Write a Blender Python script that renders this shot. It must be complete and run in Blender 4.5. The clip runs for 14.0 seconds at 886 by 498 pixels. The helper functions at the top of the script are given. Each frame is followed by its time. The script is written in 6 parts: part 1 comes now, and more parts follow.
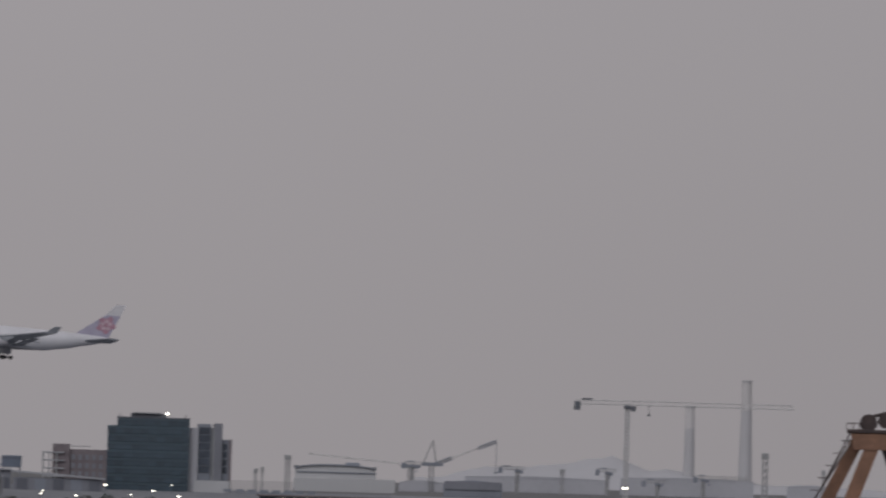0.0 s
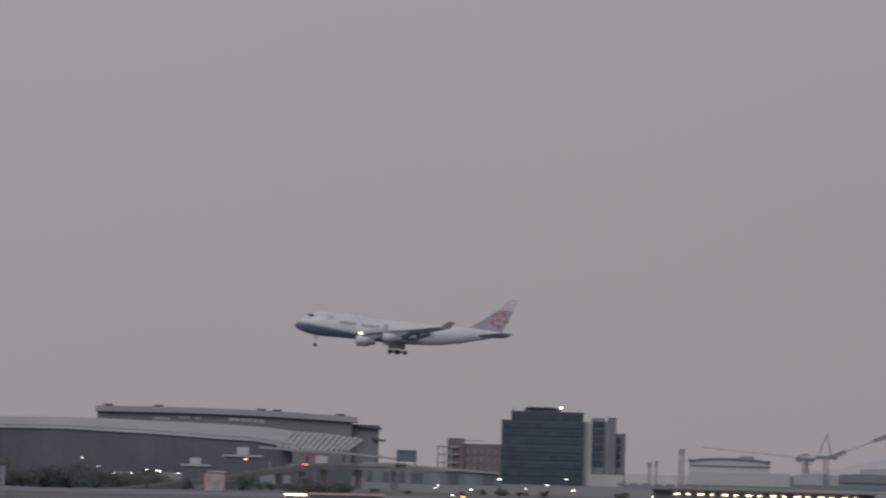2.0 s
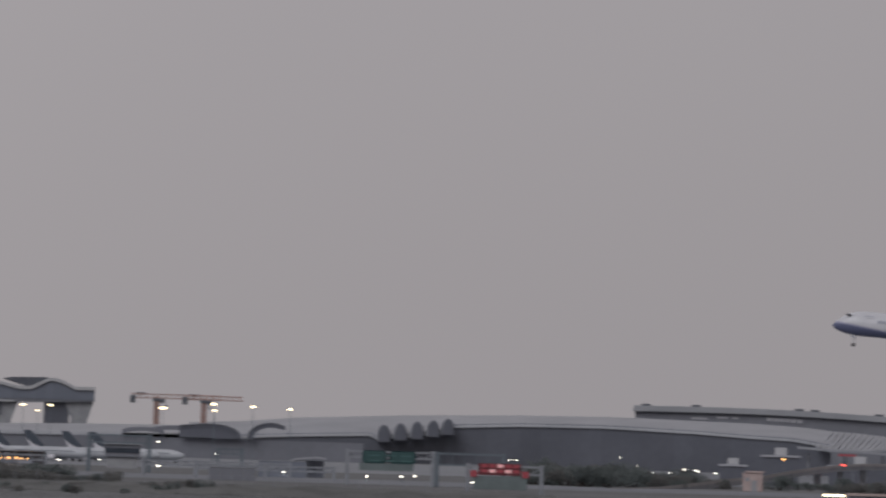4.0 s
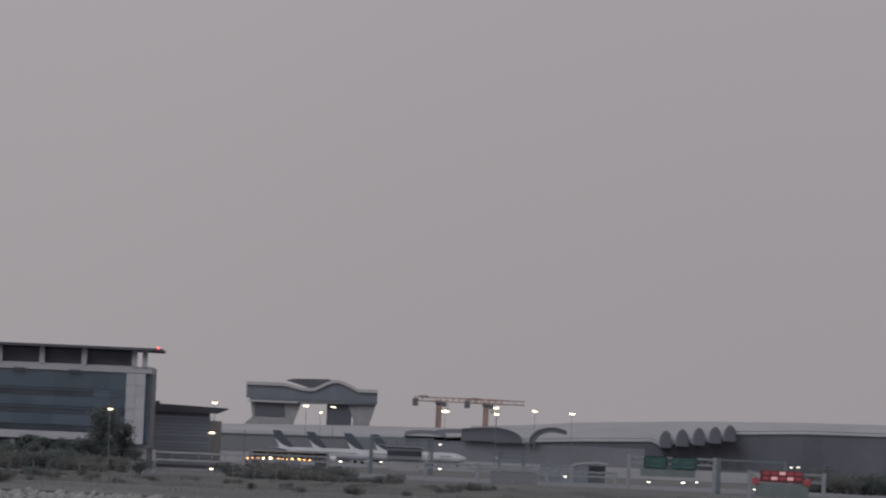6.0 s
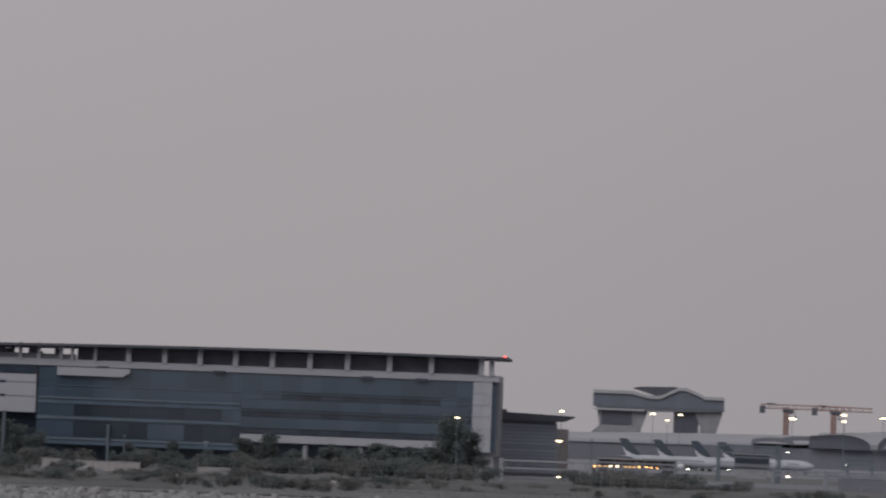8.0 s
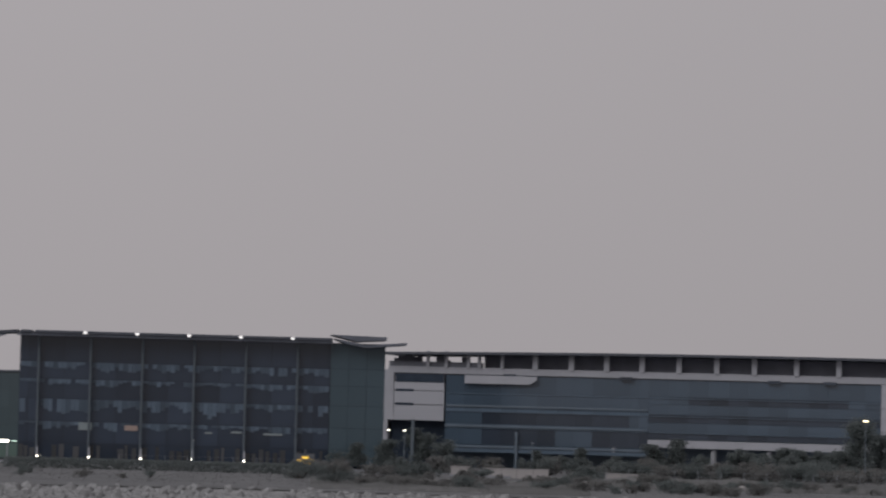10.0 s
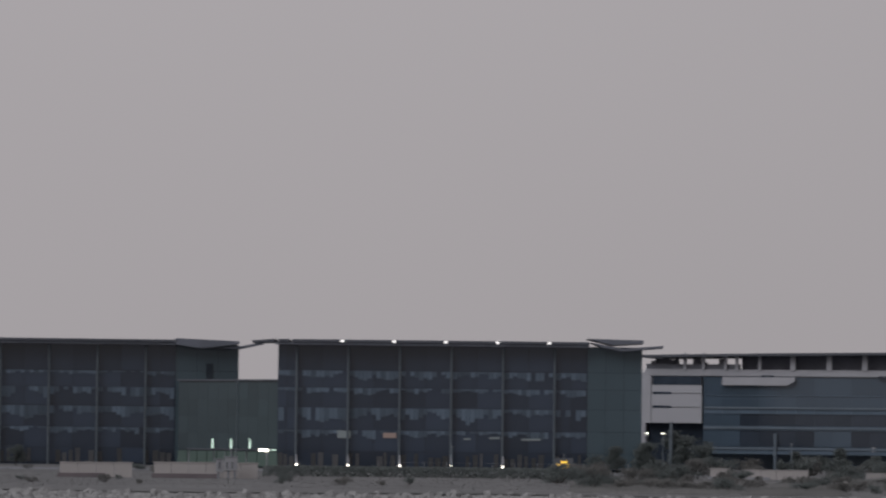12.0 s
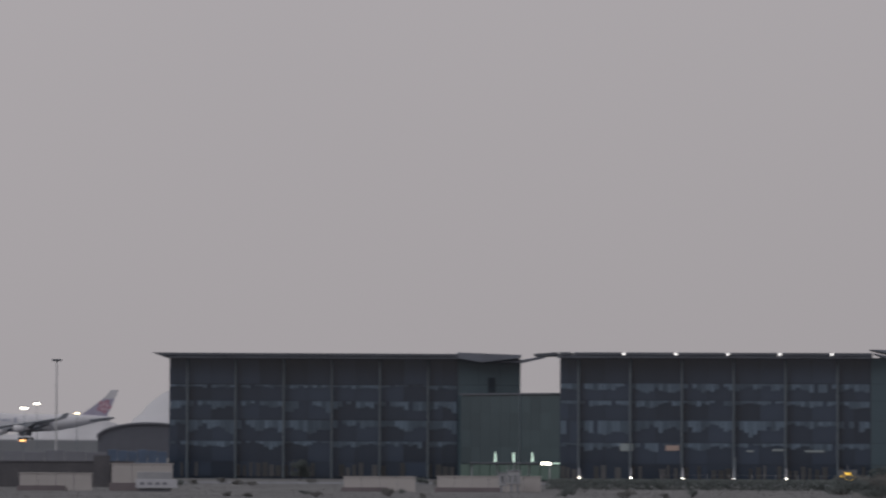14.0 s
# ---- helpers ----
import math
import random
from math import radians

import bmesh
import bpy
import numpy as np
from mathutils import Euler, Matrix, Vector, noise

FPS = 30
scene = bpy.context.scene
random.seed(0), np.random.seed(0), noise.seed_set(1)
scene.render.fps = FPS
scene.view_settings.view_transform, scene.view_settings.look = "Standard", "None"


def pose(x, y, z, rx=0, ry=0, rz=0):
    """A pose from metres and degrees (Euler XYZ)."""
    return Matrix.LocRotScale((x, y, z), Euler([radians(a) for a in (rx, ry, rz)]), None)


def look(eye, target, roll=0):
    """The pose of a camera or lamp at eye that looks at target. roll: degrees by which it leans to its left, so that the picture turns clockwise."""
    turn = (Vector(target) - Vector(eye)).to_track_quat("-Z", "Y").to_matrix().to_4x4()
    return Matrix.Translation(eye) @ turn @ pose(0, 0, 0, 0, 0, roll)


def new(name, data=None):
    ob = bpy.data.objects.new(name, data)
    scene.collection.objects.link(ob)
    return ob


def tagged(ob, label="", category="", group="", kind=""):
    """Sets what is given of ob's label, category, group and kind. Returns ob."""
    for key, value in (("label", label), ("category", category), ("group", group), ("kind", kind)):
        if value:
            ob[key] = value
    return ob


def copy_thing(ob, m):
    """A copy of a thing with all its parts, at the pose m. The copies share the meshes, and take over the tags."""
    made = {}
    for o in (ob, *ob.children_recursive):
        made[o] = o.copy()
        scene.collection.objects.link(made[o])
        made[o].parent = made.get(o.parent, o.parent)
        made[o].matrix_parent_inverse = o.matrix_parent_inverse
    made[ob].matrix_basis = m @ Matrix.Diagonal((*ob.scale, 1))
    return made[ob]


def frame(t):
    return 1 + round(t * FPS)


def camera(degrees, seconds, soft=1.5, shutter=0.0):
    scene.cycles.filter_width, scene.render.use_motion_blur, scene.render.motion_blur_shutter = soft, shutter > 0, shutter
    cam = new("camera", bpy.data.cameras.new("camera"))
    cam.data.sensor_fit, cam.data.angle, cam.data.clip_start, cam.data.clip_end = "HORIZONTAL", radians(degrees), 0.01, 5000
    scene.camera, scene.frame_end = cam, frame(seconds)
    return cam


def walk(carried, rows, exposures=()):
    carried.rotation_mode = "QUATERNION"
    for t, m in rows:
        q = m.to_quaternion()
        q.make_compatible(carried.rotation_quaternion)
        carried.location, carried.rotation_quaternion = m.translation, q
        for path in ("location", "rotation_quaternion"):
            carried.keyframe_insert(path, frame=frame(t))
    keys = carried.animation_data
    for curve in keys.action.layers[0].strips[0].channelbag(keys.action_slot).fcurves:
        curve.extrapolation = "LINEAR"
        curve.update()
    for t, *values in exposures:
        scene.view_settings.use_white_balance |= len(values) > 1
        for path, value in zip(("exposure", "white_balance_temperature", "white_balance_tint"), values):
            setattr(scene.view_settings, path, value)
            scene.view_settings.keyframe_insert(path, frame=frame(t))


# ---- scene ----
# ---- camera: it stands by the water and turns to its left ----
CAM_Z = 7.8
cam = camera(12.0, 14.0, soft=2.2, shutter=0.4)
TURNS = [
    (0.0, 0.000, 3.102, 1.71), (0.5, 1.480, 3.010, 1.70), (1.0, 2.924, 2.941, 1.65), (1.5, 4.126, 2.904, 1.58),
    (2.0, 5.332, 2.868, 1.55), (2.5, 6.915, 2.843, 1.54), (3.0, 8.591, 2.794, 1.58), (3.5, 10.569, 2.737, 1.60),
    (4.0, 12.631, 2.661, 1.74), (4.2, 13.367, 2.652, 1.77), (5.2, 15.600, 2.605, 2.20), (6.3, 16.973, 2.574, 2.46),
    (6.5, 17.405, 2.559, 2.48), (7.0, 18.619, 2.536, 2.33), (7.5, 20.073, 2.518, 2.29), (8.0, 21.185, 2.508, 2.22),
    (8.5, 22.447, 2.495, 2.18), (9.0, 24.080, 2.464, 2.10), (9.2, 24.756, 2.448, 2.00), (10.2, 27.050, 2.405, 1.45),
    (11.3, 28.862, 2.386, 1.01), (11.5, 29.180, 2.387, 0.92), (12.0, 30.153, 2.404, 0.64), (12.5, 31.101, 2.424, 0.39),
    (13.0, 31.879, 2.453, 0.25), (13.5, 32.654, 2.502, 0.23), (14.0, 33.972, 2.554, 0.25)]
walk(cam, [(t, pose(0, 0, CAM_Z, 0, 0, yaw) @ pose(0, 0, 0, 90 + pitch, 0, 0) @ pose(0, 0, 0, 0, 0, roll))
           for t, yaw, pitch, roll in TURNS],
     exposures=[(0.0, 0.0), (4.2, 0.03), (14.0, 0.06)])

# ---- world and sun: a dull, hazy evening sky ----
world = bpy.data.worlds.new("overcast_sky")
scene.world = world
world.use_nodes = True
wn, wl = world.node_tree.nodes, world.node_tree.links
wn.clear()
SUN_ELEV, SUN_AZ = radians(38), radians(200)
sky = wn.new("ShaderNodeTexSky")
sky.sky_type, sky.sun_disc, sky.sun_elevation, sky.sun_rotation = "NISHITA", False, SUN_ELEV, SUN_AZ
sky.dust_density, sky.air_density = 6.0, 1.0
cloud = wn.new("ShaderNodeTexNoise")
cloud.inputs["Scale"].default_value, cloud.inputs["Detail"].default_value = 2.2, 3.0
ramp = wn.new("ShaderNodeValToRGB")
ramp.color_ramp.elements[0].position, ramp.color_ramp.elements[0].color = 0.3, (3.36, 3.14, 3.28, 1)
ramp.color_ramp.elements[1].position, ramp.color_ramp.elements[1].color = 0.7, (3.62, 3.40, 3.52, 1)
mixs = wn.new("ShaderNodeMixRGB")
mixs.inputs[0].default_value = 0.97
bgs = wn.new("ShaderNodeBackground")
bgs.inputs["Strength"].default_value = 0.1
wout = wn.new("ShaderNodeOutputWorld")
coord = wn.new("ShaderNodeTexCoord")
wl.new(coord.outputs["Generated"], cloud.inputs["Vector"])
wl.new(cloud.outputs["Fac"], ramp.inputs["Fac"])
wl.new(sky.outputs["Color"], mixs.inputs[1])
wl.new(ramp.outputs["Color"], mixs.inputs[2])
# the sky grows paler towards the west and a little above the horizon
way = wn.new("ShaderNodeSeparateXYZ")
wl.new(coord.outputs["Generated"], way.inputs["Vector"])
west, high, glow = wn.new("ShaderNodeMapRange"), wn.new("ShaderNodeMapRange"), wn.new("ShaderNodeMath")
for node, socket, lo, hi, a, b in ((west, "X", -1.0, 1.0, 1.125, 0.675), (high, "Z", 0.0, 0.15, 1.0, 1.11)):
    wl.new(way.outputs[socket], node.inputs["Value"])
    for key, value in (("From Min", lo), ("From Max", hi), ("To Min", a), ("To Max", b)):
        node.inputs[key].default_value = value
glow.operation = "MULTIPLY"
wl.new(west.outputs["Result"], glow.inputs[0])
wl.new(high.outputs["Result"], glow.inputs[1])
tint = wn.new("ShaderNodeVectorMath")
tint.operation = "SCALE"
wl.new(mixs.outputs["Color"], tint.inputs[0])
wl.new(glow.outputs[0], tint.inputs["Scale"])
wl.new(tint.outputs["Vector"], bgs.inputs["Color"])
wl.new(bgs.outputs["Background"], wout.inputs["Surface"])
sun = new("sun", bpy.data.lights.new("sun", "SUN"))
sun.data.energy, sun.data.angle, sun.data.color = 1.0, radians(40), (0.97, 0.98, 1.0)
sun.matrix_world = look((-120, -340, 300), (0, 0, 0))


# ---- materials ----
def mat(name, a, b=None, rough=0.7, metal=0.0, scale=0.4, fine=0.0, bump=0.0, vary=0.0, spec=0.5, stretch=(1, 1, 1), axes="Object", thin=0.0):
    """Two colours mixed by a broad and a fine noise; vary: how much single pieces differ."""
    m = bpy.data.materials.new(name)
    m.use_nodes = True
    n, l = m.node_tree.nodes, m.node_tree.links
    p = n["Principled BSDF"]
    p.inputs["Roughness"].default_value, p.inputs["Metallic"].default_value = rough, metal
    p.inputs["Specular IOR Level"].default_value = spec
    b = b or tuple(c * 0.8 for c in a)
    # bluish haze is painted into every colour, more strongly into dark ones
    haze_tint = (0.915, 1.10) if max(a) < 0.3 else (0.945, 1.05)
    a, b = [(c[0] * haze_tint[0], c[1], c[2] * haze_tint[1]) for c in (a, b)]
    tc, mp = n.new("ShaderNodeTexCoord"), n.new("ShaderNodeMapping")
    mp.inputs["Scale"].default_value = stretch
    l.new(tc.outputs[axes], mp.inputs["Vector"])
    t1 = n.new("ShaderNodeTexNoise")
    t1.inputs["Scale"].default_value, t1.inputs["Detail"].default_value = scale, 6
    l.new(mp.outputs["Vector"], t1.inputs["Vector"])
    r = n.new("ShaderNodeValToRGB")
    r.color_ramp.elements[0].position, r.color_ramp.elements[1].position = 0.35, 0.65
    r.color_ramp.elements[0].color, r.color_ramp.elements[1].color = (*a, 1), (*b, 1)
    l.new(t1.outputs["Fac"], r.inputs["Fac"])
    col = r.outputs["Color"]
    if fine:
        t2 = n.new("ShaderNodeTexNoise")
        t2.inputs["Scale"].default_value, t2.inputs["Detail"].default_value = scale * 9, 4
        l.new(mp.outputs["Vector"], t2.inputs["Vector"])
        mr = n.new("ShaderNodeMapRange")
        mr.inputs["To Min"].default_value, mr.inputs["To Max"].default_value = 1 - fine, 1 + fine
        l.new(t2.outputs["Fac"], mr.inputs["Value"])
        hs = n.new("ShaderNodeHueSaturation")
        l.new(mr.outputs["Result"], hs.inputs["Value"])
        l.new(col, hs.inputs["Color"])
        col = hs.outputs["Color"]
    if vary:
        oi, mr = n.new("ShaderNodeObjectInfo"), n.new("ShaderNodeMapRange")
        mr.inputs["To Min"].default_value, mr.inputs["To Max"].default_value = 1 - vary, 1 + vary
        l.new(oi.outputs["Random"], mr.inputs["Value"])
        hs = n.new("ShaderNodeHueSaturation")
        l.new(mr.outputs["Result"], hs.inputs["Value"])
        l.new(col, hs.inputs["Color"])
        col = hs.outputs["Color"]
    l.new(col, p.inputs["Base Color"])
    if thin:
        tr, mx = n.new("ShaderNodeBsdfTranslucent"), n.new("ShaderNodeMixShader")
        mx.inputs[0].default_value = thin
        l.new(col, tr.inputs["Color"])
        l.new(p.outputs["BSDF"], mx.inputs[1])
        l.new(tr.outputs["BSDF"], mx.inputs[2])
        l.new(mx.outputs["Shader"], n["Material Output"].inputs["Surface"])
    if bump:
        bp = n.new("ShaderNodeBump")
        bp.inputs["Strength"].default_value = bump
        l.new(t1.outputs["Fac"], bp.inputs["Height"])
        l.new(bp.outputs["Normal"], p.inputs["Normal"])
    return m


def lamp_mat(name, color, strength):
    m = bpy.data.materials.new(name)
    m.use_nodes = True
    p = m.node_tree.nodes["Principled BSDF"]
    p.inputs["Base Color"].default_value = (*color, 1)
    p.inputs["Emission Color"].default_value = (*color, 1)
    p.inputs["Emission Strength"].default_value = strength
    return m


WHITE_LAMP = lamp_mat("lamp_white", (1.0, 0.93, 0.8), 5)
WARM_LAMP = lamp_mat("lamp_warm", (1.0, 0.80, 0.50), 5)
AMBER_LAMP = lamp_mat("lamp_amber", (1.0, 0.50, 0.16), 3)
YELLOW_LAMP = lamp_mat("lamp_yellow", (1.0, 0.62, 0.08), 1.1)
RED_LAMP = lamp_mat("lamp_red", (1.0, 0.08, 0.06), 4)
RED_LED = lamp_mat("led_red", (0.28, 0.05, 0.065), 0.15)
PALE_LED = lamp_mat("led_pale", (0.62, 0.32, 0.33), 0.4)
LOBBY_GLOW = lamp_mat("lit_lobby_glass", (0.07, 0.105, 0.095), 0.06)
LINK_GLASS = mat("green_link_glass", (0.047, 0.064, 0.068), (0.040, 0.055, 0.060), 0.2, scale=0.1, vary=0.1)
ENTRY_LAMP = lamp_mat("entry_light", (0.75, 1.0, 0.85), 0.55)

WARM_ROOM = lamp_mat("dim_warm_room", (0.20, 0.15, 0.135), 0.35)
COOL_ROOM = lamp_mat("dim_cool_room", (0.135, 0.155, 0.165), 0.35)
CONCRETE = mat("concrete", (0.35, 0.34, 0.345), (0.28, 0.27, 0.28), 0.85, scale=0.3, fine=0.1)
WHITE_PANEL = mat("white_cladding", (0.47, 0.45, 0.47), (0.42, 0.402, 0.422), 0.55, scale=0.15, fine=0.06, vary=0.05)
PALE_WALL = mat("pale_render", (0.45, 0.405, 0.385), (0.38, 0.34, 0.325), 0.85, scale=0.3, fine=0.08)
BLUE_GLASS = mat("blue_grey_glass", (0.082, 0.108, 0.135), (0.064, 0.087, 0.112), 0.14, scale=0.06, fine=0.08, vary=0.14, spec=0.9)
STRIP_GLASS = mat("dark_strip_glass", (0.036, 0.044, 0.058), (0.052, 0.063, 0.080), 0.15, scale=0.3, vary=0.25, spec=0.8)
SPANDREL = mat("blue_grey_spandrel", (0.12, 0.155, 0.19), (0.10, 0.13, 0.16), 0.35, scale=0.2, vary=0.12)
DARK_GLASS = mat("dark_teal_glass", (0.036, 0.048, 0.070), (0.027, 0.037, 0.054), 0.1, scale=0.25, vary=0.3, spec=0.7)
TEAL_REFLECTION = mat("teal_blind_reflection", (0.114, 0.142, 0.172), (0.087, 0.110, 0.137), 0.25, scale=0.2, vary=0.38)
CORNER_GLASS = mat("teal_corner_glass", (0.080, 0.108, 0.120), (0.068, 0.092, 0.103), 0.2, scale=0.1, vary=0.06)
MULLION = mat("grey_steel_column", (0.17, 0.188, 0.20), (0.14, 0.156, 0.168), 0.5, metal=0.2, scale=0.5)
ROOF_DARK = mat("dark_roof_edge", (0.10, 0.10, 0.112), (0.08, 0.08, 0.09), 0.6, scale=0.2, fine=0.1)
ROOF_GREY = mat("grey_roof_soffit", (0.17, 0.17, 0.19), (0.13, 0.13, 0.145), 0.5, scale=0.2)
SILHOUETTE = mat("dark_furnishing", (0.020, 0.027, 0.036), (0.030, 0.038, 0.048), 0.8, scale=0.7)
GREEN_GLASS = mat("green_tower_glass", (0.052, 0.074, 0.090), (0.042, 0.062, 0.078), 0.15, scale=0.08, vary=0.2, spec=0.7)
GREEN_BAND = mat("green_tower_band", (0.062, 0.088, 0.103), (0.052, 0.076, 0.090), 0.4, scale=0.15, vary=0.1)
TERM_ROOF = mat("terminal_metal_roof", (0.36, 0.35, 0.365), (0.31, 0.305, 0.32), 0.55, metal=0.1, scale=0.05, fine=0.06)
# far colours below are lightened or greyed to stand in for haze
TERM_GLASS = mat("terminal_dark_glazing", (0.128, 0.125, 0.140), (0.110, 0.108, 0.122), 0.4, scale=0.05, fine=0.12, vary=0.07)
BROWN_WALL = mat("dark_grey_brown_wall", (0.212, 0.202, 0.214), (0.18, 0.172, 0.183), 0.7, scale=0.05, fine=0.1)
RED_BRICK = mat("dull_red_construction", (0.20, 0.16, 0.158), (0.165, 0.13, 0.13), 0.85, scale=0.3, fine=0.2)
HAZE_WHITE = mat("haze_pale_cladding", (0.48, 0.46, 0.46), (0.43, 0.412, 0.415), 0.7, scale=0.05, fine=0.05)
HAZE_BLUE = mat("haze_blue_cladding", (0.43, 0.412, 0.432), (0.38, 0.365, 0.385), 0.85, scale=0.03, fine=0.08)
HAZE_GREY = mat("haze_grey_block", (0.24, 0.24, 0.26), (0.20, 0.20, 0.215), 0.8, scale=0.05)
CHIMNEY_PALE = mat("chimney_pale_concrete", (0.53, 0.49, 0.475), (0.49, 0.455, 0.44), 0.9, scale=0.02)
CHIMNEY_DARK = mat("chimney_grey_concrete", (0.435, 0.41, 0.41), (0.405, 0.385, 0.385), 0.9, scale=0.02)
HILL = mat("haze_painted_hill", (0.475, 0.455, 0.465), (0.435, 0.418, 0.428), 1.0, scale=0.004, fine=0.05)
CRANE_GREY = mat("crane_grey_steel", (0.34, 0.325, 0.32), (0.27, 0.26, 0.26), 0.6, metal=0.0, scale=0.3)
CRANE_DARK = mat("crane_dark_steel", (0.10, 0.10, 0.108), (0.13, 0.13, 0.138), 0.6, scale=0.3)
CRANE_RED = mat("crane_faded_orange", (0.40, 0.24, 0.20), (0.32, 0.20, 0.175), 0.6, scale=0.3)
ORANGE = mat("orange_painted_steel", (0.27, 0.13, 0.075), (0.19, 0.09, 0.052), 0.5, scale=0.5, fine=0.25, bump=0.05)
RUST = mat("dark_rusty_steel", (0.07, 0.045, 0.04), (0.045, 0.03, 0.028), 0.75, scale=0.6, fine=0.3)
GRASS = mat("dry_grass_ground", (0.155, 0.146, 0.139), (0.115, 0.109, 0.105), 1.0, scale=0.05, fine=0.3, bump=0.2)
TUFT = mat("dry_grass_blades", (0.165, 0.153, 0.140), (0.132, 0.124, 0.116), 1.0, scale=0.05, fine=0.2)
TARMAC = mat("worn_tarmac", (0.205, 0.20, 0.205), (0.165, 0.161, 0.166), 0.85, scale=0.06, fine=0.15)
APRON = mat("apron_concrete", (0.255, 0.247, 0.247), (0.20, 0.194, 0.195), 0.85, scale=0.03, fine=0.1)
ROCK = mat("grey_seawall_rock", (0.32, 0.305, 0.297), (0.21, 0.20, 0.195), 0.95, scale=0.8, fine=0.3, bump=0.4)
# leaf colours are lifted above real foliage to carry the haze
LEAF = mat("dark_green_leaves", (0.205, 0.213, 0.192), (0.168, 0.177, 0.162), 0.9, scale=0.8, vary=0.1, spec=0.2, thin=0.5)
DRY_LEAF = mat("dry_olive_leaves", (0.25, 0.231, 0.206), (0.204, 0.19, 0.172), 0.95, scale=0.8, vary=0.1, spec=0.2, thin=0.5)
BARK = mat("bark", (0.07, 0.055, 0.045), (0.045, 0.036, 0.03), 0.95, scale=2, bump=0.3)
STEEL = mat("galvanised_steel", (0.29, 0.29, 0.31), (0.24, 0.24, 0.255), 0.55, metal=0.1, scale=1)
SIGN_GREEN = mat("green_sign_face", (0.045, 0.093, 0.088), (0.038, 0.08, 0.076), 0.4, scale=0.5)
DULL_PANEL = mat("dull_green_grey_panel", (0.17, 0.19, 0.18), (0.14, 0.158, 0.15), 0.7, scale=0.4, fine=0.1)
SIGN_PALE = mat("pale_sign_bar", (0.085, 0.17, 0.155), None, 0.5)
CAR_A = mat("car_paint", (0.25, 0.25, 0.27), (0.2, 0.2, 0.22), 0.25, scale=0.3, vary=0.6)
RUBBER = mat("black_rubber", (0.015, 0.015, 0.016), None, 0.8)
JET_WHITE = mat("jet_white_paint", (0.61, 0.575, 0.585), (0.55, 0.52, 0.53), 0.35, scale=0.15, fine=0.03)
SMALL_JET = mat("small_jet_pale_grey_paint", (0.46, 0.455, 0.47), (0.40, 0.395, 0.41), 0.4, scale=0.15, fine=0.05)
JET_GREY = mat("jet_grey_wing", (0.30, 0.30, 0.32), (0.24, 0.24, 0.26), 0.45, scale=0.3, fine=0.1)
JET_LILAC = mat("jet_lilac_paint", (0.40, 0.36, 0.44), (0.355, 0.32, 0.40), 0.4, scale=0.3)
JET_PINK = mat("jet_pink_paint", (0.42, 0.225, 0.28), (0.36, 0.19, 0.24), 0.4, scale=0.6)
JET_ROSE = mat("jet_rose_paint", (0.58, 0.42, 0.47), None, 0.4)
JET_TITLE = mat("jet_title_blue_grey", (0.50, 0.49, 0.55), None, 0.4)
FIN_TEAL = mat("dark_teal_fin_paint", (0.062, 0.072, 0.088), (0.05, 0.058, 0.072), 0.4, scale=0.3)
PINK_BLOCK = mat("faded_pink_concrete", (0.48, 0.37, 0.34), (0.40, 0.29, 0.265), 0.85, scale=0.5, fine=0.1)
BLUE_STRIPE = mat("faded_blue_sheet", (0.095, 0.125, 0.18), (0.075, 0.10, 0.145), 0.6, scale=0.3)


def hull_paint():
    """White hull, a blue-violet sweep under the nose that thins out aft along the belly, a grey belly."""
    m = mat("jet_hull_paint", (0.62, 0.59, 0.605), (0.56, 0.535, 0.55), 0.32, scale=0.15, fine=0.03)
    n, l = m.node_tree.nodes, m.node_tree.links
    p = n["Principled BSDF"]
    base = p.inputs["Base Color"].links[0].from_socket
    tc, sep = n.new("ShaderNodeTexCoord"), n.new("ShaderNodeSeparateXYZ")
    l.new(tc.outputs["Object"], sep.inputs["Vector"])

    def edge(ax, az, c, soft):
        f1 = n.new("ShaderNodeMath")
        f1.operation = "MULTIPLY_ADD"
        f1.inputs[1].default_value, f1.inputs[2].default_value = ax, c
        l.new(sep.outputs["X"], f1.inputs[0])
        f2 = n.new("ShaderNodeMath")
        f2.operation = "MULTIPLY_ADD"
        f2.inputs[1].default_value = az
        l.new(sep.outputs["Z"], f2.inputs[0])
        l.new(f1.outputs[0], f2.inputs[2])
        r = n.new("ShaderNodeMapRange")
        r.inputs["From Min"].default_value, r.inputs["From Max"].default_value = -soft, soft
        l.new(f2.outputs[0], r.inputs["Value"])
        return r.outputs["Result"]

    def lay(under, fac, color):
        mx = n.new("ShaderNodeMixRGB")
        l.new(fac, mx.inputs[0])
        l.new(under, mx.inputs[1])
        mx.inputs[2].default_value = (*color, 1)
        return mx.outputs["Color"]

    # grey belly also paints the dark shade along the hull's underside
    c = lay(base, edge(0.0, -1.0, -3.35, 0.15), (0.22, 0.215, 0.235))
    c = lay(c, edge(-0.128, -1.0, 0.75, 0.12), (0.30, 0.31, 0.43))
    c = lay(c, edge(-0.115, -1.0, 0.15, 0.15), (0.125, 0.14, 0.235))
    l.new(c, p.inputs["Base Color"])
    return m


ROOF_GLOW = lamp_mat("roof_edge_glow", (1.0, 0.97, 0.95), 0.8)
DARK_HOARD = mat("dark_brown_hoarding", (0.105, 0.094, 0.097), (0.08, 0.072, 0.075), 0.8, scale=0.3, fine=0.2)
COLUMN = mat("dull_steel_column", (0.135, 0.15, 0.16), (0.11, 0.124, 0.134), 0.5, metal=0.2, scale=0.5)
LOBBY = mat("dim_lobby_panel", (0.074, 0.069, 0.068), (0.052, 0.049, 0.049), 0.6, scale=0.4, vary=0.4)
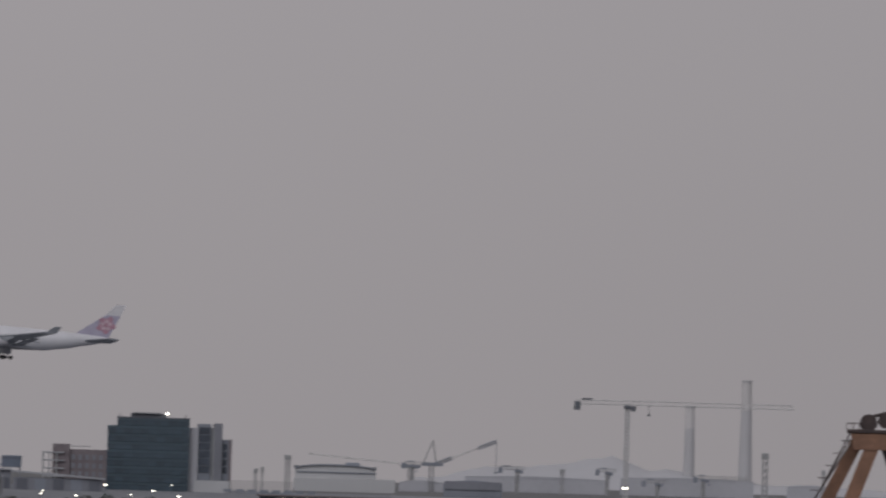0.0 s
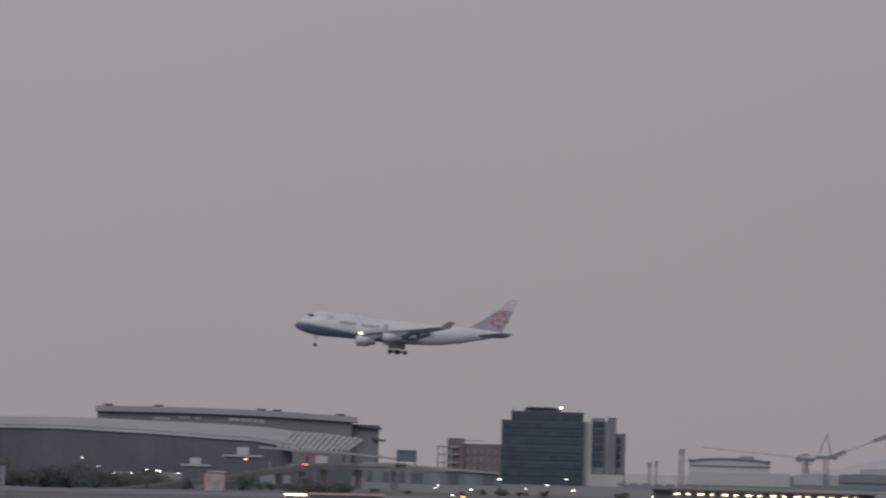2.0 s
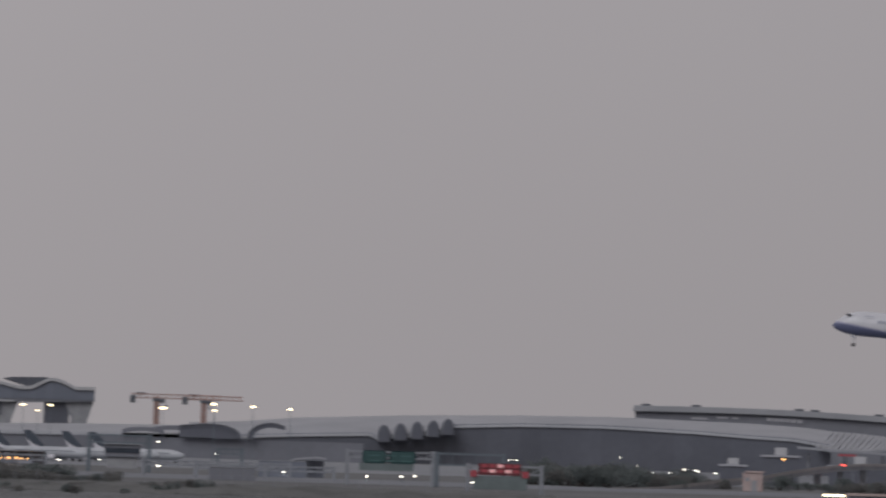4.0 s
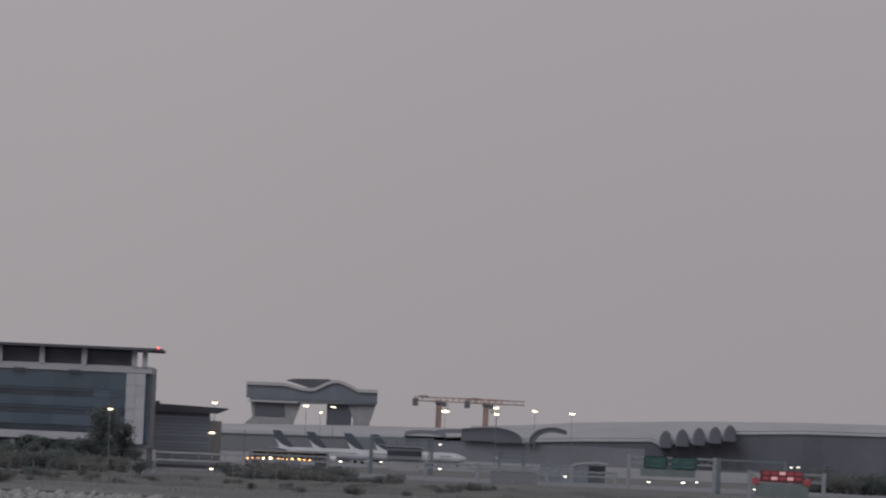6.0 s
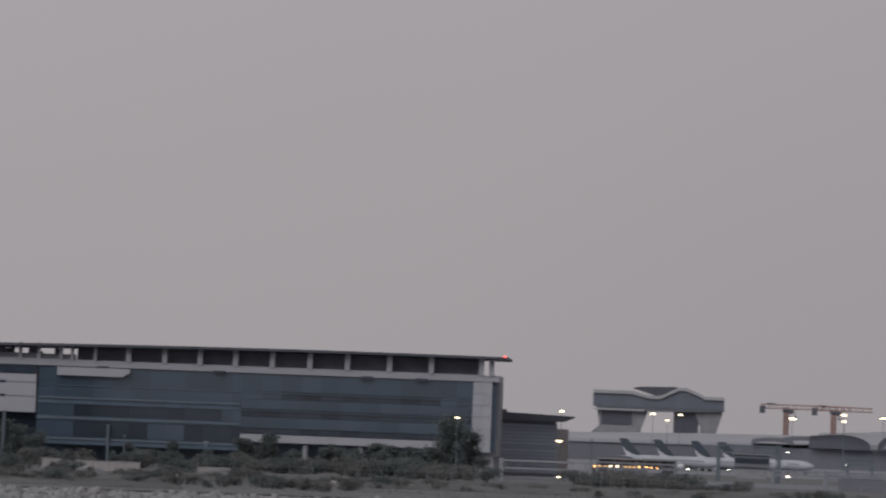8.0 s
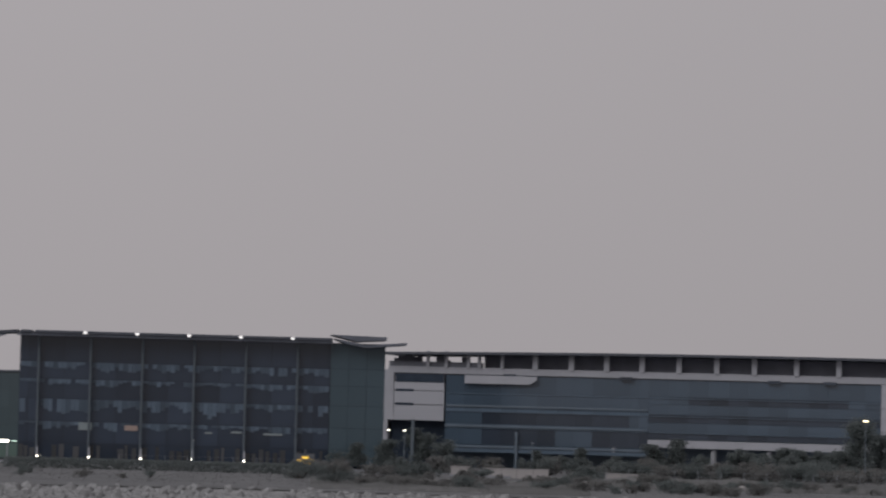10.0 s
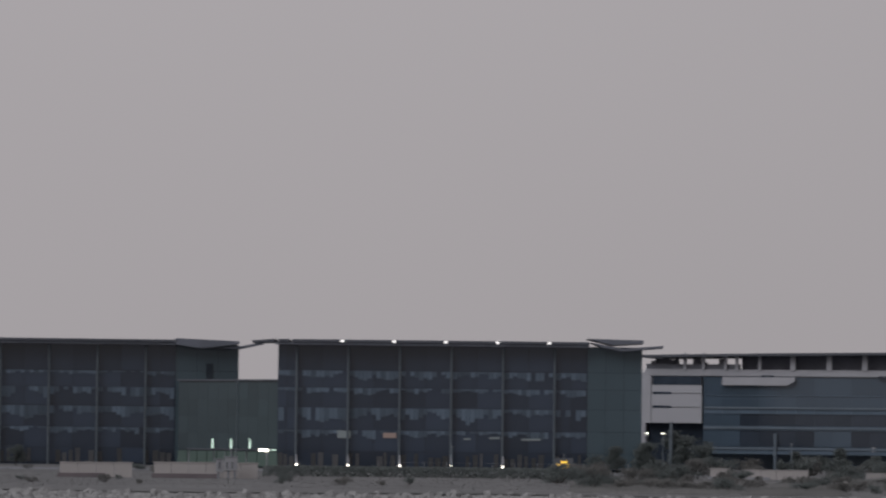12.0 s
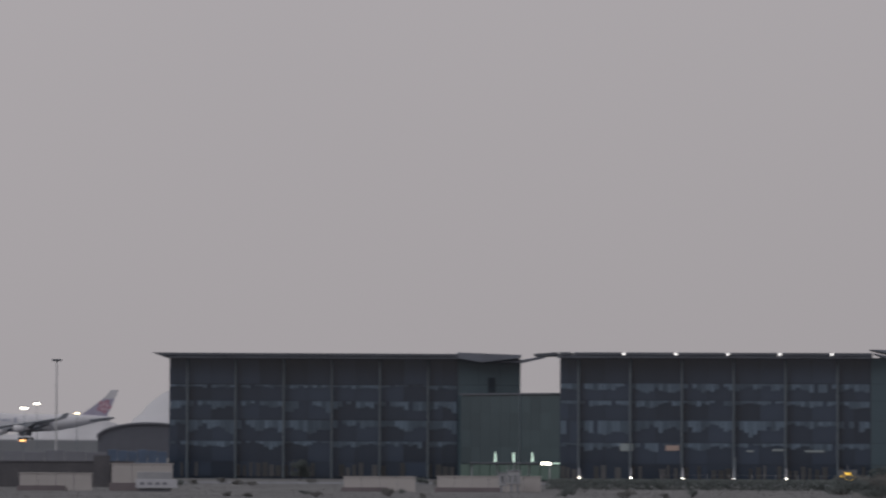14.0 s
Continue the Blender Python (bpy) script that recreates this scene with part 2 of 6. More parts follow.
LED_BOARD = mat("dark_red_board", (0.16, 0.03, 0.035), (0.12, 0.025, 0.03), 0.5, scale=0.5)
CRANE_PALE = mat("crane_pale_steel", (0.50, 0.47, 0.46), (0.42, 0.40, 0.39), 0.6, scale=0.3)
BRIDGE_GLASS = mat("bridge_grey_glass", (0.20, 0.203, 0.228), (0.175, 0.178, 0.202), 0.35, scale=0.05, vary=0.06)
JET_HULL = hull_paint()


# ---- helpers for meshes ----
def part(name, bm, material, parent=None, label=""):
    me = bpy.data.meshes.new(name)
    bmesh.ops.recalc_face_normals(bm, faces=bm.faces[:])
    bm.to_mesh(me)
    bm.free()
    me.materials.append(material)
    ob = new(name, me)
    ob.parent = parent
    if label:
        tagged(ob, label)
    return ob


def smooth(ob):
    for f in ob.data.polygons:
        f.use_smooth = True
    return ob


def thing(name, m, label, category, group="", kind=""):
    e = new(name)
    e.empty_display_size = 0.5
    e.matrix_world = m
    return tagged(e, label, category, group, kind)


def box(bm, x0, x1, y0, y1, z0, z1, bevel=0.0):
    r = bmesh.ops.create_cube(bm, size=1.0)
    bmesh.ops.scale(bm, vec=(x1 - x0, y1 - y0, z1 - z0), verts=r["verts"])
    bmesh.ops.translate(bm, vec=((x0 + x1) / 2, (y0 + y1) / 2, (z0 + z1) / 2), verts=r["verts"])
    if bevel:
        es = list({e for v in r["verts"] for e in v.link_edges})
        bmesh.ops.bevel(bm, geom=es, offset=bevel, segments=1, affect="EDGES")
    return bm


def boxm(*a, **k):
    return box(bmesh.new(), *a, **k)


def rod(bm, a, b, r0, r1=None, n=8):
    a, b = Vector(a), Vector(b)
    r1 = r0 if r1 is None else r1
    m = Matrix.Translation((a + b) / 2) @ (b - a).to_track_quat("Z", "Y").to_matrix().to_4x4()
    bmesh.ops.create_cone(bm, cap_ends=True, segments=n, radius1=r0, radius2=r1, depth=(b - a).length, matrix=m)
    return bm


def prism(bm, pts, axis, d0, d1):
    """Extrudes a closed outline along an axis: 'y' takes (x, z), 'z' takes (x, y), 'x' takes (y, z)."""
    put = {"y": lambda p, d: (p[0], d, p[1]), "z": lambda p, d: (p[0], p[1], d), "x": lambda p, d: (d, p[0], p[1])}[axis]
    a = [bm.verts.new(put(p, d0)) for p in pts]
    b = [bm.verts.new(put(p, d1)) for p in pts]
    bm.faces.new(a)
    bm.faces.new(b[::-1])
    for i in range(len(pts)):
        j = (i + 1) % len(pts)
        bm.faces.new((a[i], a[j], b[j], b[i]))
    return bm


def loft(bm, rings, caps=True):
    vs = [[bm.verts.new(p) for p in ring] for ring in rings]
    n = len(vs[0])
    for a, b in zip(vs, vs[1:]):
        for i in range(n):
            j = (i + 1) % n
            bm.faces.new((a[i], a[j], b[j], b[i]))
    if caps:
        bm.faces.new(vs[0])
        bm.faces.new(vs[-1][::-1])
    return bm


def piece(name, mesh, material, parent, x, y, z, sx=1, sy=1, sz=1):
    """One of many alike pieces on a shared mesh."""
    if not mesh.materials:
        mesh.materials.append(material)
    ob = new(name, mesh)
    ob.parent = parent
    ob.location, ob.scale = (x, y, z), (sx, sy, sz)
    return ob


def unit_mesh(name, material):
    me = bpy.data.meshes.new(name)
    bm = boxm(0, 1, 0, 1, 0, 1)
    bm.to_mesh(me)
    bm.free()
    me.materials.append(material)
    return me


def spot(az, d, z=0.0):
    """A place az degrees left of the first view's heading, d metres out."""
    return Vector((-math.sin(radians(az)) * d, math.cos(radians(az)) * d, z))


def up(slope, d):
    """The height at distance d of a sight line that climbs slope thousandths."""
    return CAM_Z + slope * d / 1000


class Front:
    """A frame on a facade: x along it to the right, y into the building, z up."""

    def __init__(self, az0, d0, az1, d1, z=0.0):
        a, b = spot(az0, d0, z), spot(az1, d1, z)
        self.a, self.w = a, (b - a).length
        self.turn = math.atan2(b.y - a.y, b.x - a.x)
        self.m = Matrix.Translation(a) @ Matrix.Rotation(self.turn, 4, "Z")
        self.inv = self.m.inverted()

    def x(self, az):
        o, d = self.inv @ Vector((0, 0, 0)), self.inv.to_3x3() @ spot(az, 1)
        return o.x - d.x * o.y / d.y


def at(az, d, z=0.0, turn=0.0):
    """A pose at a place, whose y axis points away from the camera."""
    return Matrix.Translation(spot(az, d, z)) @ Matrix.Rotation(radians(az + turn), 4, "Z")


# ---- ground, seawall, water ----
def build_ground():
    bm = bmesh.new()
    steps = sorted(list(range(-24, 61, 2)) + [1.9, 1.95, 3.0, 3.05])
    near = [spot(a, 484 + 5 * math.sin(a * 0.9)) for a in steps]
    # far ground between tower and hall is cut away to fit the camera's view of pale water
    far = [spot(a, 1720 if 1.92 < a < 3.02 else 4990) for a in steps]
    mid = [spot(a, 1300) for a in steps]
    rows = [[bm.verts.new(p) for p in r] for r in (near, mid, far)]
    for r, s in zip(rows, rows[1:]):
        for i in range(len(r) - 1):
            bm.faces.new((r[i], r[i + 1], s[i + 1], s[i]))
    tagged(part("ground", bm, GRASS), "flat dry grass ground of the airport island", "ground", kind="structure")

    ball = bmesh.new()
    bmesh.ops.create_icosphere(ball, subdivisions=1, radius=1.0)
    ball.verts.index_update()
    shell = [v.co.copy() for v in ball.verts]
    tris = [tuple(v.index for v in f.verts) for f in ball.faces]
    ball.free()
    rnd = random.Random(4)
    vs, fs = [], []
    for i in range(5600):
        a = rnd.uniform(18, 41)
        k = rnd.random()
        edge = 484 + 5 * math.sin(a * 0.9)
        p = spot(a, edge - 14 * k - 0.3, -0.42 - 1.6 * k)
        s = rnd.choice((0.3, 0.45, 0.55, 0.7, 0.9)) * rnd.uniform(0.8, 1.2)
        m = Matrix.Translation(p) @ Euler((rnd.random() * 6, rnd.random() * 6, rnd.random() * 6)).to_matrix().to_4x4() @ Matrix.Diagonal((s, s * 0.8, s * 0.6, 1))
        n = len(vs)
        vs += [m @ (v * rnd.uniform(0.8, 1.15)) for v in shell]
        fs += [(x + n, y + n, z + n) for x, y, z in tris]
    rocks = bpy.data.meshes.new("seawall_rocks")
    rocks.from_pydata(vs, [], fs)
    rocks.materials.append(ROCK)
    tagged(new("seawall_rocks", rocks), "grey piled boulders of a sloping seawall", "seawall", kind="stuff")

    bm = bmesh.new()
    bed = [[bm.verts.new(spot(a, 484 + 5 * math.sin(a * 0.9) - dd, z)) for a in range(-24, 61, 2)]
           for dd, z in ((-1, -0.02), (20, -2.6), (24, -4))]
    for r, s in zip(bed, bed[1:]):
        for i in range(len(r) - 1):
            bm.faces.new((r[i], r[i + 1], s[i + 1], s[i]))
    tagged(part("seawall", bm, ROCK), "sloping grey stone seawall along the shore", "seawall", kind="structure")

    sea = mat("grey_sea_water", (0.03, 0.035, 0.036), (0.022, 0.026, 0.028), 0.12, scale=0.25, bump=0.6, stretch=(1, 2.5, 1))
    bm = bmesh.new()
    n = 48
    c = bm.verts.new((0, 0, -2.4))
    ring = [bm.verts.new((math.cos(i / n * math.tau) * 520, math.sin(i / n * math.tau) * 520, -2.4)) for i in range(n)]
    out = [bm.verts.new((math.cos(i / n * math.tau) * 4990, math.sin(i / n * math.tau) * 4990, -2.4)) for i in range(n)]
    for i in range(n):
        j = (i + 1) % n
        bm.faces.new((c, ring[i], ring[j]))
        bm.faces.new((ring[i], out[i], out[j], ring[j]))
    tagged(part("water", bm, sea), "grey rippled sea water", "water", kind="structure")


build_ground()

# ---- glass office blocks beside the water ----
def glass_block(name, az0, d0, az1, d1, col_az, n_cols, depth, top, label, end_az, tips, first_open, seed, bay=0.70):
    """A dark glass block with tall columns, floor bands and a wide flat roof."""
    F = Front(az0, d0, az1, d1)
    rnd = random.Random(seed)
    T = thing(name, F.m, label, "office building", "glass office blocks")
    xc = F.x(col_az)
    pitch = (F.x(col_az - bay) - xc)
    xe = F.x(end_az)
    part("wall", boxm(0.3, F.w - 0.3, 0.6, depth, 0, top - 0.8), DARK_GLASS, T, "dark inner wall behind the glass")
    floors = [0.4, 3.2, 7.0, 10.9, 14.4, 17.4, top - 0.8]
    gl, sp = unit_mesh("pane", DARK_GLASS), unit_mesh("blind", TEAL_REFLECTION)
    lob = unit_mesh("lobby_panel", LOBBY)
    edges = [0.0] + [xc + i * pitch for i in range(n_cols) if 0.8 < xc + i * pitch < xe - 0.5] + [xe]
    for a, b in zip(edges, edges[1:]):
        half = [a, (a + b) / 2, b]
        for k, (z0, z1) in enumerate(zip(floors, floors[1:])):
            for p, q in zip(half, half[1:]):
                piece("pane", gl, DARK_GLASS, T, p + 0.06, 0.42, z0 + 0.08, q - p - 0.12, 0.12, z1 - z0 - 0.16)
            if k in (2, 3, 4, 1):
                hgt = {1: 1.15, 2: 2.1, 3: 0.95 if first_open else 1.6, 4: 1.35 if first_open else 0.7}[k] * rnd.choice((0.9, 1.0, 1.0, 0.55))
                # painted pale strips: blinds and reflected sky, ending ragged like a mirrored tree line
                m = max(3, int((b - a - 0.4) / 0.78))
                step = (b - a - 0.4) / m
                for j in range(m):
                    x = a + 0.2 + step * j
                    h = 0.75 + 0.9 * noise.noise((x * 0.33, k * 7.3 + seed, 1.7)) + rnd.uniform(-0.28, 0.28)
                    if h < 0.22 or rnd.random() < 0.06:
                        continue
                    piece("blind", sp, TEAL_REFLECTION, T, x + 0.02, 0.34, z1 - 0.12 - hgt * min(h, 1.35), step - 0.04, 0.06, hgt * min(h, 1.35))
            if k == 0:
                m = max(3, int((b - a) / 1.25))
                for j in range(m):
                    if rnd.random() < 0.7:
                        piece("lobby_panel", lob, LOBBY, T, a + 0.2 + (b - a - 0.4) * j / m, 0.33, 0.45, (b - a) / m * rnd.uniform(0.35, 0.8), 0.06, rnd.uniform(1.7, 2.6))
    for x in edges[1:-1]:
        c = part("column", boxm(x - 0.2, x + 0.2, -0.5, 0.05, 0, top - 0.9, bevel=0.06), COLUMN, T)
    for z in floors[1:-1]:
        part("floor_edge", boxm(0.05, F.w - 0.05, 0.36, 0.44, z - 0.09, z + 0.09), SPANDREL if z > 18 else DARK_GLASS, T)
    # end bay in paler glass
    cg = unit_mesh("end_pane", CORNER_GLASS)
    n = 3
    for z0, z1 in zip(floors, floors[1:]):
        for i in range(n):
            w = (F.w - xe) / n
            piece("end_pane", cg, CORNER_GLASS, T, xe + i * w + 0.02, 0.1 + 0.06 * i, z0 + 0.03, w - 0.04, 0.15, z1 - z0 - 0.06)
    # roof slabs with gaps over the columns
    xs = [-0.4] + edges[1:-1] + [xe + 0.2]
    for a, b in zip(xs, xs[1:]):
        gap = 0.55 if first_open else 0.0
        part("roof_panel", boxm(a + gap - (1.3 if a != xs[0] else 0), b - (1.3 if b != xs[-1] else 0), -2.6, depth + 1, top - 0.55, top, bevel=0.08), ROOF_DARK, T, "dark flat roof panel")
        if first_open and a > xs[1] + 1:
            # added glowing block fills the bright gap between two roof panels
            part("roof_glow", boxm(a - 1.35, a - 0.75, -2.75, -2.4, top - 0.45, top - 0.1), ROOF_GLOW, T, "small glowing white block between roof panels")
    part("soffit", boxm(-0.4, xe + 0.2, -2.3, 0.6, top - 0.95, top - 0.56), ROOF_GREY, T)
    for k, (pts, y0, y1, mt) in enumerate(tips(F, xe, top)):
        part("roof_wing", prism(bmesh.new(), pts, "y", y0, y1), mt, T, "upswept roof end")
    return F, T, edges


def wings_right(F, xe, top):
    w, top = F.w, top + 0.45
    return [([(xe - 0.1, top + 0.15), (w + 0.1, top - 0.05), (w + 0.1, top - 0.6), (xe + 4.5, top - 0.95)], -2.6, 8, ROOF_GREY),
            ([(xe + 0.5, top - 0.5), (xe + 6.0, top - 1.5), (w + 3.6, top - 0.95), (w + 3.6, top - 1.35), (xe + 6.0, top - 2.0), (xe + 2.5, top - 1.35)], -2.2, 6, ROOF_GREY),
            ([(-4.4, top - 0.75), (-0.4, top - 0.45), (-0.4, top - 1.0), (-4.4, top - 1.1)], -2.4, 10, ROOF_DARK)]


def wings_mid(F, xe, top):
    w, top = F.w, top + 0.15
    return [([(xe - 0.1, top + 0.12), (w + 0.0, top - 0.3), (w + 0.0, top - 0.8), (xe + 4.5, top - 1.7), (xe - 0.1, top - 1.0)], -2.6, 8, ROOF_GREY),
            ([(w - 5.0, top - 1.65), (w + 0.2, top - 1.2), (w + 4.6, top - 0.35), (w + 4.6, top - 0.75), (w + 0.2, top - 1.7)], -2.0, 7, ROOF_GREY),
            ([(-3.0, top - 0.15), (-0.4, top - 0.15), (-0.4, top - 0.7), (-0.3, top - 1.1)], -2.6, 10, ROOF_DARK)]


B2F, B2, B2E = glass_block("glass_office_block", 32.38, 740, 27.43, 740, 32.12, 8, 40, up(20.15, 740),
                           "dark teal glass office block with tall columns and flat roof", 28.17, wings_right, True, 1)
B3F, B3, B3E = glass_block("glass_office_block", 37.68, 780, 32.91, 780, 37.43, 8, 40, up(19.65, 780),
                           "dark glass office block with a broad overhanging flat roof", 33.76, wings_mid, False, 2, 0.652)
# a few lit rooms behind the glass
for az0, az1, z0, z1, warm in ((31.56, 31.38, 5.5, 6.8, 0), (30.94, 30.76, 5.6, 6.5, 1), (29.50, 29.35, 5.6, 5.95, 0), (29.06, 28.80, 5.4, 5.75, 0), (29.85, 29.75, 5.4, 5.7, 0)):
    part("lit_pane", boxm(B2F.x(az0), B2F.x(az1), 0.28, 0.33, z0, z1), WARM_ROOM if warm else COOL_ROOM, B2, "dimly lit room behind the glass")
# link building between the two blocks
LF = Front(33.72, 768, 32.36, 748)
L = thing("link_building", LF.m, "low green glass link between two office blocks", "office building")
ltop = up(10.1, 756)
part("wall", boxm(0, LF.w, 0.3, 10, 0, ltop), LINK_GLASS, L, "green glass wall")
lp = unit_mesh("pane", LINK_GLASS)
for i in range(10):
    for k in range(4):
        piece("pane", lp, LINK_GLASS, L, i * LF.w / 10 + 0.015, 0, 3.0 + k * (ltop - 3.2) / 4, LF.w / 10 - 0.03, 0.25, (ltop - 3.2) / 4 - 0.03)
for i in range(10):
    part("lobby_glazing", boxm(i * LF.w / 10 + 0.1, (i + 1) * LF.w / 10 - 0.1, -0.1, 0.2, 0.3, 2.85), LOBBY_GLOW, L, "dimly lit green lobby glazing")
part("mullion", boxm(LF.w * 0.60 - 0.1, LF.w * 0.60 + 0.1, -0.14, -0.02, 3.0, ltop), COLUMN, L)
part("roof", boxm(-0.2, LF.w + 0.2, -0.2, 10, ltop, ltop + 0.3), ROOF_DARK, L)
part("slot_window", boxm(B3F.x(33.35), B3F.x(33.26), -0.1, 0.09, up(10.1, 780), up(14.1, 780)), SILHOUETTE, B3, "dark upright slot window")

# lit entrance between the blocks
E = thing("entrance_canopy", at(32.9, 735), "lit glass entrance with a bright canopy strip", "entrance")
part("canopy", boxm(-9.0, 3.2, -1.5, 1.5, 3.15, 3.42, bevel=0.05), ROOF_DARK, E)
part("light_strip", boxm(3.5, 5.2, -1.4, -1.2, 3.05, 3.5), WHITE_LAMP, E, "bright white light strip")
part("light_strip", boxm(5.6, 6.6, -1.4, -1.2, 3.2, 3.4), ENTRY_LAMP, E, "paler light strip")
for x in (-8.6, -4.2, -1.0, 1.4, 5.0):
    part("post", boxm(x - 0.12, x + 0.12, -0.2, 0.2, 0, 3.15), STEEL, E)
for x in (-4.5, -1.3, 1.95):
    part("door_light", prism(bmesh.new(), [(x - 0.16, 3.5), (x + 0.2, 3.5), (x + 0.2, 4.4), (x + 0.12, 5.2), (x - 0.1, 5.2)], "y", -1.62, -1.5), ENTRY_LAMP, E, "pale green lit door panel")
entry_light = new("entry_light", bpy.data.lights.new("entry_light", "AREA"))
entry_light.data.shape, entry_light.data.size, entry_light.data.size_y = "RECTANGLE", 13.0, 0.5
entry_light.data.energy, entry_light.data.color = 110, (0.72, 1.0, 0.80)
entry_light.matrix_world = at(33.05, 742, 3.7) @ pose(0, 0, 0, 125, 0, 0)

# round bollard lights at the foot of the columns
def foot_lamp():
    T = thing("bollard_light", at(32.1, 733), "small white uplight at a column's foot", "light", "bollard lights")
    part("post", rod(bmesh.new(), (0, 0, 0), (0, 0, 0.7), 0.12), STEEL, T)
    part("lens", boxm(-0.17, 0.17, -0.2, 0.1, 0.7, 0.95, bevel=0.05), WHITE_LAMP, T, "bright white lens")
    # white tapered plate stands in for the uplight's glow above the lens
    part("glow_panel", prism(bmesh.new(), [(-0.17, 1.0), (0.17, 1.0), (0.12, 2.6), (-0.12, 2.6)], "y", 0.0, 0.1), WHITE_PANEL, T, "pale tapered plate painting the uplight's glow")
    return T


fl = foot_lamp()
fl.matrix_world = at(32.11, 733)
for k in range(1, 5):
    copy_thing(fl, at(32.11 - 0.70 * k, 733))

# illuminated yellow emblem sign
Y = thing("lit_sign", at(28.48, 728), "yellow illuminated emblem sign on a dark post", "sign")
part("post", boxm(-0.15, 0.15, 0, 0.2, 0, 3.2), CRANE_DARK, Y)
part("backing", boxm(-1.6, 1.6, 0.05, 0.2, 0.3, 2.5), CRANE_DARK, Y)
part("emblem_top", prism(bmesh.new(), [(-0.4, 1.6), (0.4, 1.6), (0.55, 2.0), (0, 1.9), (-0.55, 2.0)], "y", -0.1, 0.05), YELLOW_LAMP, Y, "glowing yellow bar")
part("emblem_bar", boxm(-1.35, 1.35, -0.1, 0.05, 1.1, 1.4), YELLOW_LAMP, Y, "glowing yellow bar")
part("emblem_bar", boxm(-0.85, 0.85, -0.1, 0.05, 0.7, 0.95), YELLOW_LAMP, Y, "glowing yellow bar")


# ---- long office block with a raised curved roof ----
ATTIC = mat("mauve_grey_attic_cladding", (0.17, 0.162, 0.178), (0.14, 0.133, 0.147), 0.6, scale=0.3, fine=0.12)
PALE_BAND = mat("pale_blue_grey_band", (0.155, 0.178, 0.20), (0.125, 0.145, 0.165), 0.5, scale=0.2, fine=0.08)


def long_block():
    F = Front(27.39, 825, 20.35, 815)
    T = thing("long_office_block", F.m, "long office block with blue glass, white bands and a curved roof", "office building")
    X = F.x
    D = 22
    part("core", boxm(X(26.6), F.w - 0.4, 0.8, D, 4.8, 19.2), SPANDREL, T, "inner wall behind the glass")
    part("ground_floor", boxm(X(26.6), F.w - 3, 6, D - 1, 0, 4.8), SPANDREL, T, "dark recessed ground floor")
    part("parapet", boxm(0, F.w, 0, D, 18.1, 19.4, bevel=0.05), WHITE_PANEL, T, "white cladding band")
    # roof, slightly bowed along its length
    bm = bmesh.new()
    n = 24
    rings = []
    for i in range(n + 1):
        u = i / n
        x = -0.6 + (F.w + 2.2) * u
        z = 21.6 + 0.9 * u + 0.35 * math.sin(math.pi * u)
        rings.append([(x, -2.2, z), (x, D, z), (x, D, z + 0.5), (x, -2.2, z + 0.5)])
    loft(bm, rings)
    part("roof", bm, ROOF_DARK, T, "thin dark curved roof")
    part("attic", boxm(X(26.1), X(20.62), 2.2, D - 2, 19.3, 22.3), ATTIC, T, "dark recessed top storey")
    # posts of the top storey
    posts = [26.85, 26.6, 26.3, 26.15, 25.84, 25.39, 24.9, 24.42, 23.94, 23.44, 22.93, 22.42, 21.85, 21.28, 20.6, 20.46]
    for k, a in enumerate(posts):
        w = 0.5 if k > 4 else 0.28
        part("post", boxm(X(a) - w, X(a) + w, -0.3, 0.6, 19.3, 22.5), WHITE_PANEL, T)
    part("screen_wall", boxm(0.2, X(26.1), 0.3, 0.6, 19.3, 20.4), BROWN_WALL, T)
    rr = random.Random(3)
    for k in range(9):
        x = 0.8 + rr.uniform(0, X(26.1) - 2.5)
        part("roof_plant", boxm(x, x + rr.uniform(0.6, 1.8), 1.0, 2.5, 20.0, 20.6 + rr.uniform(0.1, 1.3)), BROWN_WALL, T)
    # white wall with slots
    wp = unit_mesh("panel", WHITE_PANEL)
    x0, x1 = 0.0, X(26.62)
    for z0, z1 in ((8.9, 11.9), (12.05, 14.6), (14.75, 16.3)):
        piece("panel", wp, WHITE_PANEL, T, x0, 0.05, z0, x1 - x0, 1.0, z1 - z0)
    part("white_wall", boxm(x0, x1, 0.5, D, 8.9, 18.1), WHITE_PANEL, T, "white clad end wall")
    part("white_pier", boxm(x0, x0 + 1.2, -0.1, 1.0, 8.9, 18.1), WHITE_PANEL, T)
    for z in (16.45, 14.62, 11.92):
        part("slot_window", boxm(x0 + 1.6, x1 - 0.1 if z > 16 else x0 + 5.2, -0.02, 0.48 if z > 16 else 0.04, z - 0.1, z + (1.55 if z > 16 else 0.35)), STRIP_GLASS, T, "narrow dark slot window")
    part("return_wall", boxm(-6.0, x0 - 0.01, 1.2, D, 0, 18.8, bevel=0.05), WHITE_PANEL, T, "grey-white return wall behind the glass block")
    part("lower_wall", boxm(x0 + 0.5, x1, 2.5, D, 0, 8.9), STRIP_GLASS, T, "dark lower wall")
    # glass bays: spandrels and dark window strips
    ga, gb, gc = unit_mesh("pane", BLUE_GLASS), unit_mesh("strip_window", STRIP_GLASS), unit_mesh("spandrel", SPANDREL)
    left = [26.6, 26.1, 25.6, 25.1, 24.6, 24.1, 23.84]
    right = [23.84, 23.3, 22.76, 22.22, 21.68, 21.14, 20.70]
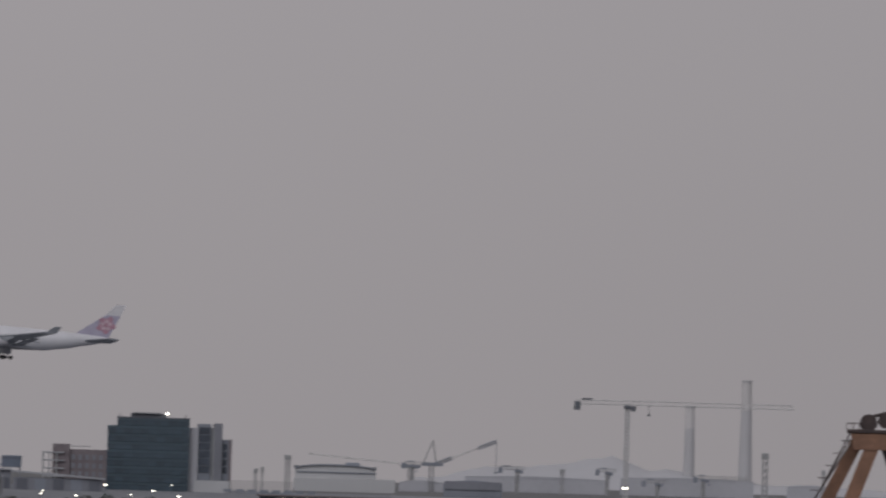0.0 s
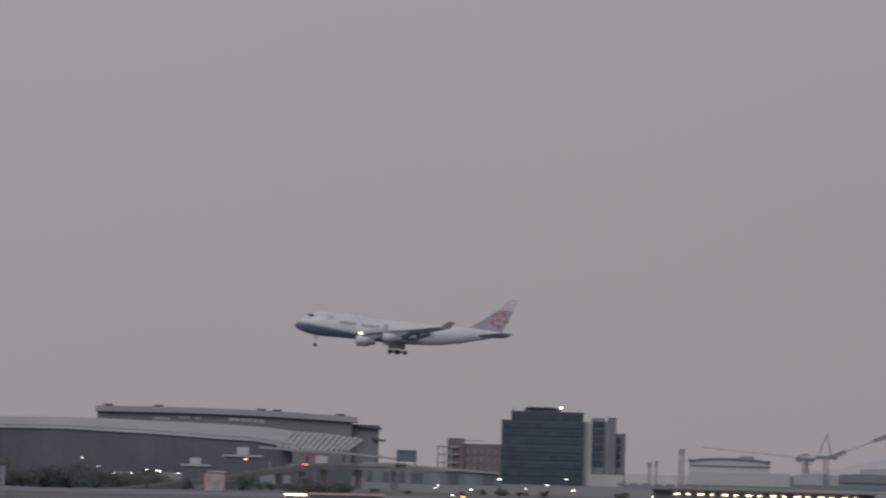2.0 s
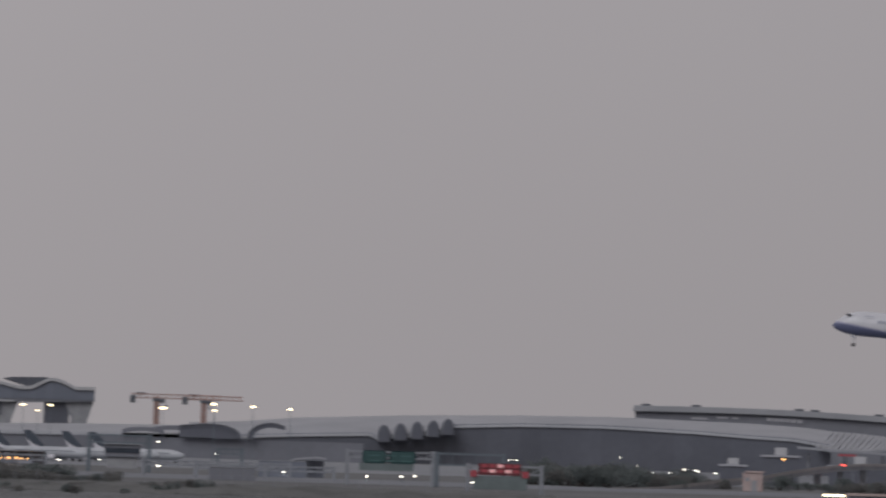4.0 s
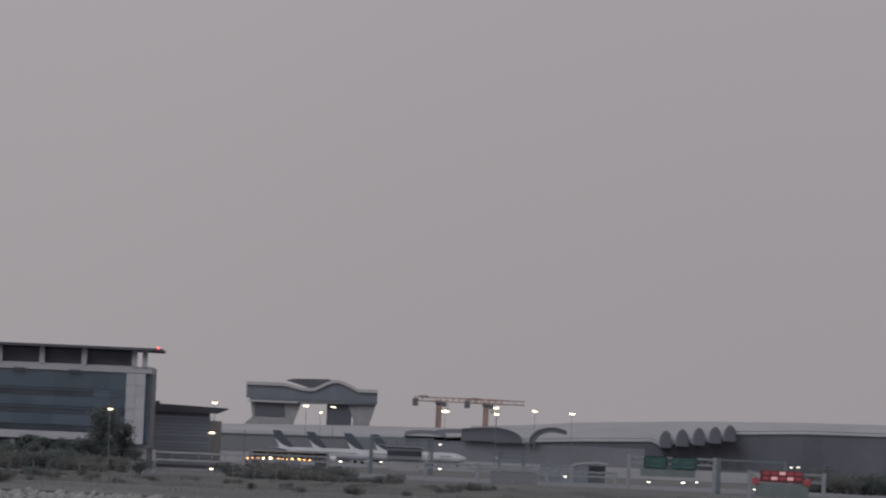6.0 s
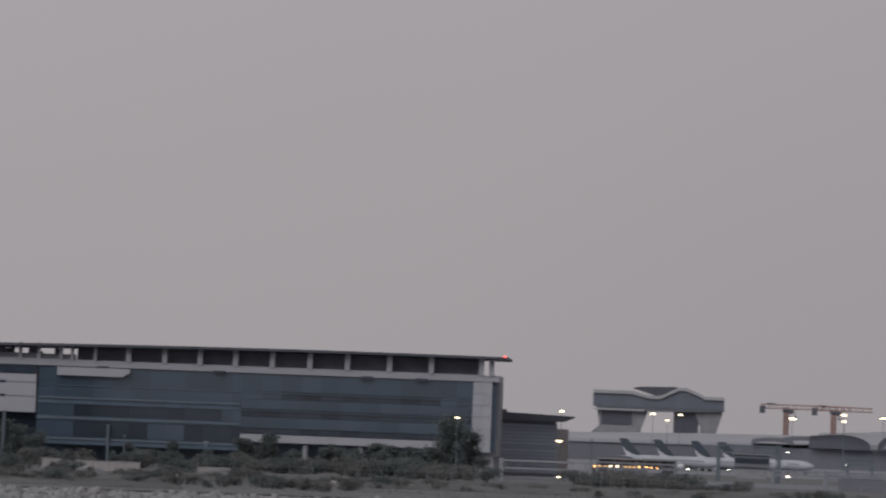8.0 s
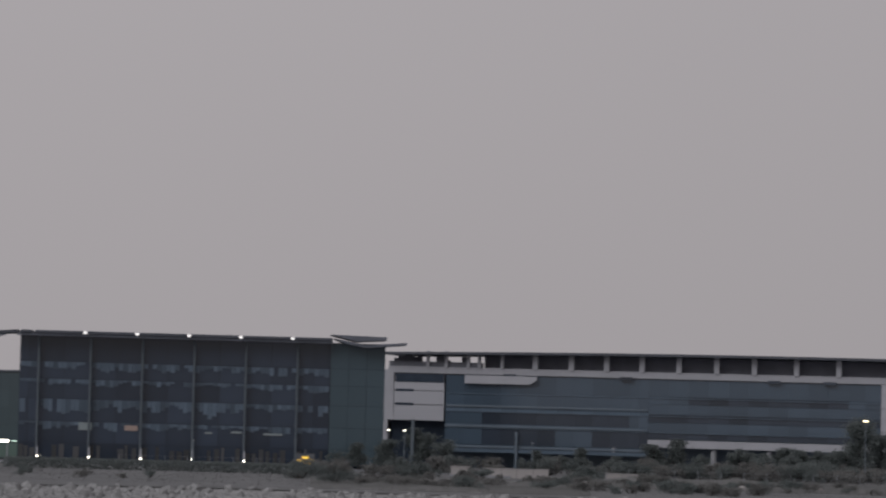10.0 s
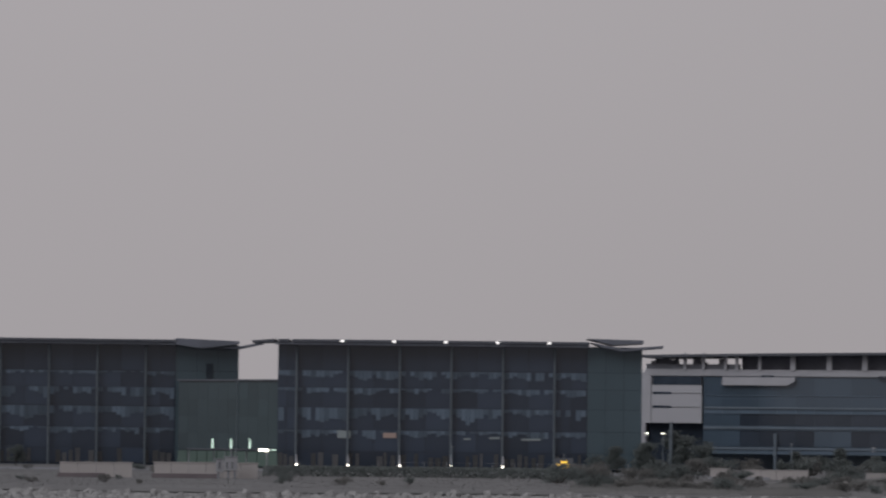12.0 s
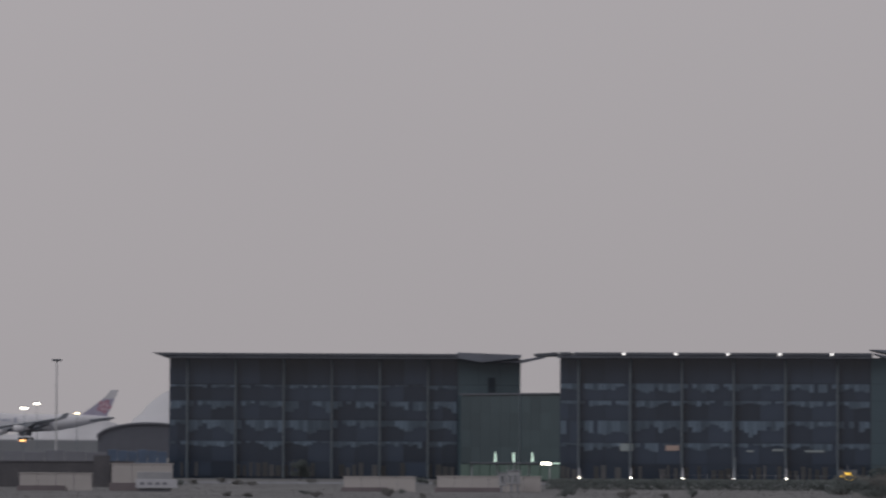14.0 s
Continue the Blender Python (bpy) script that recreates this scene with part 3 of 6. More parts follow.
    for bays, bottom in ((left, 3.7), (right, 5.7)):
        for k, (a, b) in enumerate(zip(bays, bays[1:])):
            xa, xb = X(a), X(b)
            rows = [(14.7, 18.0, ga, BLUE_GLASS), (13.2, 14.65, gb if k % 5 else ga, STRIP_GLASS), (11.25, 13.15, ga, BLUE_GLASS),
                    (9.7, 11.2, gb, STRIP_GLASS), (7.75, 9.65, ga, BLUE_GLASS), (6.5, 7.7, gb, STRIP_GLASS)]
            if bays is left:
                rows = [(14.4, 18.0, ga, BLUE_GLASS), (11.75, 14.35, ga, BLUE_GLASS), (10.9, 11.7, gc, SPANDREL), (8.5, 10.85, gb if 0 < k < 5 else ga, STRIP_GLASS),
                        (7.7, 8.45, gc, SPANDREL), (4.5, 7.65, gb if k % 3 else ga, STRIP_GLASS), (3.6, 4.4, gc, SPANDREL)]
            for z0, z1, me, mt in rows:
                xm = (xa + xb) / 2
                for p, q in ((xa, xm), (xm, xb)):
                    piece("pane" if me is ga else ("spandrel" if me is gc else "strip_window"), me, mt, T, p + 0.015, 0.35 if me is not gb else 0.42, z0, q - p - 0.03, 0.2, z1 - z0)
    for z in (14.37, 10.87, 7.68):
        part("sill", boxm(X(26.6), X(20.7), 0.22, 0.4, z - 0.06, z + 0.06), SPANDREL, T)
    for z in (11.95, 8.05, 4.05):
        part("band", boxm(X(26.6), X(23.86), 0.12, 0.345, z - 0.2, z + 0.2, bevel=0.03), PALE_BAND, T, "pale thin band between storeys")
    part("shade", prism(bmesh.new(), [(X(26.34), 16.35), (X(25.46), 16.35), (X(25.36), 17.2), (X(25.36), 17.95), (X(26.34), 17.95)], "y", -0.5, 0.0), WHITE_PANEL, T, "white canopy panel")
    part("beam", boxm(X(23.84), X(20.8), -0.3, 1.0, 4.8, 6.3, bevel=0.05), WHITE_PANEL, T, "white beam over the open ground floor")
    part("lower_beam", boxm(X(26.6), X(23.86), -0.1, 0.8, 3.0, 3.65), SPANDREL, T)
    part("pilotis", rod(bmesh.new(), (X(25.62), -0.1, 0), (X(25.62), -0.1, 7.1), 0.32, n=10), PALE_BAND, T, "tall round concrete column")
    for a in (22.95, 22.2, 21.9, 21.2, 24.3):
        part("pilotis", rod(bmesh.new(), (X(a), 0.7, 0), (X(a), 0.7, 4.6), 0.55, n=10), CONCRETE, T, "round concrete column")
    # white end wall
    wm = unit_mesh("panel", WHITE_PANEL)
    xw = X(20.70)
    xs = X(20.44)
    part("side_return", boxm(xs, F.w, 1.6, D, 3.8, 18.1), CONCRETE, T, "greyer side wall")
    part("end_wall", boxm(xw, xs, 0.25, D, 4.4, 18.1), WHITE_PANEL, T, "white clad end wall")
    for k in range(6):
        h = (18.05 - 4.5) / 6
        for j in range(2):
            w = (xs - xw) / 2
            piece("panel", wm, WHITE_PANEL, T, xw + j * w + 0.03, -0.05, 4.5 + k * h + 0.03, w - 0.06, 0.35, h - 0.06)
    part("undercroft", boxm(xw - 2, F.w - 0.6, 1.5, D - 1, 0, 4.4), CONCRETE, T, "shaded undercroft wall")
    for a in (22.15, 21.4, 24.15, 25.73):
        part("roof_unit", boxm(X(a) - 1.2, X(a) + 1.2, -0.4, 0.1, 17.75, 18.3), STRIP_GLASS, T, "dark louvre in the white band")
    part("warning_light", boxm(F.w + 0.7, F.w + 1.25, -2.4, -1.9, 22.95, 23.22, bevel=0.08), RED_LAMP, T, "red obstruction light")


long_block()

# round-edged annexe
AF = Front(20.42, 840, 19.36, 850)
A = thing("annexe_building", AF.m, "grey slatted annexe with a dark flat roof", "building")
atop = up(5.8, 845)
part("wall", boxm(0, AF.w - 3.0, 0.5, 25, 0, atop - 1.6), BROWN_WALL, A)
SLAT = mat("grey_slat_metal", (0.33, 0.345, 0.39), (0.285, 0.30, 0.34), 0.5, scale=0.3, vary=0.1)
sl = unit_mesh("slat", SLAT)
for k in range(14):
    piece("slat", sl, SLAT, A, 0, 0.2, 0.6 + k * (atop - 2.8) / 14, AF.w - 3.0, 0.3, (atop - 2.8) / 14 - 0.09)
part("roof", prism(bmesh.new(), [(-0.2, atop - 1.6), (AF.w - 2.4, atop - 1.6), (AF.w, atop - 0.7), (AF.w, atop - 0.45), (-0.2, atop)], "y", -1.5, 26), ROOF_DARK, A, "dark overhanging roof")
part("roof_vent", boxm(5, 5.8, 4, 5, atop - 0.3, atop + 0.5), CRANE_DARK, A)
part("stair_wall", boxm(AF.w - 2.9, AF.w + 3.5, 6, 24, 0, up(2.2, 855)), PALE_WALL, A, "pale stair wall")


# ---- the far passenger terminal ----
def sweep(az_rows, y_depth, material, name, parent, d, label=""):
    """A long shell from (az, top slope, eave slope) rows: eave in front, crest behind."""
    bm = bmesh.new()
    lines = []
    for az, top, eave in az_rows:
        ze, zt = up(eave, d), up(top, d + y_depth)
        line = []
        for k in range(9):
            u = k / 8
            line.append(bm.verts.new(spot(az, d + y_depth * u, ze + (zt - ze) * math.sin(u * math.pi / 2))))
        lines.append(line)
    for r, s in zip(lines, lines[1:]):
        for k in range(8):
            bm.faces.new((r[k], r[k + 1], s[k + 1], s[k]))
    # fascia and back, so that the shell has body
    for r, s in zip(lines, lines[1:]):
        a, b = r[0].co - Vector((0, 0, 1.1)), s[0].co - Vector((0, 0, 1.1))
        va, vb = bm.verts.new(a), bm.verts.new(b)
        bm.faces.new((r[0], s[0], vb, va))
        va2, vb2 = bm.verts.new(r[8].co * 1.0 + Vector((0, 0, -14))), bm.verts.new(s[8].co + Vector((0, 0, -14)))
        bm.faces.new((r[8], s[8], vb2, va2))
    return part(name, bm, material, parent, label)


TD = 1700
TERM = thing("passenger_terminal", Matrix.Identity(4), "long passenger terminal with a pale curved metal roof", "airport terminal")
ROOF_ROWS = [(16.0, 3.6, 0.6), (15.3, 4.2, 0.8), (14.5, 5.5, 1.6), (13.55, 6.3, 2.25), (13.45, 6.4, 1.4), (13.0, 6.8, 2.2), (12.6, 7.0, 3.2), (12.42, 7.1, 4.75),
             (11.5, 7.55, 5.5), (10.4, 7.8, 5.65), (9.9, 7.75, 5.4), (9.17, 7.5, 5.0), (8.4, 7.25, 4.3), (7.8, 6.8, 3.9), (7.54, 6.5, 3.2), (7.3, 6.0, 2.6)]
smooth(sweep(ROOF_ROWS, 70, TERM_ROOF, "roof", TERM, TD, "pale grey curved metal roof"))
# the ribbed tip of the roof, a fan of slats
n = 13
for i in range(n):
    a0, a1 = 7.32 - i * 1.0 / n, 7.32 - (i + 0.8) * 1.0 / n
    q = []
    for az, low in ((a0, True), (a1, True), (a1, False), (a0, False)):
        if low:
            q.append(spot(az + 0.19, TD - 8, up(float(np.interp(-az, [-7.35, -7.13, -6.67, -6.25], [2.5, 1.8, 1.5, 2.2])), TD - 8)))
        else:
            q.append(spot(az, TD + 40, up(float(np.interp(-az, [-7.32, -7.0, -6.79, -6.4, -6.3], [6.0, 5.8, 5.5, 4.8, 4.1])), TD + 40)))
    bm = bmesh.new()
    vs = [bm.verts.new(v) for v in q] + [bm.verts.new(v - Vector((0, 0, 0.8))) for v in q]
    for f in ((0, 1, 2, 3), (7, 6, 5, 4), (0, 4, 5, 1), (1, 5, 6, 2), (2, 6, 7, 3), (3, 7, 4, 0)):
        bm.faces.new([vs[j] for j in f])
    part("roof_rib", bm, TERM_ROOF, TERM, "pale slat of the roof tip")
    # darker sheet below the slats
    bm = bmesh.new()
    q[1], q[2] = q[1] + (q[1] - q[0]) * 0.27, q[2] + (q[2] - q[3]) * 0.27
    vs = [bm.verts.new(v - Vector((0, 0, 0.7))) for v in q] + [bm.verts.new(v - Vector((0, 0, 1.3))) for v in q]
    for f in ((0, 1, 2, 3), (7, 6, 5, 4), (0, 4, 5, 1), (1, 5, 6, 2), (2, 6, 7, 3), (3, 7, 4, 0)):
        bm.faces.new([vs[j] for j in f])
    part("roof_sheet", bm, BROWN_WALL, TERM, "dull sheet below the slats")
# glazed wall under the eave, in bays
for i in range(len(ROOF_ROWS) - 1):
    (a0, _, e0), (a1, _, e1) = ROOF_ROWS[i], ROOF_ROWS[i + 1]
    k = max(2, int((a0 - a1) / 0.22))
    for j in range(k):
        b0, b1 = a0 + (a1 - a0) * j / k, a0 + (a1 - a0) * (j + 1) / k
        f0, f1 = e0 + (e1 - e0) * j / k, e0 + (e1 - e0) * (j + 1) / k
        bm = bmesh.new()
        q = [spot(b0, TD + 0.7, 0), spot(b1, TD + 0.7, 0), spot(b1, TD + 0.7, up(f1, TD) + 0.3), spot(b0, TD + 0.7, up(f0, TD) + 0.3)]
        vs = [bm.verts.new(v) for v in q] + [bm.verts.new(v * (1 + 0.6 / TD)) for v in q]
        for f in ((0, 1, 2, 3), (7, 6, 5, 4), (0, 4, 5, 1), (1, 5, 6, 2), (2, 6, 7, 3), (3, 7, 4, 0)):
            bm.faces.new([vs[m] for m in f])
        part("glazing", bm, TERM_GLASS, TERM)
# five round-headed roof openings
for az, base, tip in ((13.357, 0.3, 4.4), (13.134, 0.8, 4.9), (12.907, 1.2, 5.4), (12.69, 1.8, 5.8), (12.49, 2.4, 6.3)):
    w, z0, z1 = 2.5, up(base, TD - 9), up(tip, TD - 9)
    pts = [(-w, z0)] + [(-w * math.cos(t) * (1 - 0.18 * math.sin(t)), z0 + (z1 - z0) * (0.42 + 0.58 * math.sin(t) ** 0.85)) for t in np.linspace(0, math.pi, 13)] + [(w, z0)]
    ob = part("dormer", prism(bmesh.new(), pts, "y", 0, 34), BROWN_WALL, TERM, "round-headed roof opening")
    ob.matrix_world = at(az, TD - 9)
    ip = [(x * 0.86 + 0.12, z0 + (z - z0) * 0.92) for x, z in pts]
    ob2 = part("dormer_glass", prism(bmesh.new(), ip, "y", -0.3, 0.2), TERM_GLASS, TERM, "dark glass under a round head")
    ob2.matrix_world = at(az, TD - 9)
# low vaulted concourse running on towards the bridge
CON = thing("concourse_building", Matrix.Identity(4), "low concourse with shallow vaulted grey roof", "airport terminal")
smooth(sweep([(20.4, 1.6, 0.0), (19.3, 1.7, 0.1), (18.0, 2.3, 0.3), (17.2, 2.6, 0.5), (16.4, 2.8, 0.5), (15.9, 2.9, 0.5), (15.4, 3.1, 0.5)], 60, TERM_ROOF, "roof", CON, 1640, "pale grey flat vault roof"))
for i in range(26):
    a = 20.4 - i * 0.2
    ob = part("glazing", boxm(-2.85, 2.85, 0, 0.5, 0, up(0.0 + 0.02 * i, 1640) - 0.6), BROWN_WALL, CON)
    ob.matrix_world = at(a - 0.1, 1640.6)
zv = up(-0.2, 1600)


def vault_band(s, rad, hv, ext, r0, r1):
    """A curved band between two radii that falls away to one side, with a short level crest."""
    def arc(r):
        return [(-s * ext, zv + hv * r * 0.84), (-s * ext * 0.4, zv + hv * r * 0.97)] + [(s * rad * r * math.sin(t), zv + hv * r * math.cos(t) ** 0.85) for t in np.linspace(0, math.pi / 2 - 0.02, 12)]
    return arc(r1) + arc(r0)[::-1]


for az, s, rad, hv, ext in ((15.70, 1, 12.0, 5.9, 12.0), (14.88, -1, 9.6, 6.9, 5.0)):
    ob = part("roof_end", prism(bmesh.new(), vault_band(s, rad, hv, ext, 0.95, 1.0), "y", -0.6, 50), TERM_ROOF, CON, "pale roof end curving down")
    ob.matrix_world = at(az, 1600)
    # dark band paints the shade under the curved roof end
    ob = part("gable", prism(bmesh.new(), vault_band(s, rad, hv, ext, 0.70, 0.95), "y", 0, 0.5), TERM_GLASS, CON, "gable edge darkened as painted roof shade")
    ob.matrix_world = at(az, 1600)
    if s > 0:
        ob = part("gable_glass", prism(bmesh.new(), vault_band(s, rad, hv, ext, 0.05, 0.70), "y", 0.2, 0.7), TERM_GLASS, CON, "grey gable glazing")
        ob.matrix_world = at(az, 1600)
for az, w, sl in ((16.17, 9.5, 2.75), (16.62, 8.0, 2.2)):
    arc = [(w * math.cos(t), up(sl - 1.0, 1600) + 1.5 * math.sin(t)) for t in np.linspace(0.1, math.pi - 0.1, 11)]
    ob = part("scallop", prism(bmesh.new(), arc + [(x, z - 1.5) for x, z in arc[::-1]], "y", 0, 40), BROWN_WALL, CON, "dark gable under a shallow scalloped roof")
    ob.matrix_world = at(az, 1601)
ob = part("vault_base", boxm(-55, 55, 0, 40, 0, up(-0.2, 1600)), BROWN_WALL, CON)
ob.matrix_world = at(15.6, 1603)

# hotel-like slab behind the terminal
HF = Front(9.97, 1850, 6.47, 1850)
H = thing("slab_building", HF.m, "long dark slab building with a pale roof edge behind the terminal", "building")
hz0, hz1 = up(10.8, 1850), up(9.7, 1850)
crest = [(x, up(10.75 + 0.95 * math.sin(min(1.0, x / 110) * 2.3) - 1.75 * x / 113, 1850)) for x in range(0, 115, 6)]
part("wall", prism(bmesh.new(), [(0.5, 0), (HF.w - 1, 0)] + [(min(max(x, 0.5), HF.w - 1), z - 2.0) for x, z in crest[::-1]], "y", 0.5, 30), BROWN_WALL, H, "dark wall with few lit windows")
part("roof", prism(bmesh.new(), [(x * 1.012 - 0.6, z - 2.5) for x, z in crest] + [(x, z) for x, z in crest[::-1]], "y", -1.5, 32), TERM_ROOF, H, "pale deep roof edge")
part("side_wing", boxm(HF.w - 1, HF.w + 11, 4, 40, 0, up(7.6, 1850)), BROWN_WALL, H, "lower dark wing")
part("wing_roof", prism(bmesh.new(), [(HF.w - 2, up(7.5, 1850)), (HF.w + 12.5, up(6.9, 1850)), (HF.w + 11, up(7.8, 1850)), (HF.w - 2, up(8.0, 1850))], "y", 2, 42), ROOF_DARK, H)
part("wing_balcony", prism(bmesh.new(), [(HF.w + 8, up(5.0, 1850)), (HF.w + 14, up(4.4, 1850)), (HF.w + 14, up(4.0, 1850)), (HF.w + 8, up(4.4, 1850))], "y", 2, 20), ROOF_DARK, H)
for x, w, z in ((25, 7, 8.0), (36, 5, 8.35), (43, 2.6, 8.3)):
    part("lit_window", boxm(x, x + w, 0.2, 0.5, up(z - 0.15, 1850), up(z + 0.35, 1850)), WHITE_PANEL, H, "pale lit window strip")
for k in range(6):
    part("sign_bar", boxm(58 + k * 2.65, 60.2 + k * 2.65, 0.1, 0.5, up(7.95, 1850) - 0.1 * k, up(8.75, 1850) - 0.1 * k), WHITE_PANEL, H, "pale bar of unreadable roof sign")
for x in (5, 27, 72, 79, 107):
    part("roof_plant", boxm(x - 2, x + 2, 5, 9, float(np.interp(x, [c[0] for c in crest], [c[1] for c in crest])) - 0.5, float(np.interp(x, [c[0] for c in crest], [c[1] for c in crest])) + 0.9), ROOF_DARK, H)

# ---- footbridge tower with the wavy roof ----
WF = Front(19.07, 1950, 17.29, 1950)
W = thing("sky_bridge", WF.m, "grey high-level footbridge with a wavy white-edged roof", "bridge")
wt, wb = up(11.2, 1950), up(7.2, 1950)


def wave(x):
    u = x / WF.w
    return up(11.9, 1950) - (1.9 * math.sin((u - 0.30) / 0.35 * math.pi) if 0.30 < u < 0.65 else 0) + (2.3 * math.sin((u - 0.52) / 0.33 * math.pi) if 0.52 < u < 0.85 else 0) - (1.5 if u >= 0.85 else 1.5 * max(0, (u - 0.7) / 0.15))


xs = np.linspace(0, WF.w, 41)
part("body", prism(bmesh.new(), [(float(x), wave(x) - 0.8) for x in xs] + [(WF.w, wb + 1.0), (WF.w * 0.55, wb), (2.2, wb), (0, wb + 6)], "y", 0, 14), BROWN_WALL, W, "dark glazed bridge body")
bp = unit_mesh("pane", BRIDGE_GLASS)
for i in range(16):
    x0, x1 = WF.w * i / 16 + 0.06, WF.w * (i + 1) / 16 - 0.06
    z1 = min(wave(x0), wave(x1)) - 1.2
    piece("pane", bp, BRIDGE_GLASS, W, x0, -0.25, wb + 1.6, x1 - x0, 0.25, z1 - wb - 1.6)
bm = bmesh.new()
rings = []
for x in xs:
    z = wave(float(x))
    rings.append([(float(x), -1.2, z - 1.5), (float(x), 16, z - 1.5), (float(x), 16, z), (float(x), -1.2, z)])
loft(bm, rings)
part("roof", bm, HAZE_WHITE, W, "white wavy roof edge")
bm = bmesh.new()
prism(bm, [(WF.w * 0.30, up(12.6, 1950)), (WF.w * 0.36, up(13.0, 1950)), (WF.w * 0.62, up(13.2, 1950)), (WF.w * 0.70, up(12.6, 1950)), (WF.w * 0.5, up(10.8, 1950))], "y", 4, 18)
part("roof_back", bm, ROOF_DARK, W, "dark far side of the wavy roof")
part("pier", prism(bmesh.new(), [(-0.5, 0), (23.5, 0), (22.4, wb - 9), (25.5, wb), (2.2, wb), (3.2, wb - 7), (0.0, wb - 10)], "y", 2, 12), CONCRETE, W, "pale flared pier")
part("bridge_sill", boxm(0.6, 24.0, -0.6, 0.4, wb - 0.1, wb + 0.7), HAZE_WHITE, W, "pale lower edge")
part("pier_glazing", boxm(4.2, 18.0, 1.6, 2.1, wb - 6.4, wb - 0.6), TERM_GLASS, W, "dark glazed lift lobby")
part("pier", prism(bmesh.new(), [(48.0, 0), (58.5, 0), (57.5, wb - 8), (60.2, wb + 0.8), (47.0, wb + 0.8), (50.0, wb - 7)], "y", 2, 11), CONCRETE, W, "pale flared pier")
part("lift_shaft", boxm(37.5, 49.0, 3, 12, 0, wb + 0.5), TERM_GLASS, W, "dark lift shaft")


# ---- green tower and neighbours ----
def green_tower():
    F = Front(4.47, 1500, 3.36, 1500)
    T = thing("green_glass_tower", F.m, "dark green glass tower with stepped top", "office building")
    z0, z1 = up(9.6, 1500), up(12.0, 1500)
    xs = F.x(4.34)
    part("core", prism(bmesh.new(), [(0.2, 0), (F.w - 0.2, 0), (F.w - 0.2, z1 - 0.2), (xs, z1 - 0.2), (xs, z0 - 0.2), (0.2, z0 - 0.2)], "y", 0.4, 30), GREEN_BAND, T, "green glass body")
    pa, pb = unit_mesh("pane", GREEN_GLASS), unit_mesh("spandrel", GREEN_BAND)
    n = 9
    fh = z1 / n
    for k in range(n):
        xa = xs if k == n - 1 else 0.0
        m = 10
        w = (F.w - xa) / m
        for i in range(m):
            piece("pane", pa, GREEN_GLASS, T, xa + i * w + 0.05, 0.1, k * fh + 0.1, w - 0.1, 0.25, fh * 0.64)
        piece("spandrel", pb, GREEN_BAND, T, xa, 0.0, k * fh + fh * 0.66, F.w - xa, 0.35, fh * 0.32)
    part("roof_house", boxm(8, 21, 6, 18, z1, z1 + 1.6), ROOF_DARK, T)
    part("roof_slab", boxm(8.8, 19, 5, 19, z1 + 1.6, z1 + 2.0), CONCRETE, T)
    part("parapet", boxm(xs - 0.2, F.w + 0.1, -0.1, 30, z1 - 0.2, z1 + 0.25), ROOF_DARK, T)
    part("roof_glow", boxm(20.5, 21.5, 4.5, 5.3, z1 + 1.4, z1 + 2.1, bevel=0.2), WHITE_LAMP, T, "bright white rooftop light")
    for x in (4.2, 9, 27.5):
        part("mast", rod(bmesh.new(), (x, 3, z1 - 1), (x, 3, z1 + 1.4), 0.12), CRANE_DARK, T)
    # paler side wing
    part("side_pier", boxm(F.w, 32.2, 3, 34, 0, up(10.0, 1500)), WHITE_PANEL, T, "pale side wall")
    part("wing", boxm(32.2, 36.7, 4, 34, 0, up(11.0, 1500)), HAZE_GREY, T, "grey wing")
    part("wing_gap", boxm(36.7, 38.0, 5, 34, 0, up(10.2, 1500)), CONCRETE, T)
    part("wing_tower", boxm(38.0, 40.8, 3, 34, 0, up(11.2, 1500)), BROWN_WALL, T)
    part("wing_end", boxm(40.8, 44.1, 5, 34, 0, up(7.4, 1500)), HAZE_GREY, T)
    for i in range(6):
        z = up(-0.6, 1500) + i * 2.75
        part("wing_window", boxm(32.5, 36.4, 3.8, 4.1, z, z + 2.4), STRIP_GLASS, T)
        if z < up(5.4, 1500):
            part("wing_window", boxm(41.1, 42.6, 4.8, 5.1, z, z + 2.2), STRIP_GLASS, T)
    part("wing_edge", boxm(43.2, 44.2, 4.7, 5.2, 0, up(7.5, 1500)), RED_BRICK, T, "dull red corner strip")
    part("podium", boxm(F.w + 2, 43.8, 1.5, 4.5, 0, up(-2.4, 1500)), HAZE_WHITE, T, "pale podium wall")


green_tower()

RF = Front(5.34, 1600, 4.46, 1600)
RB = thing("unfinished_building", RF.m, "dull red unfinished concrete building with open scaffold floors", "building")
part("body", boxm(RF.w * 0.32, RF.w, 2, 25, 0, up(4.1, 1600)), RED_BRICK, RB, "dull red walls")
part("stair_core", boxm(RF.w * 0.16, RF.w * 0.42, 1, 15, 0, up(5.3, 1600)), RED_BRICK, RB)
for k in range(5):
    z = up(3.4, 1600) - k * 3.0
    part("slab", boxm(0, RF.w * 0.34, 0, 20, z - 0.5, z), CONCRETE, RB)
for x in (0.4, RF.w * 0.11, RF.w * 0.22):
    part("post", boxm(x - 0.3, x + 0.3, 0.2, 0.8, 0, up(3.4, 1600)), CRANE_GREY, RB)
for k in range(3):
    for i in range(5):
        part("opening", boxm(RF.w * 0.45 + i * 2.6, RF.w * 0.45 + i * 2.6 + 1.4, 1.8, 2.2, 4 + k * 3.2, 6 + k * 3.2), BROWN_WALL, RB)
part("roof_rail", boxm(RF.w * 0.4, RF.w * 0.75, 2, 2.2, up(4.1, 1600) + 1.0, up(4.1, 1600) + 1.3), CRANE_GREY, RB)

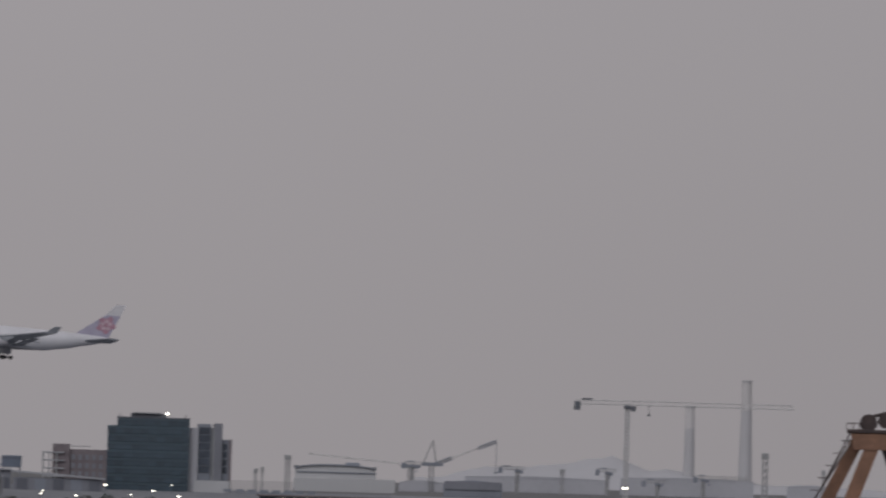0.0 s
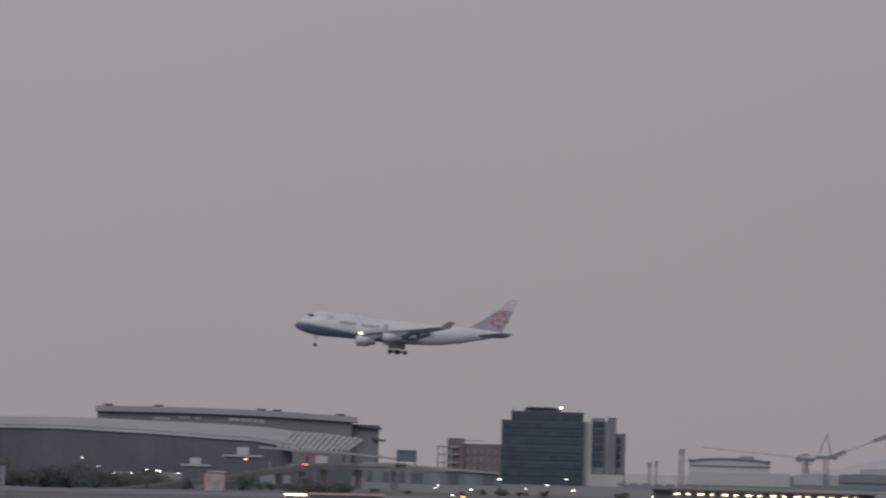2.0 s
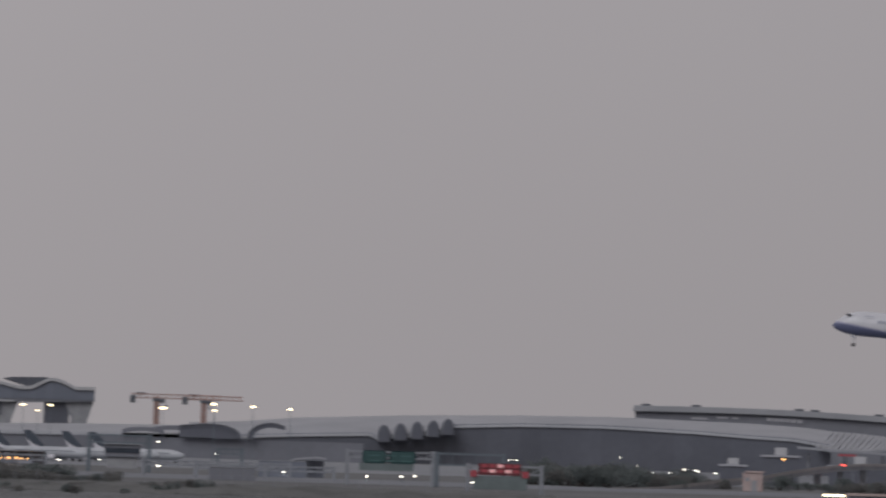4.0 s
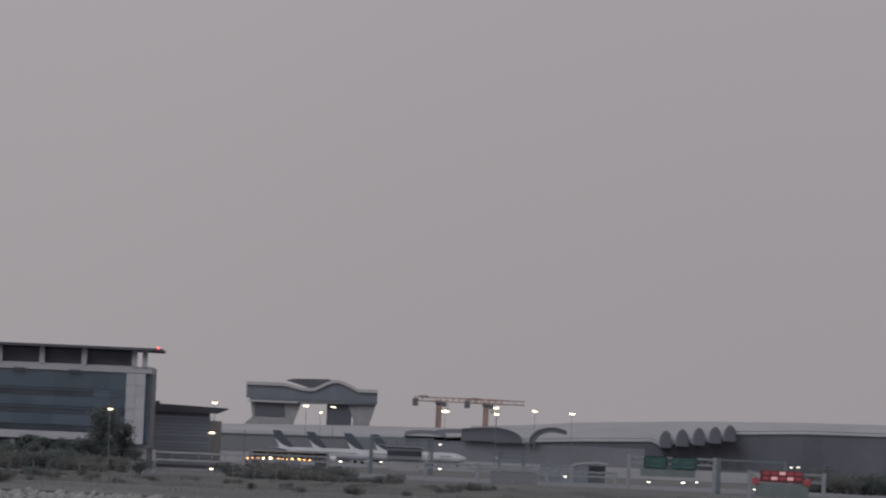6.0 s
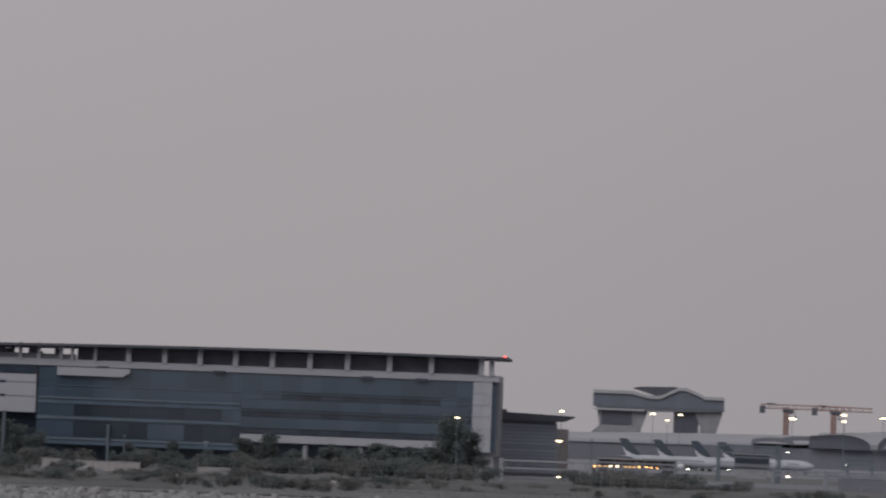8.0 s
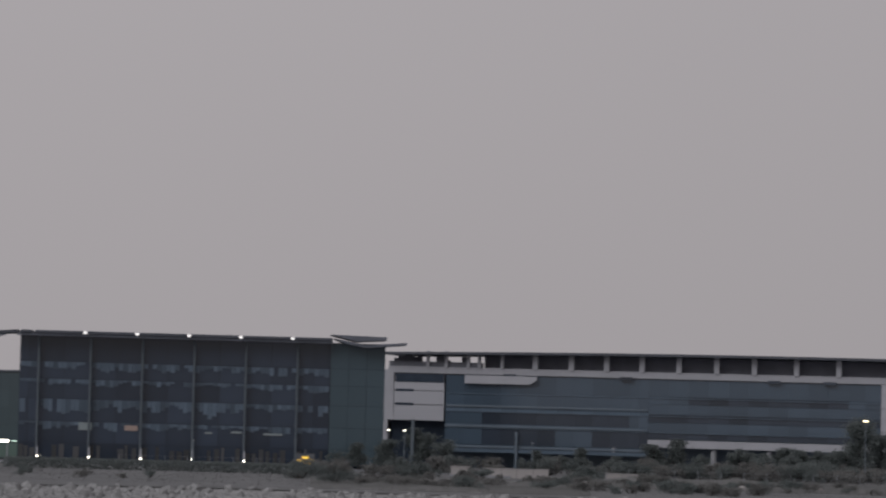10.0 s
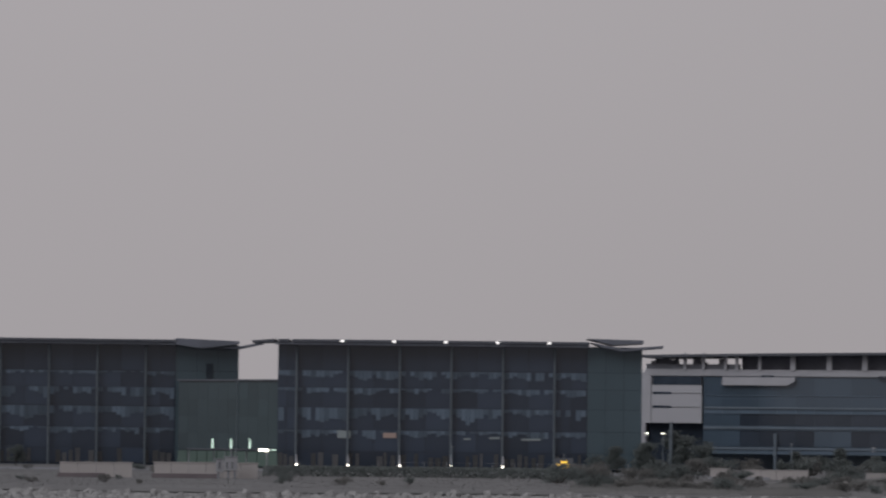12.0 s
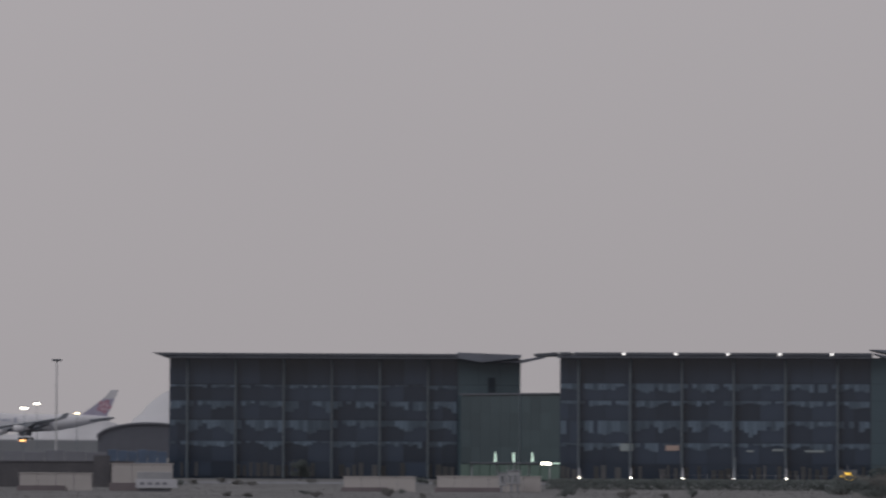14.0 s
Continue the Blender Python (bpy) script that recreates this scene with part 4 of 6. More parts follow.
# low sheds in front
for az0, az1, d, s0, s1, nm in ((6.3, 5.75, 1380, -0.9, -0.9, BROWN_WALL), (5.72, 4.5, 1350, -1.2, -2.6, BROWN_WALL)):
    SF = Front(az0, d, az1, d)
    S = thing("low_shed", SF.m, "low grey flat-roofed airport shed", "building", "low sheds")
    part("wall", boxm(0, SF.w, 0.3, 20, 0, up(min(s0, s1), d) - 0.4), nm, S)
    part("roof", prism(bmesh.new(), [(-0.8, up(s0, d) - 0.5), (SF.w + 0.6, up(s1, d) - 0.5), (SF.w + 0.6, up(s1, d)), (-0.8, up(s0, d))], "y", -0.8, 21), TERM_ROOF, S, "pale thin roof")
    for i in range(5):
        part("door", boxm(SF.w * (i + 0.2) / 5, SF.w * (i + 0.8) / 5, 0.1, 0.28, 0, 3.6), HAZE_GREY if i % 2 else TERM_GLASS, S)
TANK_BLUE = mat("blue_grey_tank_paint", (0.15, 0.165, 0.20), (0.125, 0.138, 0.168), 0.6, scale=0.2, fine=0.08)
BX = thing("water_tank", at(5.75, 1400), "blue-grey square tank on a steel frame", "tank")
part("tank", boxm(-3.3, 3.3, -2, 2, up(-0.6, 1400), up(2.2, 1400), bevel=0.2), TANK_BLUE, BX, "blue-grey tank")
part("tank_band", boxm(-3.35, 3.35, -2.05, 2.05, up(1.5, 1400), up(1.7, 1400)), ROOF_DARK, BX)
for x in (-2.8, 2.8):
    part("leg", boxm(x - 0.25, x + 0.25, -0.5, 0.5, 0, up(0.2, 1400)), STEEL, BX)


# ---- airliners ----
def curve_at(pts, x):
    for (a, u), (b, v) in zip(pts, pts[1:]):
        if a <= x <= b:
            t = (x - a) / (b - a)
            t = t * t * (3 - 2 * t) * 0.4 + t * 0.6
            return u + (v - u) * t
    return pts[-1][1]


def wing_mesh(sections):
    """Sections (x leading, x trailing, y, z, thickness) lofted into one blade."""
    bm = bmesh.new()
    rings = []
    for x0, x1, y, z, th in sections:
        c = x1 - x0
        prof = [(0, 0), (0.12, 0.55), (0.35, 0.62), (0.7, 0.35), (1, 0.03), (1, -0.03), (0.6, -0.3), (0.3, -0.4), (0.1, -0.32)]
        rings.append([(x0 + c * u, y, z + th * v) for u, v in prof])
    return loft(bm, rings)


def wheel(bm, x, y, z, r, w):
    return rod(bm, (x, y - w / 2, z), (x, y + w / 2, z), r, n=14)


def jumbo_jet():
    T = thing("jumbo_jet", Matrix.Identity(4), "white four-engined jumbo jet, blue nose sweep, pink tail emblem, wheels down", "airliner", "jumbo jets")
    top = [(0, -0.75), (0.6, 0.1), (2, 1.5), (4, 2.8), (6, 3.8), (8, 4.35), (11, 4.55), (18, 4.5), (22, 4.2), (26, 3.7), (31, 3.45), (50, 3.4), (60, 3.2), (66, 2.9), (70.6, 2.4)]
    bot = [(0, -1.15), (0.6, -1.75), (2, -2.5), (5, -3.3), (9, -3.7), (22, -3.75), (24, -4.0), (38, -4.0), (42, -3.75), (47, -3.5), (54, -2.3), (61, -0.6), (67, 0.9), (70.6, 1.75)]
    wid = [(0, 0.2), (0.6, 0.9), (2, 1.75), (5, 2.75), (9, 3.2), (14, 3.25), (48, 3.25), (55, 2.6), (62, 1.7), (68, 0.8), (70.6, 0.3)]
    bm = bmesh.new()
    rings = []
    for x in list(np.linspace(0, 9, 13)) + list(np.linspace(10.5, 70.6, 40)):
        x = float(x)
        t, b, w = curve_at(top, x), curve_at(bot, x), curve_at(wid, x)
        mid = (t + b) / 2 if t < 3.6 else (3.4 + b) / 2
        ring = []
        for k in range(24):
            a = k / 24 * math.tau
            s, c = math.sin(a), math.cos(a)
            z = mid + (t - mid) * s if s > 0 else mid + (mid - b) * s
            narrow = 1 - 0.22 * max(0, s) * min(1, max(0, t - 3.5) / 1.5)
            ring.append((x, w * c * narrow, z))
        rings.append(ring)
    loft(bm, rings)
    smooth(part("fuselage", bm, JET_HULL, T, "white hull with violet-blue nose sweep"))
    for s in (-1, 1):
        part("cockpit_window", boxm(4.0, 5.9, s * 2.05 - 0.5, s * 2.05 + 0.5, 2.75, 3.25, bevel=0.1), CRANE_DARK, T, "dark cockpit window")
        part("door", boxm(33.2 - 4.0, 30.6, s * 3.22 - 0.06, s * 3.22 + 0.06, -0.2, 2.0, bevel=0.03), JET_TITLE, T, "dark cargo-side mark")
        for x0, x1, z0, z1 in ((14.6, 15.9, 0.9, 1.8), (16.2, 17.4, 0.9, 1.8), (17.7, 18.8, 0.9, 1.8), (19.1, 20.1, 0.9, 1.8), (22.0, 23.2, 0.4, 1.4), (23.5, 24.6, 0.4, 1.4), (24.9, 26.2, 0.4, 1.4), (26.5, 27.8, 0.4, 1.4), (10.5, 13.0, 2.8, 3.05)):
            part("title_bar", boxm(x0, x1, s * 3.18 - 0.08, s * 3.18 + 0.08, z0, z1, bevel=0.02), JET_TITLE, T, "blue-grey bar of unreadable title")
        # wing, winglet, engines
        wg = part("wing", wing_mesh([(20.5, 37.0, s * 2.6, -2.3, 2.2), (27.0, 38.8, s * 11.5, -1.3, 1.5), (36.5, 44.5, s * 21, -0.1, 0.9), (46.5, 50.6, s * 30.5, 1.5, 0.5)]), JET_GREY, T, "dark grey swept wing")
        part("flap", wing_mesh([(36.6, 40.2, s * 4.0, -2.9, 0.5), (38.6, 41.8, s * 11.5, -2.1, 0.45), (43.4, 45.8, s * 20, -0.4, 0.35)]), JET_GREY, wg, "lowered trailing flap")
        part("winglet", wing_mesh([(47.2, 50.8, s * 30.4, 1.5, 0.35), (50.0, 52.2, s * 31.4, 3.6, 0.2)]), JET_GREY, wg, "upturned dark winglet")
        part("fairing", rod(bmesh.new(), (37, s * 8, -2.6), (43, s * 8, -2.9), 0.5, 0.15), JET_GREY, wg)
        part("fairing", rod(bmesh.new(), (40, s * 16, -1.2), (46, s * 16, -1.4), 0.45, 0.12), JET_GREY, wg)
        for ex, ey, ez in ((20.6, 11.7, -4.2), (29.2, 20.8, -2.7)):
            bm = bmesh.new()
            prof = [(0, 1.15), (0.0, 1.3), (0.5, 1.42), (2.4, 1.4), (4.2, 1.15), (4.3, 0.85), (6.2, 0.5), (6.2, 0.05)]
            rings = [[(ex + x, s * ey + r * math.cos(a / 16 * math.tau), ez + r * math.sin(a / 16 * math.tau)) for a in range(16)] for x, r in prof]
            loft(bm, rings)
            en = smooth(part("engine", bm, JET_WHITE, T, "white engine nacelle"))
            part("intake", rod(bmesh.new(), (ex - 0.02, s * ey, ez), (ex + 0.1, s * ey, ez), 1.1, n=16), RUBBER, en, "dark intake")
            part("pylon", prism(bmesh.new(), [(ex + 1.2, ez + 1.2), (ex + 6.5, ez + 2.3), (ex + 9, ez + 2.4), (ex + 5.5, ez + 0.6)], "y", s * ey - 0.2, s * ey + 0.2), JET_GREY, en, "grey pylon")
        part("tailplane", wing_mesh([(59.6, 69.0, s * 1.0, 0.9, 1.1), (67.6, 71.6, s * 11.0, 2.0, 0.5)]), JET_GREY, T, "dark grey tailplane")
        # main gear
        for gx, gy in ((32.6, 5.5), (35.5, 1.9)):
            g = part("main_gear", rod(bmesh.new(), (gx, s * gy, -3.4), (gx + 0.4, s * gy, -6.8), 0.28), JET_GREY, T, "main landing gear")
            part("gear_door", boxm(gx - 1.4, gx + 1.4, s * (gy + 0.9) - 0.05, s * (gy + 0.9) + 0.05, -5.6, -3.6), JET_GREY, g)
            part("bogie", boxm(gx - 0.8, gx + 1.6, s * gy - 0.15, s * gy + 0.15, -6.95, -6.65), CRANE_DARK, g)
            for dx in (-0.7, 1.5):
                for dy in (-0.55, 0.55):
                    part("wheel", wheel(bmesh.new(), gx + dx, s * gy + dy, -6.8, 0.66, 0.45), RUBBER, g)
    g = part("nose_gear", rod(bmesh.new(), (7.6, 0, -3.3), (7.3, 0, -6.6), 0.2), JET_WHITE, T, "nose landing gear")
    for dy in (-0.45, 0.45):
        part("wheel", wheel(bmesh.new(), 7.3, dy, -6.75, 0.6, 0.4), RUBBER, g)
    part("gear_door", boxm(6.2, 8.0, -0.75, -0.68, -4.4, -3.4), JET_WHITE, g)
    # fin in lilac below and pale above, with a rose emblem
    lower = [(57.0, 3.0), (68.0, 2.4), (71.3, 10.0), (66.5, 10.0)]
    upper = [(66.5, 10.0), (71.3, 10.0), (72.9, 13.7), (69.7, 13.7)]
    fn = part("fin", prism(bmesh.new(), lower, "y", -0.38, 0.38), JET_LILAC, T, "lilac tail fin")
    part("fin_tip", prism(bmesh.new(), upper, "y", -0.26, 0.26), JET_WHITE, fn, "pale upper fin")
    for s in (-1, 1):
        petals = []
        for k in range(40):
            a = k / 40 * math.tau
            r = 2.6 + 0.5 * math.cos(5 * a + 0.6)
            petals.append((66.9 + r * math.cos(a) * 1.05 + 0.35 * math.sin(a) * r * 0.4, 6.7 + r * math.sin(a)))
        part("emblem", prism(bmesh.new(), petals, "y", s * 0.40 - 0.03, s * 0.40 + 0.03), JET_PINK, fn, "plain pink flower-like patch")
        for k in range(5):
            a = k / 5 * math.tau + 0.3
            cx, cz = 66.9 + 1.3 * math.cos(a), 6.7 + 1.3 * math.sin(a)
            pp = [(cx + 0.75 * math.cos(b), cz + 0.6 * math.sin(b)) for b in np.linspace(0, math.tau, 10, endpoint=False)]
            part("emblem_petal", prism(bmesh.new(), pp, "y", s * 0.44 - 0.03, s * 0.44 + 0.03), JET_ROSE, fn)
    part("landing_light", boxm(21.4, 22.4, -5.2, -4.6, -2.2, -1.6, bevel=0.15), WHITE_LAMP, T, "bright landing light in the wing root")
    return T


JET = jumbo_jet()
JET.matrix_world = at(7.317, 1386, up(31.3, 1386) + 0.55, -1.4) @ pose(0, 0, 0, 0, 3.5, 0)
PARK = copy_thing(JET, at(40.72, 1770, 13.2, -1.2))
tagged(PARK, "white jumbo jet with pink tail emblem parked on the apron")


def small_jet():
    T = thing("parked_jet", Matrix.Identity(4), "white parked jet with a dark swept tail fin", "airliner", "parked jets")
    bm = bmesh.new()
    prof = [(0, 0.1, 0), (1, 0.9, 0), (3, 1.5, 0.1), (6, 1.75, 0.2), (24, 1.75, 0.2), (29, 1.2, 0.7), (33, 0.6, 1.1), (36, 0.15, 1.3)]
    loft(bm, [[(x, r * math.cos(a / 16 * math.tau), 2.6 + z + r * math.sin(a / 16 * math.tau)) for a in range(16)] for x, r, z in prof])
    smooth(part("fuselage", bm, SMALL_JET, T))
    fn = part("fin", prism(bmesh.new(), [(28.2, 4.2), (33.6, 4.0), (36.6, 9.7), (33.8, 9.7)], "y", -0.2, 0.2), FIN_TEAL, T, "dark teal tail fin")
    for s in (-1, 1):
        part("fin_mark", prism(bmesh.new(), [(29.8, 4.25), (33.65, 4.05), (35.2, 7.1), (34.0, 6.0), (32.2, 5.0)], "y", s * 0.22 - 0.02, s * 0.22 + 0.02), JET_WHITE, fn, "white sweep on the fin")
        w = part("wing", wing_mesh([(11.5, 18, s * 1.4, 1.7, 0.8), (18.0, 20, s * 14.5, 2.9, 0.25)]), JET_GREY, T)
        part("tailplane", wing_mesh([(30.5, 34, s * 0.5, 3.6, 0.3), (33.5, 35.2, s * 5.6, 4.1, 0.15)]), JET_GREY, T)
        part("engine", rod(bmesh.new(), (10.5, s * 4.6, 1.3), (14.2, s * 4.6, 1.4), 0.9, 0.6, 14), JET_WHITE, T)
        part("main_gear", wheel(bmesh.new(), 17, s * 2.4, 0.5, 0.5, 0.5), RUBBER, T)
        part("strut", rod(bmesh.new(), (17, s * 2.4, 0.5), (17, s * 2.2, 2.0), 0.15), STEEL, T)
    part("nose_wheel", wheel(bmesh.new(), 3.5, 0, 0.4, 0.4, 0.4), RUBBER, T)
    part("nose_strut", rod(bmesh.new(), (3.5, 0, 0.4), (3.5, 0, 1.6), 0.12), STEEL, T)
    part("window_line", boxm(5, 27, -1.77, 1.77, 3.2, 3.4), CRANE_DARK, T, "row of dark windows")
    return T


SJ = small_jet()
# the jets stand nose away to the right, one behind the other
jets = [(18.67, 1200), (18.21, 1215), (17.70, 1230), (17.33, 1260)]
for k, (az, d) in enumerate(jets):
    turn = Matrix.Rotation(radians(az + 180 - 28), 4, "Z")
    m = Matrix.Translation(spot(az, d)) @ turn @ Matrix.Translation((-31.7, 0, 0))
    if k == 0:
        SJ.matrix_world = m @ Matrix.Scale(0.88, 4)
    else:
        c = copy_thing(SJ, m)
        c.scale = (0.88, 0.88, 0.88)

# ---- apron, roads ----
def sector(name, material, a0, a1, d0, d1, z, label, cat, kind="structure", h=0.0):
    bm = bmesh.new()
    n = 24
    near = [bm.verts.new(spot(a0 + (a1 - a0) * i / n, d0, z)) for i in range(n + 1)]
    far = [bm.verts.new(spot(a0 + (a1 - a0) * i / n, d1, z)) for i in range(n + 1)]
    for i in range(n):
        bm.faces.new((near[i], near[i + 1], far[i + 1], far[i]))
    if h:
        for row in (near, far):
            low = [bm.verts.new(v.co - Vector((0, 0, h))) for v in row]
            for i in range(n):
                bm.faces.new((row[i], row[i + 1], low[i + 1], low[i]))
    return tagged(part(name, bm, material), label, cat, kind=kind)


sector("apron", APRON, 22.0, 12.0, 1060, 1630, 0.06, "pale concrete aircraft apron", "apron")
sector("road", TARMAC, 22.0, -12.0, 790, 880, 0.05, "grey tarmac road along the airport", "road")
sector("road", TARMAC, 45.0, 26.0, 690, 722, 0.05, "tarmac drive before the office blocks", "road")
# apron height is chosen so the jet on it fits the camera's view
sector("raised_apron", APRON, 50.0, 36.9, 1600, 1990, 5.85, "concrete apron behind the offices, raised to fit the view", "apron", h=5.8)
sector("forecourt", TARMAC, 12.0, 0.6, 1000, 1690, 0.05, "dark tarmac forecourt", "ground")
# right part of the forecourt in a lighter colour that stands in for haze
sector("yard", APRON, 0.6, -12.0, 1000, 1690, 0.05, "building yard paled with painted haze", "ground")

# ---- far side: hall, sheds, chimneys, hills ----
DF = Front(1.93, 1900, 0.55, 1900)
DH = thing("domed_hall", DF.m, "pale hall with a shallow domed roof", "building")
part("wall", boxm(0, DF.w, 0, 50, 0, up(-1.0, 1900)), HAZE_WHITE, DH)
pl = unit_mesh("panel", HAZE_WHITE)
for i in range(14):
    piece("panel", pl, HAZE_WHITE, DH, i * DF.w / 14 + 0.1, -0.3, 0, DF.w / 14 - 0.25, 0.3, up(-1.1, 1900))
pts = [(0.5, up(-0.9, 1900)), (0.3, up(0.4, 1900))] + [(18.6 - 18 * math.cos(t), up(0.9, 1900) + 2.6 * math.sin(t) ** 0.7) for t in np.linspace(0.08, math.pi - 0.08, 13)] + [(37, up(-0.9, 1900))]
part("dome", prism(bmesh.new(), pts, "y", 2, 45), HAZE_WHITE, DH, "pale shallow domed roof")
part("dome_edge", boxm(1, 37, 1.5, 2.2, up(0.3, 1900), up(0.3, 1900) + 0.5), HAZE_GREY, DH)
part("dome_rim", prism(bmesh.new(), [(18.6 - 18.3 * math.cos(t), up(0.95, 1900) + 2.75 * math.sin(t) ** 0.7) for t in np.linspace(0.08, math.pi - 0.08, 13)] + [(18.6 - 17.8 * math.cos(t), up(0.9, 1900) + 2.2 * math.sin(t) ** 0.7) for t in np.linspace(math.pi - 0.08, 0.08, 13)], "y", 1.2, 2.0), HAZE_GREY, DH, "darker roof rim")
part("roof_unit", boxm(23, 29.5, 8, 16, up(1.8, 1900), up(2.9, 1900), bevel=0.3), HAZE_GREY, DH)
for x in (1, 16, 36):
    part("vent", boxm(x - 1, x + 1, 4, 6, up(1.1, 1900), up(1.9, 1900)), CRANE_DARK, DH)

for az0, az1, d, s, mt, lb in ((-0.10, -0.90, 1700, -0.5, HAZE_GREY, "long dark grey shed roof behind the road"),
                                (-0.39, -2.3, 2600, 0.9, HAZE_BLUE, "blue-grey low flat warehouse painted haze-pale"), (-2.5, -4.3, 2700, 1.6, HAZE_BLUE, "blue-grey low flat warehouse painted haze-pale"),
                                (-4.75, -5.4, 2500, 0.7, HAZE_BLUE, "blue-grey low flat warehouse painted haze-pale"), (0.5, -0.1, 2200, -0.8, HAZE_BLUE, "blue-grey low flat warehouse painted haze-pale"),
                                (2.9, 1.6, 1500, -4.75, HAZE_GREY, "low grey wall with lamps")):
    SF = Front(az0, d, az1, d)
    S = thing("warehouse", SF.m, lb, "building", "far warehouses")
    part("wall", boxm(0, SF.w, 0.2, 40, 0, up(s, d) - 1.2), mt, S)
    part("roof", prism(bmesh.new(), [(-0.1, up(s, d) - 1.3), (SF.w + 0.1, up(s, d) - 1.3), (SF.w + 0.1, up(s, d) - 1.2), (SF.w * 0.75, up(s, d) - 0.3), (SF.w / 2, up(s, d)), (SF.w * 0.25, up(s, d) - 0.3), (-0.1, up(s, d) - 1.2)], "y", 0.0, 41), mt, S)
    if d == 1700 and az0 < 0:
        part("dark_front", boxm(0.5, SF.w - 0.5, -0.5, -0.1, up(-2.7, d), up(-0.8, d)), BROWN_WALL, S, "dark glazed upper front")
    for i in range(8):
        part("bay", boxm(SF.w * (i + 0.15) / 8, SF.w * (i + 0.85) / 8, 0, 0.25, 0.5, max(1.5, up(s, d) - 2.4)), mt, S)

for az, s, d, r0, r1 in ((-4.18, 24.9, 4500, 7.6, 4.9), (-3.42, 18.5, 4500, 6.2, 4.7)):
    C = thing("chimney", Matrix.Translation(spot(az, d)), "tall pale power station chimney in haze", "chimney", "power station chimneys")
    z = up(s, d)
    zs = up(s * 0.72, d)
    rm = r0 + (r1 - r0) * (zs / z)
    part("shaft", rod(bmesh.new(), (0, 0, 0), (0, 0, zs), r0, rm, 24), CHIMNEY_DARK, C, "greyer lower shaft")
    part("upper_shaft", rod(bmesh.new(), (0, 0, zs), (0, 0, z), rm, r1, 24), CHIMNEY_PALE, C, "paler upper shaft")
    part("rim", rod(bmesh.new(), (0, 0, z - 1.5), (0, 0, z + 0.6), r1 + 0.5, r1 + 0.5, 24), CHIMNEY_DARK, C)

def hill(az0, az1, d, peaks, label):
    bm = bmesh.new()
    n, m = 60, 10
    grid = []
    for i in range(n + 1):
        az = az0 + (az1 - az0) * i / n
        h = max(0.0, max(s - k * (az - a) ** 2 for a, s, k in peaks)) if peaks else 0
        h += 0.12 * noise.noise((az * 6, d * 0.01, 0))
        row = []
        for j in range(m + 1):
            u = j / m
            row.append(bm.verts.new(spot(az, d - 300 + 600 * u, max(-1, up(h, d) * math.sin(math.pi * min(u, 0.98)) - 1 + 4 * noise.noise((az * 9, u * 4, 3))))))
        grid.append(row)
    for r, s in zip(grid, grid[1:]):
        for j in range(m):
            bm.faces.new((r[j], s[j], s[j + 1], r[j + 1]))
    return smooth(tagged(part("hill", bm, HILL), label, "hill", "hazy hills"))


hill(0.3, -7.0, 4600, [(-2.27, 6.1, 9.0), (-1.9, 4.5, 4.0), (-1.2, 3.5, 2.5), (-3.12, 3.6, 7.0), (-3.7, 1.5, 1.5), (-4.6, 0.6, 0.5), (-5.2, 0.6, 1.0)], "low hill behind the warehouses, painted haze-pale")
hill(42.0, 36.5, 4600, [(37.35, 12.4, 13.0), (38.9, 4.6, 6.0)], "steep hill behind the parked aircraft, painted haze-pale")


# ---- cranes ----
def lattice(bm, a, b, w, r, n):
    """A square truss from a to b: four chords and zigzag bracing."""
    a, b = Vector(a), Vector(b)
    d = (b - a).normalized()
    s = d.cross(Vector((0, 1, 0)) if abs(d.y) < 0.9 else Vector((1, 0, 0))).normalized() * w / 2
    t = d.cross(s).normalized() * w / 2
    cs = [s + t, s - t, -s - t, -s + t]
    for c in cs:
        rod(bm, a + c, b + c, r, n=4)
    for i in range(n):
        p, q = a + (b - a) * i / n, a + (b - a) * (i + 1) / n
        for k in range(4):
            rod(bm, p + cs[k], q + cs[(k + 1) % 4], r * 0.7, n=3)
    return bm


